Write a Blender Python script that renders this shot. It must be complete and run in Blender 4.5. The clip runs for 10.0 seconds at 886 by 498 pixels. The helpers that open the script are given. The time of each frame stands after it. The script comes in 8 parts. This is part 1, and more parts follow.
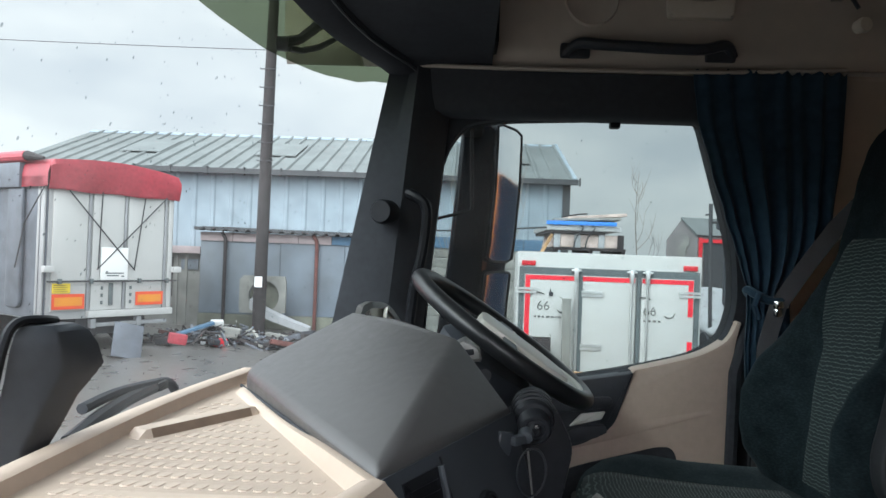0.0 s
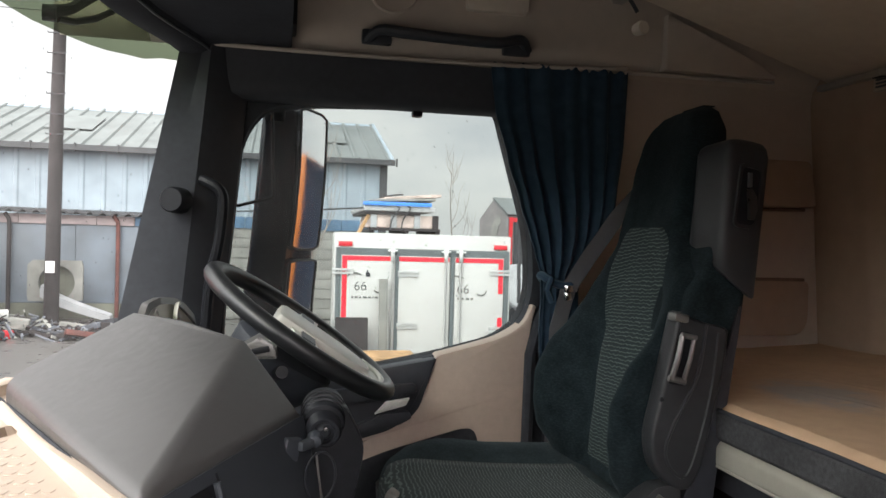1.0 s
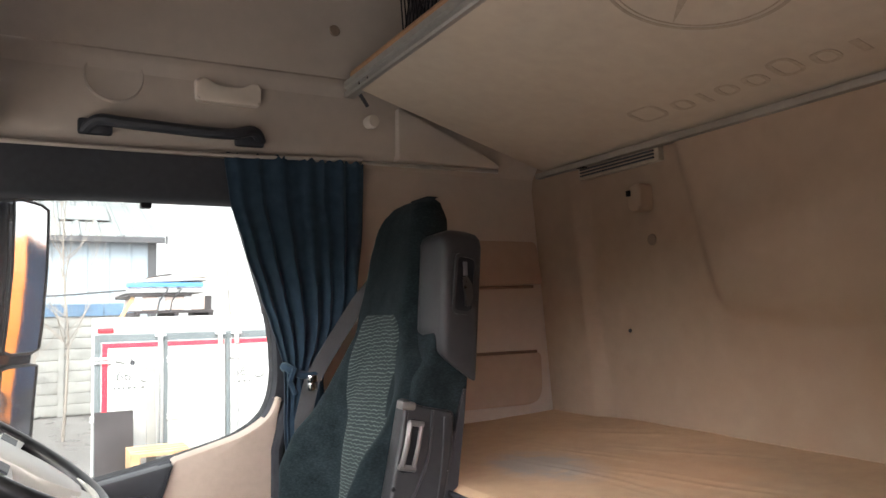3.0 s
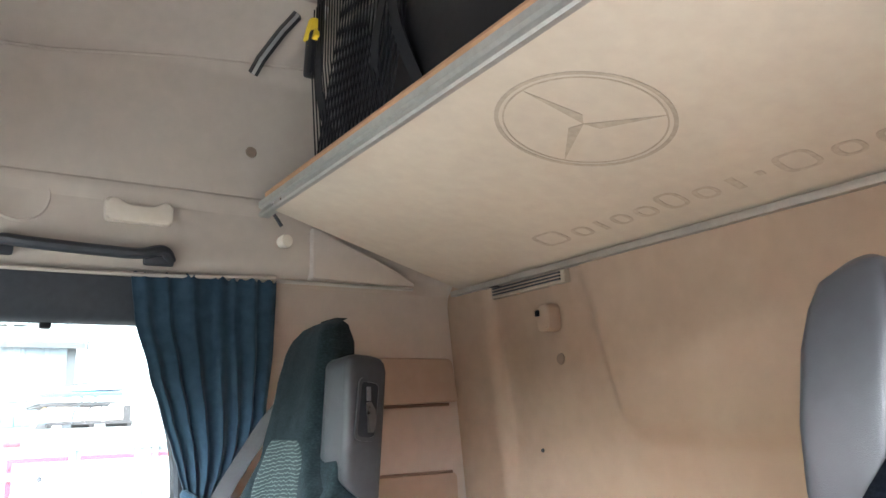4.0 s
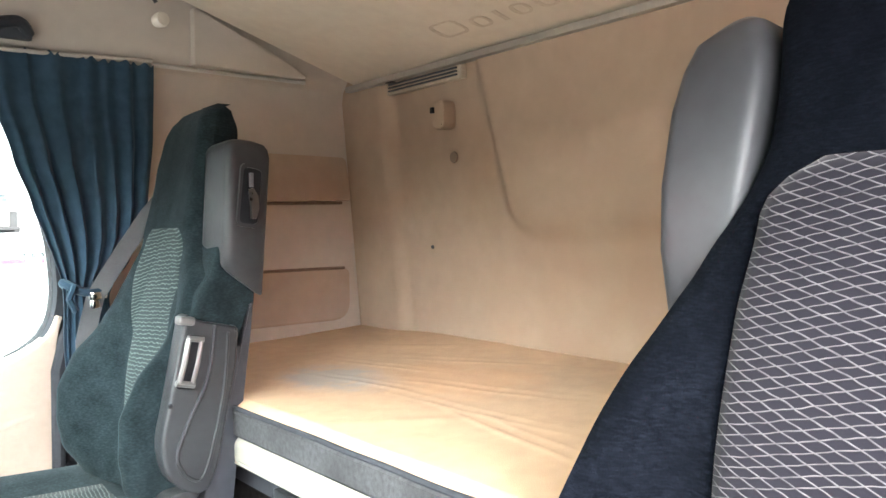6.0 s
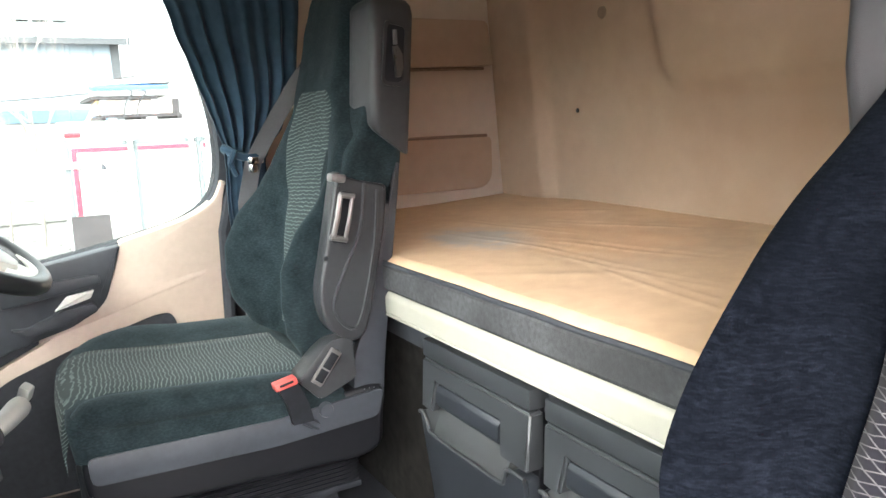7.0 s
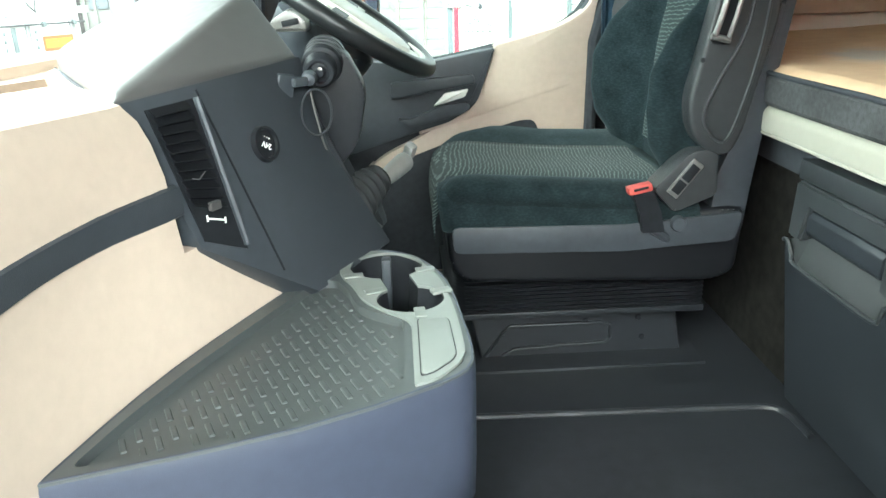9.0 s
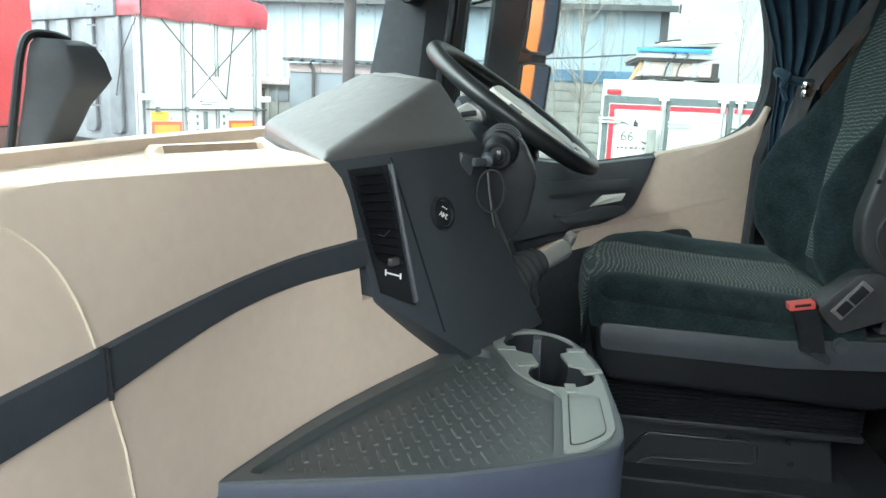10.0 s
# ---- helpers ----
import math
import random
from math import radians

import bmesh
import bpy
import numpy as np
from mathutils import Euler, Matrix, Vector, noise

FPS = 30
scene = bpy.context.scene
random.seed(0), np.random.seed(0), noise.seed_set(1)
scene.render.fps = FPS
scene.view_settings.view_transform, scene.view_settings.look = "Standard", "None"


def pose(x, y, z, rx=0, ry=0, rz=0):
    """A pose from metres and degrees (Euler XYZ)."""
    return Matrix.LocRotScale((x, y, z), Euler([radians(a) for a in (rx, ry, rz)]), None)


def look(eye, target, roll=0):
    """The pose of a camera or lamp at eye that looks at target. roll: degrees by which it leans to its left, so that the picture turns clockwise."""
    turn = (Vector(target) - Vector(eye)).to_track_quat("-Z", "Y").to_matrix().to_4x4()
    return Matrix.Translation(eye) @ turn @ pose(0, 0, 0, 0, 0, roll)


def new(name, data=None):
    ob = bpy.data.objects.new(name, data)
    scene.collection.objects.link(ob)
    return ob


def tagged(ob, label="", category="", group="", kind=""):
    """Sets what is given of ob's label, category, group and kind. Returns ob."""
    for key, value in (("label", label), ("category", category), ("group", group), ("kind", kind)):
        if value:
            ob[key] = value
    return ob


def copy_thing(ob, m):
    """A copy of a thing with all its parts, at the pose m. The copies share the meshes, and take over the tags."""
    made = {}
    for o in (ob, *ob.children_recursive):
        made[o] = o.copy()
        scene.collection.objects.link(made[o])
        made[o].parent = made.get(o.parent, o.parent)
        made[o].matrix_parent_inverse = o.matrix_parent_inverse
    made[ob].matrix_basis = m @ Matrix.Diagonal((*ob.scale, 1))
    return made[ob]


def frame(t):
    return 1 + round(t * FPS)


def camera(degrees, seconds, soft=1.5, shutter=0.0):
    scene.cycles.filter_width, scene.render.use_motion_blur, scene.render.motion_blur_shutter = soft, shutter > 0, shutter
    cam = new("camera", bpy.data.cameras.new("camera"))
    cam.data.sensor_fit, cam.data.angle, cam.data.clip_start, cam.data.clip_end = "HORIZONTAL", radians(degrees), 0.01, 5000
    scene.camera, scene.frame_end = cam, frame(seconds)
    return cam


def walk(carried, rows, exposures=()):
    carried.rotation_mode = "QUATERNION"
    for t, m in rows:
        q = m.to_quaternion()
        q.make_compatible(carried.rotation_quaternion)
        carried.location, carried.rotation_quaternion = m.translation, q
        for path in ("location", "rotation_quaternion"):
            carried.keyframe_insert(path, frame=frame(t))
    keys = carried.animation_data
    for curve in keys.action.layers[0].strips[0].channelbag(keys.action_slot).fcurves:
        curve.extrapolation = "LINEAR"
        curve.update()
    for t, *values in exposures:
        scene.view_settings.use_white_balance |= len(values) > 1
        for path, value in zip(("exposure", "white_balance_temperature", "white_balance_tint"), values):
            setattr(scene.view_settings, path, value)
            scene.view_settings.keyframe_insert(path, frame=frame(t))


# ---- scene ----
cam = camera(60.9, 10.0)
PATH = [
    (0, (0.373, -0.969, 0.895), (0.32, 1.03, 0.912), 2.1),
    (0.5, (0.388, -0.949, 0.913), (0.595, 1.04, 0.919), 2.4),
    (1, (0.415, -0.947, 0.921), (0.837, 1.008, 0.898), 1.6),
    (1.5, (0.441, -0.948, 0.928), (1.031, 0.962, 0.879), 0.5),
    (2, (0.481, -0.947, 0.932), (1.218, 0.911, 0.879), -0.2),
    (2.5, (0.509, -0.962, 0.944), (1.379, 0.839, 0.956), -0.8),
    (3, (0.521, -0.988, 0.966), (1.469, 0.766, 1.132), -1.5),
    (3.2, (0.525, -0.994, 0.982), (1.498, 0.737, 1.223), -1.8),
    (4.3, (0.586, -1.052, 1.005), (1.713, 0.54, 1.45), -2.1),
    (4.5, (0.597, -1.05, 1.001), (1.767, 0.52, 1.409), -2.0),
    (5, (0.617, -1.033, 0.974), (1.875, 0.505, 1.208), -1.5),
    (5.2, (0.623, -1.023, 0.966), (1.902, 0.506, 1.123), -1.4),
    (6.3, (0.62, -1.032, 0.93), (1.872, 0.522, 0.796), -1.4),
    (6.5, (0.622, -1.017, 0.912), (1.804, 0.585, 0.717), -1.5),
    (7, (0.614, -1.019, 0.897), (1.58, 0.698, 0.551), -2.1),
    (7.5, (0.597, -1.018, 0.865), (1.466, 0.713, 0.365), -1.4),
    (8, (0.605, -1.004, 0.837), (1.403, 0.706, 0.173), -0.6),
    (8.5, (0.594, -0.989, 0.806), (1.112, 0.79, 0.054), -0.8),
    (9, (0.591, -1.008, 0.785), (0.67, 0.873, 0.108), -1.6),
    (9.5, (0.58, -1.032, 0.782), (0.402, 0.895, 0.276), 0.4),
    (10, (0.556, -1.065, 0.76), (0.283, 0.873, 0.347), 2.4),
]
walk(cam, [(t, look(eye, target, roll)) for t, eye, target, roll in PATH],
     [(0.0, 0.48, 6250, 11), (0.5, 0.65, 6500, 13), (1.0, 0.88, 7000, 18), (1.5, 1.12, 7400, 24), (2.0, 1.48, 7450, 25), (2.5, 1.75, 7400, 24), (3.2, 2.5, 6850, 21), (4.3, 3.85, 6100, 9), (5.0, 3.83, 6100, 8),
      (6.5, 3.52, 6750, 12), (7.5, 2.9, 6800, 13), (8.0, 3.05, 6800, 14), (8.5, 3.13, 6650, 10), (9.0, 2.76, 6400, -3), (9.5, 2.24, 6350, -2), (10.0, 1.68, 6250, 0)])

# ---- world, sun, lamps ----
world = bpy.data.worlds.new("sky")
scene.world = world
world.use_nodes = True
wt = world.node_tree
wt.nodes.clear()
w_out = wt.nodes.new("ShaderNodeOutputWorld")
w_bg = wt.nodes.new("ShaderNodeBackground")
w_sky = wt.nodes.new("ShaderNodeTexSky")
w_sky.sky_type, w_sky.sun_disc = "NISHITA", False
w_sky.sun_elevation, w_sky.sun_rotation = radians(39), radians(215)
w_co = wt.nodes.new("ShaderNodeTexCoord")
w_map = wt.nodes.new("ShaderNodeMapping")
w_map.inputs["Scale"].default_value = (1.0, 1.0, 2.6)
w_noise = wt.nodes.new("ShaderNodeTexNoise")
w_noise.inputs["Scale"].default_value, w_noise.inputs["Detail"].default_value = 3.2, 6.0
w_ramp = wt.nodes.new("ShaderNodeValToRGB")
w_ramp.color_ramp.elements[0].position, w_ramp.color_ramp.elements[0].color = 0.32, (7.2, 7.6, 8.0, 1)
w_ramp.color_ramp.elements[1].position, w_ramp.color_ramp.elements[1].color = 0.62, (10.2, 10.3, 10.2, 1)
w_mix = wt.nodes.new("ShaderNodeMix")
w_mix.data_type = "RGBA"
w_mix.inputs["Factor"].default_value = 0.9
wt.links.new(w_co.outputs["Generated"], w_map.inputs["Vector"])
wt.links.new(w_map.outputs["Vector"], w_noise.inputs["Vector"])
wt.links.new(w_noise.outputs["Fac"], w_ramp.inputs["Fac"])
wt.links.new(w_sky.outputs["Color"], w_mix.inputs["A"])
wt.links.new(w_ramp.outputs["Color"], w_mix.inputs["B"])
# the veiled sun brightens the cloud round it
w_dot = wt.nodes.new("ShaderNodeVectorMath")
w_dot.operation = "DOT_PRODUCT"
w_dot.inputs[1].default_value = Vector((-3.5, -5.0, 5.0)).normalized()
w_glow = wt.nodes.new("ShaderNodeMapRange")
w_glow.interpolation_type = "SMOOTHSTEP"
w_glow.inputs["From Min"].default_value, w_glow.inputs["From Max"].default_value = -0.1, 1.0
w_glow.inputs["To Min"].default_value, w_glow.inputs["To Max"].default_value = 1.0, 6.2
w_mul = wt.nodes.new("ShaderNodeVectorMath")
w_mul.operation = "SCALE"
wt.links.new(w_co.outputs["Generated"], w_dot.inputs[0])
wt.links.new(w_dot.outputs["Value"], w_glow.inputs["Value"])
wt.links.new(w_mix.outputs["Result"], w_mul.inputs[0])
wt.links.new(w_glow.outputs["Result"], w_mul.inputs["Scale"])
wt.links.new(w_mul.outputs["Vector"], w_bg.inputs["Color"])
wt.links.new(w_bg.outputs["Background"], w_out.inputs["Surface"])
w_bg.inputs["Strength"].default_value = 0.12

sun = new("sun", bpy.data.lights.new("sun", "SUN"))
sun.data.energy, sun.data.angle, sun.data.color = 2.0, radians(35), (1.0, 0.96, 0.91)
sun.matrix_world = look((-3.5, -5.0, 5.0), (0, 0, 0))

# ---- materials ----
def mat(name, color, rough=0.6, metal=0.0, grain=60.0, vary=0.12, bump=0.15, fine=500.0, stain=None, coat=0.0, spec=0.5):
    """A surface with large stains, grain and fine relief."""
    m = bpy.data.materials.new(name)
    m.use_nodes = True
    nt = m.node_tree
    b = nt.nodes["Principled BSDF"]
    co = nt.nodes.new("ShaderNodeTexCoord")
    big = nt.nodes.new("ShaderNodeTexNoise")
    big.inputs["Scale"].default_value, big.inputs["Detail"].default_value = grain * 0.06, 5.0
    mid = nt.nodes.new("ShaderNodeTexNoise")
    mid.inputs["Scale"].default_value, mid.inputs["Detail"].default_value = grain, 3.0
    tiny = nt.nodes.new("ShaderNodeTexNoise")
    tiny.inputs["Scale"].default_value = fine
    ramp = nt.nodes.new("ShaderNodeValToRGB")
    dark = tuple(c * (1 - vary) for c in color) if stain is None else stain
    lite = tuple(min(1, c * (1 + vary * 0.5)) for c in color)
    ramp.color_ramp.elements[0].position, ramp.color_ramp.elements[0].color = 0.33, (*dark, 1)
    ramp.color_ramp.elements[1].position, ramp.color_ramp.elements[1].color = 0.62, (*lite, 1)
    mix = nt.nodes.new("ShaderNodeMix")
    mix.data_type, mix.blend_type = "RGBA", "OVERLAY"
    mix.inputs["Factor"].default_value = min(1.0, vary * 1.6)
    for n in (big, mid, tiny):
        nt.links.new(co.outputs["Object"], n.inputs["Vector"])
    nt.links.new(big.outputs["Fac"], ramp.inputs["Fac"])
    nt.links.new(ramp.outputs["Color"], mix.inputs["A"])
    nt.links.new(mid.outputs["Fac"], mix.inputs["B"])
    nt.links.new(mix.outputs["Result"], b.inputs["Base Color"])
    rr = nt.nodes.new("ShaderNodeMapRange")
    rr.inputs["To Min"].default_value, rr.inputs["To Max"].default_value = max(0.03, rough - 0.1), min(1, rough + 0.1)
    nt.links.new(mid.outputs["Fac"], rr.inputs["Value"])
    nt.links.new(rr.outputs["Result"], b.inputs["Roughness"])
    bp = nt.nodes.new("ShaderNodeBump")
    bp.inputs["Strength"].default_value, bp.inputs["Distance"].default_value = bump, 0.0015
    nt.links.new(tiny.outputs["Fac"], bp.inputs["Height"])
    nt.links.new(bp.outputs["Normal"], b.inputs["Normal"])
    b.inputs["Metallic"].default_value = metal
    b.inputs["Coat Weight"].default_value = coat
    b.inputs["Specular IOR Level"].default_value = spec
    return m


def woven(name, ground, thread, across, bow, lines, axis=0):
    """Cloth with thin pale wavy threads over a dark ground."""
    m = bpy.data.materials.new(name)
    m.use_nodes = True
    nt = m.node_tree
    b = nt.nodes["Principled BSDF"]
    co = nt.nodes.new("ShaderNodeTexCoord")
    prev = None
    for n, (turn, scale, dist) in enumerate(lines):
        mp = nt.nodes.new("ShaderNodeMapping")
        mp.inputs["Rotation"].default_value = turn
        wv = nt.nodes.new("ShaderNodeTexWave")
        wv.wave_type, wv.bands_direction = "BANDS", "Z"
        wv.inputs["Scale"].default_value, wv.inputs["Distortion"].default_value = scale, dist
        wv.inputs["Detail"].default_value, wv.inputs["Detail Scale"].default_value = 1.0, bow
        nt.links.new(co.outputs["Object"], mp.inputs["Vector"])
        nt.links.new(mp.outputs["Vector"], wv.inputs["Vector"])
        th = nt.nodes.new("ShaderNodeMapRange")
        th.inputs["From Min"].default_value, th.inputs["From Max"].default_value = across, min(1.0, across + 0.12)
        nt.links.new(wv.outputs["Fac"], th.inputs["Value"])
        if prev is None:
            prev = th.outputs["Result"]
        else:
            mx = nt.nodes.new("ShaderNodeMath")
            mx.operation = "MAXIMUM"
            nt.links.new(prev, mx.inputs[0])
            nt.links.new(th.outputs["Result"], mx.inputs[1])
            prev = mx.outputs["Value"]
    fuzz = nt.nodes.new("ShaderNodeTexNoise")
    fuzz.inputs["Scale"].default_value, fuzz.inputs["Detail"].default_value = 90.0, 4.0
    nt.links.new(co.outputs["Object"], fuzz.inputs["Vector"])
    cut = nt.nodes.new("ShaderNodeMath")
    cut.operation = "MULTIPLY"
    nt.links.new(prev, cut.inputs[0])
    nt.links.new(fuzz.outputs["Fac"], cut.inputs[1])
    mix = nt.nodes.new("ShaderNodeMix")
    mix.data_type = "RGBA"
    mix.inputs["A"].default_value, mix.inputs["B"].default_value = (*ground, 1), (*thread, 1)
    nt.links.new(cut.outputs["Value"], mix.inputs["Factor"])
    nt.links.new(mix.outputs["Result"], b.inputs["Base Color"])
    b.inputs["Roughness"].default_value = 0.95
    b.inputs["Sheen Weight"].default_value = 0.08
    b.inputs["Specular IOR Level"].default_value = 0.0
    bp = nt.nodes.new("ShaderNodeBump")
    bp.inputs["Strength"].default_value, bp.inputs["Distance"].default_value = 0.35, 0.002
    nt.links.new(cut.outputs["Value"], bp.inputs["Height"])
    nt.links.new(bp.outputs["Normal"], b.inputs["Normal"])
    return m


def cloth(name, color, sheen=0.4, vary=0.25, grain=40.0, bump=0.35, fine=420.0):
    m = mat(name, color, 0.95, 0, grain, vary, bump, fine, spec=0.0)
    b = m.node_tree.nodes["Principled BSDF"]
    b.inputs["Sheen Weight"].default_value = sheen
    b.inputs["Sheen Tint"].default_value = (0.6, 0.75, 0.8, 1)
    return m


def pane_glass(name, tint=(0.565, 0.605, 0.60), rough=0.0, gloss=0.006, film=0.0):
    m = bpy.data.materials.new(name)
    m.use_nodes = True
    nt = m.node_tree
    nt.nodes.clear()
    out = nt.nodes.new("ShaderNodeOutputMaterial")
    tr = nt.nodes.new("ShaderNodeBsdfTransparent")
    tr.inputs["Color"].default_value = (*tint, 1)
    gl = nt.nodes.new("ShaderNodeBsdfGlossy")
    gl.inputs["Roughness"].default_value = rough
    mx = nt.nodes.new("ShaderNodeMixShader")
    mx.inputs["Fac"].default_value = gloss
    nt.links.new(tr.outputs["BSDF"], mx.inputs[1])
    nt.links.new(gl.outputs["BSDF"], mx.inputs[2])
    last = mx.outputs["Shader"]
    if film:
        # dried rain and dust, thicker in patches
        co = nt.nodes.new("ShaderNodeTexCoord")
        nz = nt.nodes.new("ShaderNodeTexNoise")
        nz.inputs["Scale"].default_value, nz.inputs["Detail"].default_value = 6.0, 6.0
        rg = nt.nodes.new("ShaderNodeMapRange")
        rg.inputs["From Min"].default_value, rg.inputs["From Max"].default_value = 0.35, 0.75
        rg.inputs["To Min"].default_value, rg.inputs["To Max"].default_value = film * 0.5, film * 1.6
        du = nt.nodes.new("ShaderNodeBsdfTranslucent")
        du.inputs["Color"].default_value = (0.75, 0.75, 0.72, 1)
        m2 = nt.nodes.new("ShaderNodeMixShader")
        nt.links.new(co.outputs["Object"], nz.inputs["Vector"])
        nt.links.new(nz.outputs["Fac"], rg.inputs["Value"])
        nt.links.new(rg.outputs["Result"], m2.inputs["Fac"])
        nt.links.new(last, m2.inputs[1])
        nt.links.new(du.outputs["BSDF"], m2.inputs[2])
        last = m2.outputs["Shader"]
    nt.links.new(last, out.inputs["Surface"])
    return m


BEIGE = mat("beige_plastic", (0.503, 0.404, 0.330), 0.55, vary=0.06, bump=0.12, fine=900)
BEIGE_SOFT = mat("beige_headliner", (0.50, 0.445, 0.385), 0.9, vary=0.06, grain=25, bump=0.3, fine=700)
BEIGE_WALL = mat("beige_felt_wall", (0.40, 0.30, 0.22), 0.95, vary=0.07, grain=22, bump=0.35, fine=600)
POCKET = mat("beige_felt_pocket", (0.405, 0.318, 0.245), 0.95, vary=0.07, grain=22, bump=0.35, fine=600)
PLUG = mat("brown_plug", (0.26, 0.20, 0.15), 0.8, vary=0.1)
DARK_BROWN = mat("dark_brown", (0.20, 0.145, 0.11), 0.8, vary=0.15)
PALE = mat("pale_panel", (0.66, 0.60, 0.51), 0.6, vary=0.05)
BUNK_BOARD = mat("bunk_board_cloth", (0.56, 0.49, 0.395), 0.9, vary=0.07, grain=30, bump=0.2, fine=800)
PRINT = mat("tan_print", (0.43, 0.365, 0.285), 0.9, vary=0.15, grain=80)
GREY_HOOD = mat("grey_soft_plastic", (0.064, 0.061, 0.062), 0.42, vary=0.08, bump=0.2, fine=1100, spec=0.70)
CHAR = mat("charcoal_plastic", (0.036, 0.041, 0.049), 0.44, vary=0.15, bump=0.2, fine=900, spec=0.42)
CHAR_MATT = mat("charcoal_matt", (0.043, 0.046, 0.053), 0.75, vary=0.2, bump=0.2, fine=700, spec=0.12)
BLACK = mat("black_plastic", (0.014, 0.015, 0.018), 0.4, vary=0.2, spec=0.16)
RIM_LEATHER = mat("worn_leather", (0.016, 0.017, 0.019), 0.36, vary=0.06, grain=300, bump=0.08, spec=0.5)
PILLAR = mat("pillar_charcoal", (0.048, 0.052, 0.060), 0.6, vary=0.12, bump=0.25, fine=900, spec=0.2)
GLOSS_BLACK = mat("gloss_black", (0.010, 0.011, 0.015), 0.15, vary=0.2, bump=0.0, spec=0.12)
MIRROR_BLACK = mat("polished_black", (0.008, 0.010, 0.014), 0.10, vary=0.2, bump=0.0, spec=0.16)
TRAY = mat("tray_plastic", (0.038, 0.044, 0.066), 0.40, vary=0.1, bump=0.12, fine=900, spec=0.35)
TRAY_MAT = mat("tray_mat_grey", (0.055, 0.061, 0.062), 0.42, vary=0.05, grain=60, bump=0.0, fine=900, spec=0.6)
# tray plastic in a paler grey, with the sky's glare put into the colour
TRAY_GLARE = mat("tray_glare_grey", (0.155, 0.165, 0.158), 0.38, vary=0.05, bump=0.03, fine=900)
LOCKER = mat("locker_grey", (0.029, 0.032, 0.035), 0.36, vary=0.28, grain=14, bump=0.22, fine=700, spec=0.5)
LOCKER_GRIP = mat("locker_light_grey", (0.048, 0.051, 0.053), 0.36, vary=0.1, bump=0.15, fine=800, spec=0.5)
LOCKER_LOW = mat("locker_charcoal", (0.019, 0.022, 0.027), 0.33, vary=0.3, grain=14, bump=0.22, fine=700, spec=0.55)
HANDLE_GREY = mat("handle_grey", (0.16, 0.155, 0.15), 0.32, 0.35, vary=0.1, bump=0.1, spec=0.5)
SEAT_GREY = mat("seat_grey_plastic", (0.033, 0.0345, 0.037), 0.38, vary=0.12, bump=0.2, fine=1000, spec=0.24)
VELVET = cloth("dark_velour", (0.0165, 0.0245, 0.0275), 0.10, vary=0.4, grain=25)
VELVET_NAVY = cloth("navy_velour", (0.0026, 0.0032, 0.0048), 0.010, vary=0.22, grain=320, bump=1.0, fine=200)
def streaks(m, scale, lift):
    """Lays a short streaky pile over a cloth's colour."""
    nt = m.node_tree
    b = nt.nodes["Principled BSDF"]
    old = b.inputs["Base Color"].links[0].from_socket
    co = nt.nodes.new("ShaderNodeTexCoord")
    mp = nt.nodes.new("ShaderNodeMapping")
    mp.inputs["Scale"].default_value = scale
    nz = nt.nodes.new("ShaderNodeTexNoise")
    nz.inputs["Scale"].default_value, nz.inputs["Detail"].default_value = 1.0, 4.0
    rg = nt.nodes.new("ShaderNodeMapRange")
    rg.inputs["From Min"].default_value, rg.inputs["From Max"].default_value = 0.42, 0.72
    rg.inputs["To Min"].default_value, rg.inputs["To Max"].default_value = 0.8, lift
    mu = nt.nodes.new("ShaderNodeVectorMath")
    mu.operation = "SCALE"
    nt.links.new(co.outputs["Object"], mp.inputs["Vector"])
    nt.links.new(mp.outputs["Vector"], nz.inputs["Vector"])
    nt.links.new(nz.outputs["Fac"], rg.inputs["Value"])
    nt.links.new(old, mu.inputs[0])
    nt.links.new(rg.outputs["Result"], mu.inputs["Scale"])
    nt.links.new(mu.outputs["Vector"], b.inputs["Base Color"])


streaks(VELVET_NAVY, (110, 110, 520), 1.9)
streaks(VELVET, (160, 160, 330), 1.35)
CURTAIN = cloth("blue_black_curtain", (0.030, 0.056, 0.084), 0.25, vary=0.2)
BELT = mat("belt_webbing", (0.105, 0.108, 0.115), 0.8, vary=0.1, grain=200, bump=0.4, fine=1500)
PATTERN = woven("waved_cloth", (0.028, 0.040, 0.041), (0.155, 0.20, 0.19), 0.78, 1.2,
                [((0.06, 0.7, 0.1), 58, 3.6)])
GRID = woven("grid_cloth", (0.009, 0.0085, 0.0115), (0.13, 0.125, 0.13), 0.935, 1.5,
             [((0.24, 0.2, 0), 46, 1.0), ((-0.36, 0.2, 0), 38, 1.0)])
RUBBER = mat("black_rubber_mat", (0.019, 0.0205, 0.025), 0.40, vary=0.5, grain=30, bump=0.4, fine=420, stain=(0.012, 0.014, 0.018), spec=0.6)
CARPET = cloth("dark_carpet", (0.013, 0.0115, 0.0105), 0.02, vary=0.5)
FELT = mat("charcoal_felt", (0.040, 0.041, 0.043), 0.95, vary=0.45, grain=130, bump=0.6, fine=450)
MATTRESS = mat("stained_mattress", (0.60, 0.395, 0.245), 0.9, vary=0.10, grain=28, bump=0.3, fine=600, stain=(0.50, 0.345, 0.225))


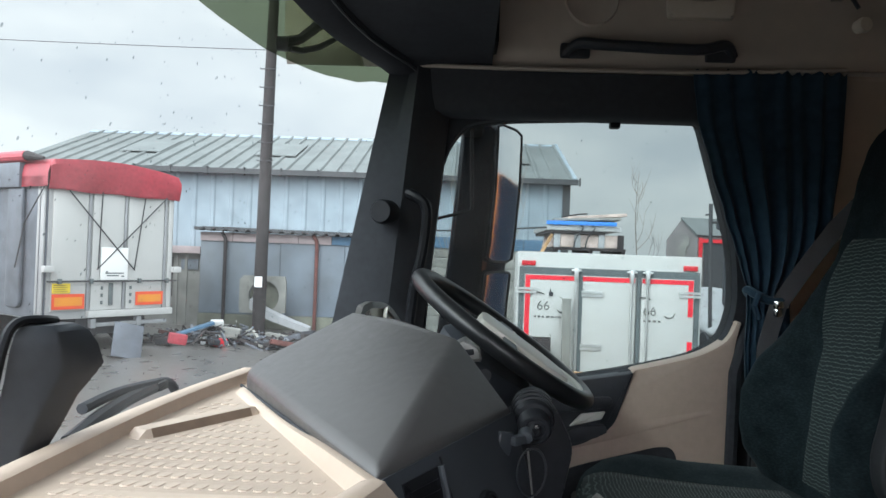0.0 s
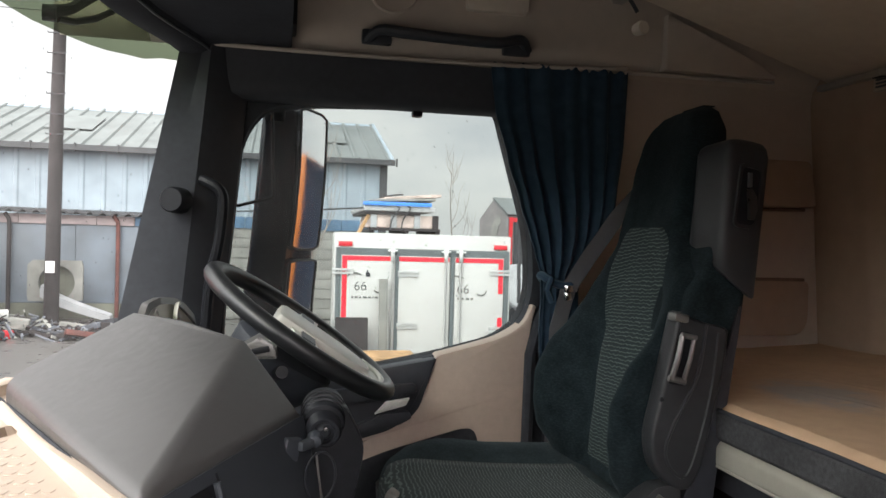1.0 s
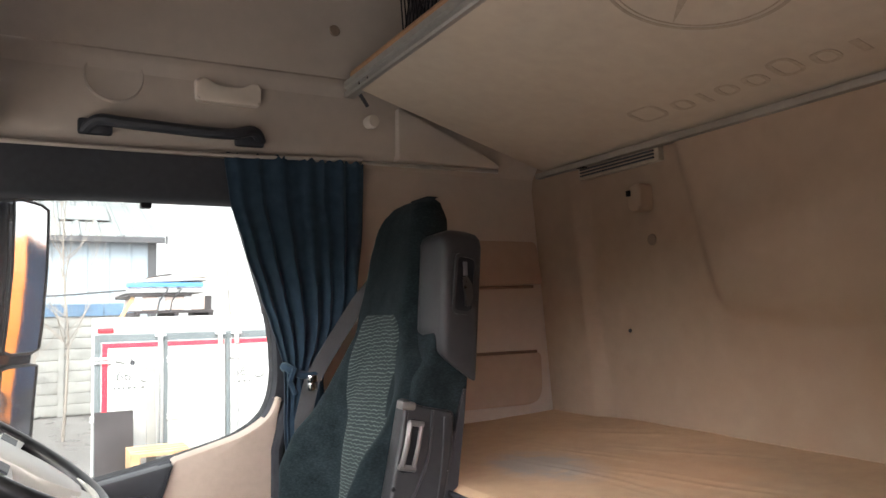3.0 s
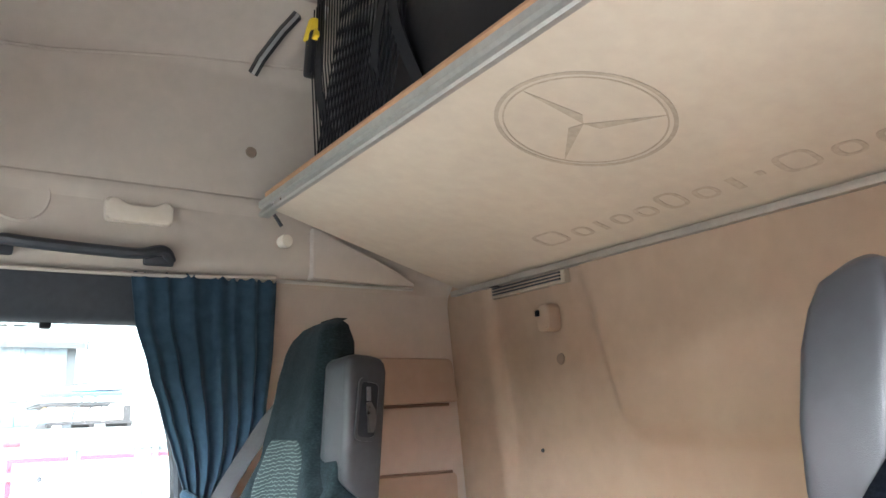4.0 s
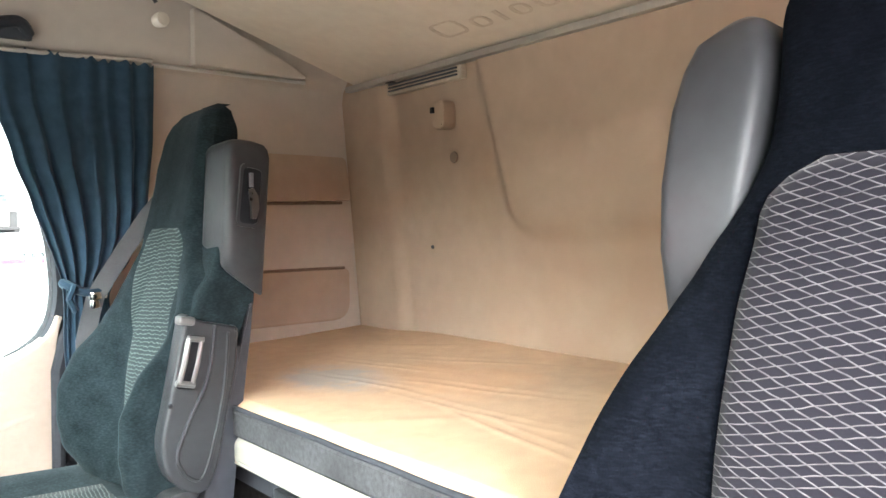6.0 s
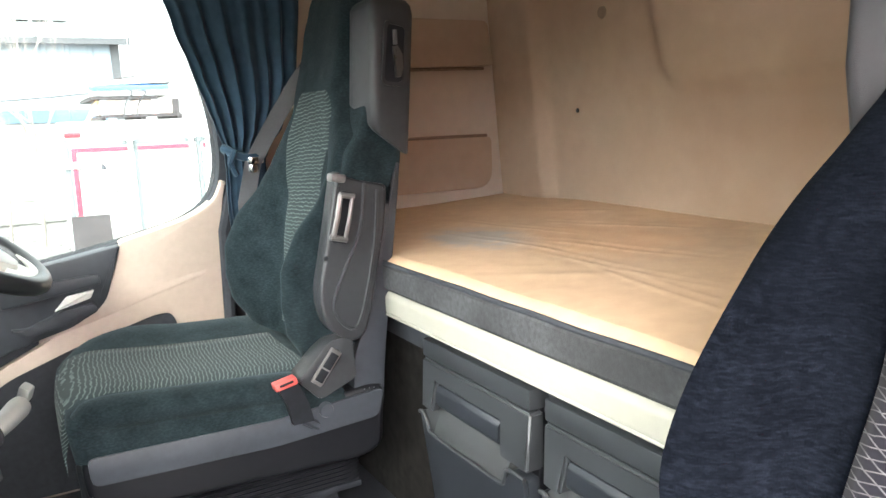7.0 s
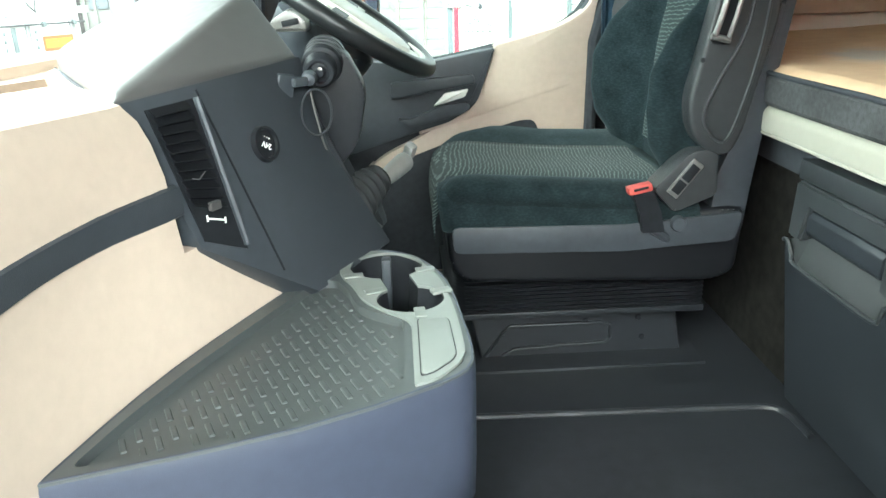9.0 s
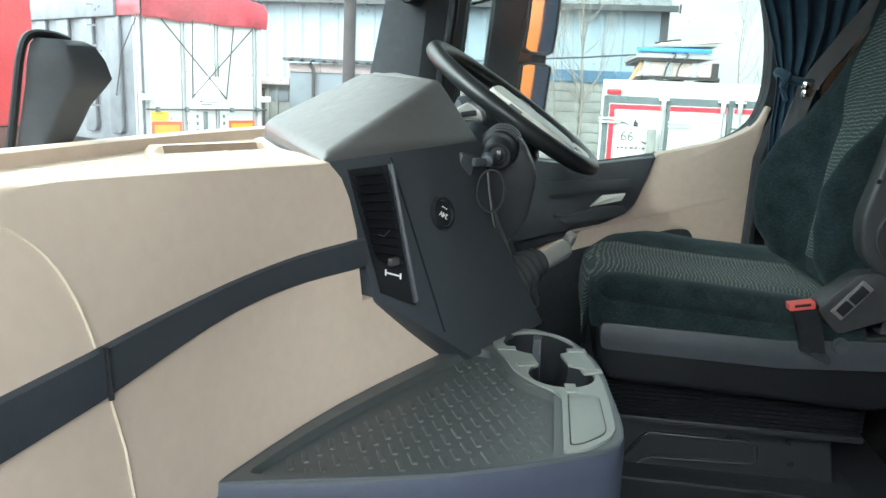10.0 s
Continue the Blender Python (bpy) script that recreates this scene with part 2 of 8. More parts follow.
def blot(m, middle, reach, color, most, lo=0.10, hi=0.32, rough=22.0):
    """Adds one soft-edged patch of colour to a material, round a point of the object."""
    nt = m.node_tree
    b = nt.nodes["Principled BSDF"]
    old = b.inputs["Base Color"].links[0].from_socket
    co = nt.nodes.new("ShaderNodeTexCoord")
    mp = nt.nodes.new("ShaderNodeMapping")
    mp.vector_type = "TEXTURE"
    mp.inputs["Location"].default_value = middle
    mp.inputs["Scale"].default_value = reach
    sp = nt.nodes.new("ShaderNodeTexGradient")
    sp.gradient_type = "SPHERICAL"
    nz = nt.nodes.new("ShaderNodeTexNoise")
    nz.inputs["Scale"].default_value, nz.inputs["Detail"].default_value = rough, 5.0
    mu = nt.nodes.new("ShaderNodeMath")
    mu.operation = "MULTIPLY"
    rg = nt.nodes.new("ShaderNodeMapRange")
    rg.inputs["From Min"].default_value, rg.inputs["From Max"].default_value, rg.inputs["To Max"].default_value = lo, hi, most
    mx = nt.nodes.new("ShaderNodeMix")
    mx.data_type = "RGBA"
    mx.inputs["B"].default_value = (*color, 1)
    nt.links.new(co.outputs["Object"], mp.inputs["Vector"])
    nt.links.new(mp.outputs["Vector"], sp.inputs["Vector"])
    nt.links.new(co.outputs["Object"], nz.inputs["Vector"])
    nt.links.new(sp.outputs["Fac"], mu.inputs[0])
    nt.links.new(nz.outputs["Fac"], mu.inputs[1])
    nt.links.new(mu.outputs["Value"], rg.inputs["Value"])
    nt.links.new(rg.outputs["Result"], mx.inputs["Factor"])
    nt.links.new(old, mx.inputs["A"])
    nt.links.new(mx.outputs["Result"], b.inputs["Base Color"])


# broad soft-edged browner area low on the rear wall
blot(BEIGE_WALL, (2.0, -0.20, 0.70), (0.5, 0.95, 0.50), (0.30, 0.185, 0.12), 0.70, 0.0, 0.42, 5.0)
blot(MATTRESS, (-0.10, 0.52, 0.107), (0.15, 0.26, 0.3), (0.36, 0.35, 0.34), 0.7)
blot(MATTRESS, (0.06, 0.30, 0.107), (0.25, 0.30, 0.3), (0.60, 0.33, 0.18), 0.45)
RAIL = mat("cream_rail", (0.31, 0.297, 0.25), 0.4, vary=0.05)
ALU = mat("aluminium", (0.62, 0.63, 0.62), 0.38, 0.85, vary=0.1)
DULL_ALU = mat("dull_aluminium", (0.40, 0.39, 0.36), 0.5, 0.4, vary=0.12)
CHROME = mat("chrome", (0.78, 0.78, 0.78), 0.12, 1.0, vary=0.05, bump=0)
DARK_METAL = mat("worn_dark_metal", (0.10, 0.097, 0.095), 0.3, 0.9, vary=0.15, bump=0.05)
BOOT = mat("grey_black_rubber", (0.022, 0.023, 0.025), 0.5, vary=0.15, spec=0.4)
BELLOWS = mat("black_bellows_rubber", (0.0065, 0.007, 0.009), 0.36, vary=0.2, spec=0.4)
SILVER = mat("silver_paint", (0.74, 0.73, 0.68), 0.38, 0.15, vary=0.05)
# horn cover grey, raised so that the colour carries the sunlit reflection
HORN_GREY = mat("horn_grey", (0.60, 0.585, 0.54), 0.32, vary=0.04, grain=200, bump=0.05, spec=0.5)
RED_FADED = mat("faded_red_button", (0.46, 0.075, 0.065), 0.5, vary=0.05)
RED = mat("red_button", (0.36, 0.012, 0.014), 0.5, vary=0.05)
ORANGE_EDGE = mat("orange_brown_edge", (0.42, 0.24, 0.13), 0.8, vary=0.15)
STEEL_BLACK = mat("black_steel", (0.012, 0.014, 0.018), 0.42, 0.0, vary=0.15, bump=0.0, spec=0.6)
GLASS = pane_glass("cab_glass", film=0.018)
VISOR = pane_glass("smoked_visor", (0.40, 0.44, 0.36), 0.02)
MIRROR = mat("mirror_glass", (0.9, 0.9, 0.9), 0.02, 1.0, vary=0.0, bump=0)
WHITE = mat("white_paint", (0.80, 0.80, 0.78), 0.5, vary=0.08, grain=12)
YELLOW = mat("yellow_plastic", (0.75, 0.55, 0.03), 0.5)


# ---- mesh helpers ----
def root_place(ob):
    p = Vector((0, 0, 0))
    while ob is not None:
        p = p + ob.location
        ob = ob.parent
    return p


def finish(bm, material, angle=35):
    me = bpy.data.meshes.new("m")
    bmesh.ops.recalc_face_normals(bm, faces=bm.faces[:])
    bm.to_mesh(me)
    bm.free()
    for p in me.polygons:
        p.use_smooth = True
    me.set_sharp_from_angle(angle=radians(angle))
    me.materials.append(material)
    return me


def part(name, bm, material, parent=None, label="", angle=35):
    """One mesh object from a bmesh in world metres, under a thing or a part."""
    if parent is not None:
        bmesh.ops.translate(bm, verts=bm.verts[:], vec=-root_place(parent))
    ob = new(name, finish(bm, material, angle))
    ob.parent = parent
    if label:
        ob["label"] = label
    return ob


def thing(name, at, label, category, group=""):
    ob = new(name)
    ob.empty_display_size = 0.05
    ob.location = at
    return tagged(ob, label, category, group)


def setting(name, bm, material, label="", angle=35, category=""):
    ob = new(name, finish(bm, material, angle))
    return tagged(ob, label, category, "", "structure")


def solo(name, bm, material, label, category, group="", angle=35):
    """A thing of one mesh, its origin at the middle of its base."""
    lo = Vector([min(v.co[i] for v in bm.verts) for i in range(3)])
    hi = Vector([max(v.co[i] for v in bm.verts) for i in range(3)])
    base = Vector(((lo.x + hi.x) / 2, (lo.y + hi.y) / 2, lo.z))
    bmesh.ops.translate(bm, verts=bm.verts[:], vec=-base)
    ob = new(name, finish(bm, material, angle))
    ob.location = base
    return tagged(ob, label, category, group)


def B():
    return bmesh.new()


def box(bm, x0, x1, y0, y1, z0, z1, bev=0.0, seg=2):
    m = Matrix.LocRotScale(((x0 + x1) / 2, (y0 + y1) / 2, (z0 + z1) / 2), None, (abs(x1 - x0), abs(y1 - y0), abs(z1 - z0)))
    vs = bmesh.ops.create_cube(bm, size=1, matrix=m)["verts"]
    if bev:
        es = list({e for v in vs for e in v.link_edges})
        bmesh.ops.bevel(bm, geom=es, offset=bev, segments=seg, profile=0.6, affect="EDGES")
    return bm


def obox(bm, centre, size, turn, bev=0.0, seg=2):
    """A box turned by Euler degrees about its centre."""
    m = Matrix.LocRotScale(centre, Euler([radians(a) for a in turn]), size)
    vs = bmesh.ops.create_cube(bm, size=1, matrix=m)["verts"]
    if bev:
        es = list({e for v in vs for e in v.link_edges})
        bmesh.ops.bevel(bm, geom=es, offset=bev, segments=seg, profile=0.6, affect="EDGES")
    return bm


def loft(bm, rings, close=True, caps=True):
    """Faces between rings of equal length."""
    rows = [[bm.verts.new(p) for p in ring] for ring in rings]
    n = len(rows[0])
    for a, b in zip(rows, rows[1:]):
        for i in range(n if close else n - 1):
            j = (i + 1) % n
            bm.faces.new((a[i], a[j], b[j], b[i]))
    if caps and close:
        bm.faces.new(rows[0][::-1])
        bm.faces.new(rows[-1])
    return bm


def prism(bm, poly, axis, a, b, bev=0.0, seg=2):
    """A plane outline pushed along an axis from a to b. poly holds the two other coordinates in x, y, z order."""
    def put(p, v):
        c = list(p)
        c.insert("xyz".index(axis), v)
        return c
    before = set(bm.verts)
    loft(bm, [[put(p, a) for p in poly], [put(p, b) for p in poly]])
    if bev:
        vs = [v for v in bm.verts if v not in before]
        bmesh.ops.recalc_face_normals(bm, faces=bm.faces[:])
        es = [e for v in vs for e in v.link_edges]
        bmesh.ops.bevel(bm, geom=list(set(es)), offset=bev, segments=seg, profile=0.6, affect="EDGES")
    return bm


def tube(bm, pts, r, n=10, caps=True):
    pts = [Vector(p) for p in pts]
    rs = r if isinstance(r, (list, tuple)) else [r] * len(pts)
    rings = []
    side = None
    for i, p in enumerate(pts):
        d = (pts[min(i + 1, len(pts) - 1)] - pts[max(i - 1, 0)]).normalized()
        if side is None:
            side = d.orthogonal().normalized()
        side = (side - d * side.dot(d)).normalized()
        up = d.cross(side)
        rings.append([p + rs[i] * (math.cos(k * math.tau / n) * side + math.sin(k * math.tau / n) * up) for k in range(n)])
    return loft(bm, rings, True, caps)


def spin(bm, profile, centre, axis, n=32, caps=False):
    """profile: radius and height along the axis."""
    ax = Vector(axis).normalized()
    u = ax.orthogonal().normalized()
    v = ax.cross(u)
    c = Vector(centre)
    rings = [[c + ax * h + r * (math.cos(k * math.tau / n) * u + math.sin(k * math.tau / n) * v) for k in range(n)] for r, h in profile]
    return loft(bm, rings, True, caps)


def sheet(bm, f, us, vs):
    """A surface f(u, v)."""
    g = [[bm.verts.new(f(u, v)) for v in vs] for u in us]
    for a, b in zip(g, g[1:]):
        for i in range(len(vs) - 1):
            bm.faces.new((a[i], a[i + 1], b[i + 1], b[i]))
    return bm


def thicken(bm, vec):
    """Gives an open sheet depth along a fixed vector."""
    res = bmesh.ops.extrude_face_region(bm, geom=bm.faces[:])
    bmesh.ops.translate(bm, verts=[g for g in res["geom"] if isinstance(g, bmesh.types.BMVert)], vec=vec)
    return bm


def steps(a, b, n):
    return [a + (b - a) * i / n for i in range(n + 1)]


def curve_pts(pts, n=8):
    """A smooth line through points."""
    P = [Vector(p) for p in pts]
    out = []
    for i in range(len(P) - 1):
        p0, p1, p2, p3 = P[max(i - 1, 0)], P[i], P[i + 1], P[min(i + 2, len(P) - 1)]
        for k in range(n):
            t = k / n
            out.append(0.5 * (2 * p1 + (p2 - p0) * t + (2 * p0 - 5 * p1 + 4 * p2 - p3) * t * t + (3 * p1 - p0 - 3 * p2 + p3) * t ** 3))
    out.append(P[-1])
    return out


def lerp_at(table, t):
    """A value read off a table of (t, value), smoothed."""
    if t <= table[0][0]:
        return table[0][1]
    for (a, va), (b, vb) in zip(table, table[1:]):
        if t <= b:
            k = (t - a) / (b - a)
            k = k * k * (3 - 2 * k) * 0.5 + k * 0.5
            return va + (vb - va) * k
    return table[-1][1]


def smooth_at(table, t):
    """A value read off a table of (t, value), on a smooth curve through all of them."""
    n = len(table)
    if t <= table[0][0] or t >= table[-1][0]:
        return table[0][1] if t <= table[0][0] else table[-1][1]
    i = max(k for k in range(n - 1) if table[k][0] <= t)

    def slope(k):
        a, b = table[max(k - 1, 0)], table[min(k + 1, n - 1)]
        return (b[1] - a[1]) / (b[0] - a[0])
    (a, va), (b, vb) = table[i], table[i + 1]
    h = b - a
    k = (t - a) / h
    return (2 * k ** 3 - 3 * k * k + 1) * va + (k ** 3 - 2 * k * k + k) * h * slope(i) + (3 * k * k - 2 * k ** 3) * vb + (k ** 3 - k * k) * h * slope(i + 1)


def round_poly(pts, r, n=5):
    """An outline with rounded corners. r: one radius or one for each corner."""
    out = []
    m = len(pts)
    for i in range(m):
        p, a, b = Vector(pts[i]), Vector(pts[i - 1]), Vector(pts[(i + 1) % m])
        rr = r[i] if isinstance(r, (list, tuple)) else r
        da, db = (a - p), (b - p)
        k = min(rr, da.length * 0.48, db.length * 0.48)
        s, e = p + da.normalized() * k, p + db.normalized() * k
        for j in range(n + 1):
            t = j / n
            out.append(tuple((1 - t) ** 2 * s + 2 * t * (1 - t) * p + t * t * e))
    return out


MID = -0.138  # the cab's middle line

# ---- the cab's shell ----
YR, YL = 1.0, 2 * MID - 1.0  # inner faces of the driver's and the passenger's side
GROUND = -1.05


def screen_x(y, z):
    """The windscreen's surface."""
    return -0.145 + 0.20 * (abs(y - MID) / 1.04) ** 2.5 + (z - 0.66) * 0.13


bm = B()
box(bm, -0.25, 1.34, YL - 0.05, YR + 0.05, -0.06, 0.0)
floor = setting("floor", bm, RUBBER, "black ribbed rubber cab floor with dust", category="floor")
bm = B()
box(bm, 1.32, 1.36, YL, YR, 0.0, 0.5)
setting("bunk_bulkhead", bm, CARPET, "dark carpeted bulkhead below the bunk", category="wall")

# rear wall: leans forward with height, its middle pressed out as a shallow panel with rounded corners
def rear_x(z):
    return 2.0 - 0.07 * max(0.0, min(1.0, (z - 0.64) / 0.76))


def press(y, z):
    """Depth of the pressed panel on the rear wall; it widens upwards."""
    reach = 0.345 + 0.20 * max(0.0, z - 0.90)
    d = max(abs(y - MID) - reach, 0.0), max(1.01 - z, 0.0)
    edge = 0.07 - math.hypot(*d)
    inside = max(0.0, min(1.0, edge / 0.034 + 0.5))
    strip = max(0.0, min(1.0, (abs(y - MID) - 0.87) / 0.06))
    return -0.022 * inside * inside * (3 - 2 * inside) - 0.022 * strip * strip * (3 - 2 * strip)


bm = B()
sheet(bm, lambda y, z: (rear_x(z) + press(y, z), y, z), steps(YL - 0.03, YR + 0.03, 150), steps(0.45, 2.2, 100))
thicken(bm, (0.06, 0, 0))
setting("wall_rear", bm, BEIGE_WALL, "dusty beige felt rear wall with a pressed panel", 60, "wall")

# side walls behind the doors, with the upper wall that leans in
def side_y(z, s):
    inn = lerp_at([(0.4, 0.0), (1.36, 0.02), (1.42, 0.07), (1.58, 0.075), (1.64, 0.085), (1.95, 0.11), (2.02, 0.16), (2.12, 0.30)], z)
    return (YR - inn) if s > 0 else (YL + inn)


for s, nm in ((1, "wall_side_driver"), (-1, "wall_side_passenger")):
    bm = B()
    sheet(bm, lambda x, z: (x, side_y(z, s), z), steps(1.13, 2.06, 12), steps(0.42, 1.376, 30))
    thicken(bm, (0, 0.06 * s, 0))
    setting(nm, bm, BEIGE_SOFT, "beige trim wall beside the bunk", 60, "wall")
    bm = B()
    sheet(bm, lambda x, z: (x, side_y(z, s), z), steps(-0.1, 2.06, 16), steps(1.376, 2.12, 42))
    thicken(bm, (0, 0.10 * s, 0.05))
    setting(nm + "_upper", bm, BEIGE_SOFT, "beige upper side wall below the roof", 60, "wall")

bm = B()
sheet(bm, lambda x, y: (x, y, 2.12 + 0.03 * math.cos((y - MID) * 1.2) - (0.0 if x > 0.25 else (0.25 - x) * 0.8)), steps(-0.1, 2.06, 20), steps(YL + 0.25, YR - 0.25, 12))
thicken(bm, (0, 0, 0.05))
setting("ceiling", bm, BEIGE_SOFT, "grey beige fabric cab ceiling", 60, "ceiling")

# passenger's side: sill and pillar round the open doorway
bm = B()
box(bm, 1.10, 1.18, YL - 0.10, YL + 0.0, -0.06, 1.40)
box(bm, -0.05, 1.18, YL - 0.10, YL + 0.02, 1.36, 1.44)
box(bm, -0.05, 1.18, YL - 0.12, YL - 0.02, -0.10, -0.01)
setting("doorway", bm, CHAR_MATT, "dark frame of the open passenger doorway", category="doorway")
bm = B()
box(bm, 1.14, 2.06, YL - 0.06, YL - 0.0, -0.06, 0.45)
box(bm, 1.14, 2.06, YR, YR + 0.06, -0.06, 0.45)
box(bm, 2.0, 2.06, YL, YR, -0.06, 0.46)
setting("wall_low", bm, CARPET, "dark trim wall below the bunk", category="wall")

# ---- driver's door: panel with a window opening ----
WIN = [(0.275, 0.60), (0.63, 0.576), (0.823, 0.612), (0.997, 0.656), (1.068, 0.705), (1.092, 0.79), (1.085, 0.94),
       (0.985, 1.285), (0.475, 1.262), (0.37, 1.244), (0.329, 1.19), (0.297, 1.085)]
WINR = round_poly(WIN, [0.02, 0.03, 0.08, 0.06, 0.05, 0.05, 0.1, 0.03, 0.05, 0.04, 0.05, 0.1], 4)


def ring_fill(bm, outer, inner, y0, y1):
    """A plate with a hole: outlines in x and z, of equal length."""
    rows = [[bm.verts.new((p[0], y, p[1])) for p in poly] for y, poly in ((y0, outer), (y0, inner), (y1, inner), (y1, outer))]
    n = len(outer)
    for a, b in zip(rows, rows[1:] + rows[:1]):
        for i in range(n):
            j = (i + 1) % n
            bm.faces.new((a[i], a[j], b[j], b[i]))
    return bm


def out_to(p, c, x0, x1, z0, z1):
    """Pushes a point from c outwards on to a rectangle."""
    d = Vector((p[0] - c[0], p[1] - c[1]))
    k = min((x1 - c[0]) / d.x if d.x > 1e-6 else 1e9, (x0 - c[0]) / d.x if d.x < -1e-6 else 1e9,
            (z1 - c[1]) / d.y if d.y > 1e-6 else 1e9, (z0 - c[1]) / d.y if d.y < -1e-6 else 1e9)
    return (c[0] + d.x * k, c[1] + d.y * k)


C0 = (0.69, 0.93)
door = thing("door_driver", (0.65, 1.03, 0.0), "beige and charcoal cab door with a storage pocket", "door")
bm = B()
outer = [out_to(p, C0, 0.18, 1.13, 0.30, 1.42) for p in WINR]
ring_fill(bm, outer, WINR, 1.012, 1.10)
part("window_frame", bm, CHAR_MATT, door, "dark window surround")
bm = B()
low = [(0.40, 0.0), (1.060, 0.0), (1.068, 0.60), (1.082, 0.70), (1.094, 0.748), (1.084, 0.752), (1.064, 0.704), (1.0, 0.664), (0.90, 0.637), (0.823, 0.618), (0.79, 0.50), (0.66, 0.405), (0.50, 0.33), (0.43, 0.24)]
prism(bm, round_poly(low, [0.01, 0.02, 0.05, 0.01, 0.003, 0.003, 0.03, 0.05, 0.05, 0.01, 0.08, 0.1, 0.06, 0.04], 4), "y", 0.985, 1.049, 0.005)
part("inner_panel", bm, BEIGE, door, "smooth beige lower door panel")
bm = B()
for i in range(1):
    loft(bm, [[(0.62, 0.985, 0.395), (0.62, 0.981, 0.402), (0.62, 0.985, 0.425)], [(0.80, 0.985, 0.445), (0.80, 0.9825, 0.452), (0.80, 0.985, 0.478)],
              [(1.025, 0.985, 0.513), (1.025, 0.983, 0.518), (1.025, 0.985, 0.525)]])
part("armrest_crease", bm, BEIGE, door)
bm = B()
box(bm, 0.20, 1.10, 1.055, 1.09, -0.06, 0.50)
part("outer_skin", bm, CHAR_MATT, door)
bm = B()
pk = [(0.405, 0.10), (0.41, 0.01), (0.935, 0.01), (0.938, 0.40), (0.925, 0.424), (0.89, 0.424), (0.70, 0.372), (0.55, 0.318), (0.46, 0.262)]
prism(bm, round_poly(pk, 0.03, 4), "y", 0.978, 0.990)
part("storage_pocket", bm, CHAR_MATT, door, "dark open door pocket")
bm = B()
tr = [(0.28, 0.30), (0.60, 0.398), (0.70, 0.425), (0.775, 0.47), (0.822, 0.612), (0.63, 0.578), (0.275, 0.60)]
prism(bm, round_poly(tr, [0.02, 0.02, 0.02, 0.03, 0.008, 0.02, 0.02], 4), "y", 0.975, 1.03, 0.005)
trim_panel = part("handle_panel", bm, CHAR, door, "charcoal handle panel")
bm = B()
prism(bm, round_poly([(0.55, 0.49), (0.77, 0.525), (0.765, 0.55), (0.55, 0.535)], 0.008, 3), "y", 0.962, 0.98, 0.004)
part("grip_bar", bm, CHAR, door)
bm = B()
prism(bm, round_poly([(0.564, 0.442), (0.60, 0.440), (0.685, 0.474), (0.748, 0.480), (0.756, 0.462), (0.725, 0.446), (0.60, 0.420)], 0.006, 3), "y", 0.952, 0.978, 0.003)
part("pull_edge", bm, PILLAR, door, "slate pull edge")
bm = B()
prism(bm, round_poly([(0.660, 0.470), (0.690, 0.503), (0.752, 0.512), (0.742, 0.492)], 0.004, 3), "y", 0.966, 0.977, 0.002)
part("door_lever", bm, SILVER, door, "slim silver door release lever")
bm = B()
tube(bm, [(1.078, 0.99, 0.02), (1.076, 0.985, 0.35), (1.080, 0.985, 0.62), (1.10, 0.985, 0.70), (1.125, 0.985, 0.76), (1.15, 0.985, 0.9), (1.16, 0.985, 1.3)], 0.016, 8)
seal = setting("door_seal", bm, CHAR_MATT, "dark rubber door seal", category="seal")
bm = B()
box(bm, 1.131, 1.22, 1.0, 1.09, 0.0, 1.4)
setting("pillar_rear", bm, CHAR_MATT, "dark pillar behind the door", category="pillar")
bm = B()
prism(bm, WINR, "y", 1.05, 1.054)
win = setting("window_1", bm, GLASS, "rain-spotted side window glass", category="window")
win.visible_shadow = False
bm = B()
box(bm, 0.745, 0.772, 1.0, 1.03, 1.243, 1.29, 0.006)
part("window_stop", bm, BLACK, door)

# front corner pillar
def pillar_ring(z):
    k = (z - 0.55) / 0.85
    xa, xb = 0.025 + 0.155 * k, 0.262 + 0.075 * k
    ya = 0.88 + 0.05 * k
    return [(xa, ya, z), (xa + 0.05, ya + 0.006, z), (xb - 0.09, 0.918, z), (xb - 0.02, 0.97, z), (xb, 1.0, z), (xb, 1.09, z), (xa + 0.03, 1.08, z), (xa + 0.012, 0.98, z)]


bm = B()
loft(bm, [pillar_ring(z) for z in steps(0.45, 1.45, 12)])
setting("pillar_front", bm, PILLAR, "charcoal windscreen pillar", 22, "pillar")
bm = B()
for dx in (0.0, 0.022):
    tube(bm, [(0.205 + dx, 0.948 + dx * 0.8, 0.62), (0.225 + dx, 0.953 + dx * 0.8, 0.9), (0.263 + dx, 0.958 + dx * 0.8, 1.25)], 0.006, 6)
setting("trim", bm, BLACK, "thin black pillar trim strips", category="trim")
bm = B()
rows = []
for x in steps(0.20, 1.02, 14):
    rows.append([(x, 1.012, 1.256), (x, 0.975, 1.258), (x, 0.958, 1.268), (x, 0.950, 1.30), (x, 0.944, 1.34), (x, 0.940, 1.369), (x, 1.012, 1.369)])
loft(bm, rows)
setting("door_header", bm, PILLAR, "smooth dark trim above the side window", 50, "trim")
bm = B()
tube(bm, curve_pts([(0.20, 0.926, 1.374), (0.44, 0.926, 1.372), (0.95, 0.926, 1.376), (1.31, 0.928, 1.392)], 6), 0.0055, 8)
setting("header_lip", bm, BEIGE_SOFT, "rolled lower edge of the beige header", 60, "trim")
knob = thing("pillar_speaker", (0.191, 0.90, 0.975), "round black tweeter on the windscreen pillar", "speaker")
bm = B()
spin(bm, [(0.0, -0.028), (0.026, -0.028), (0.03, -0.022), (0.03, 0.02), (0.0, 0.02)], (0.178, 0.885, 0.997), (0.35, 1, 0), 24)
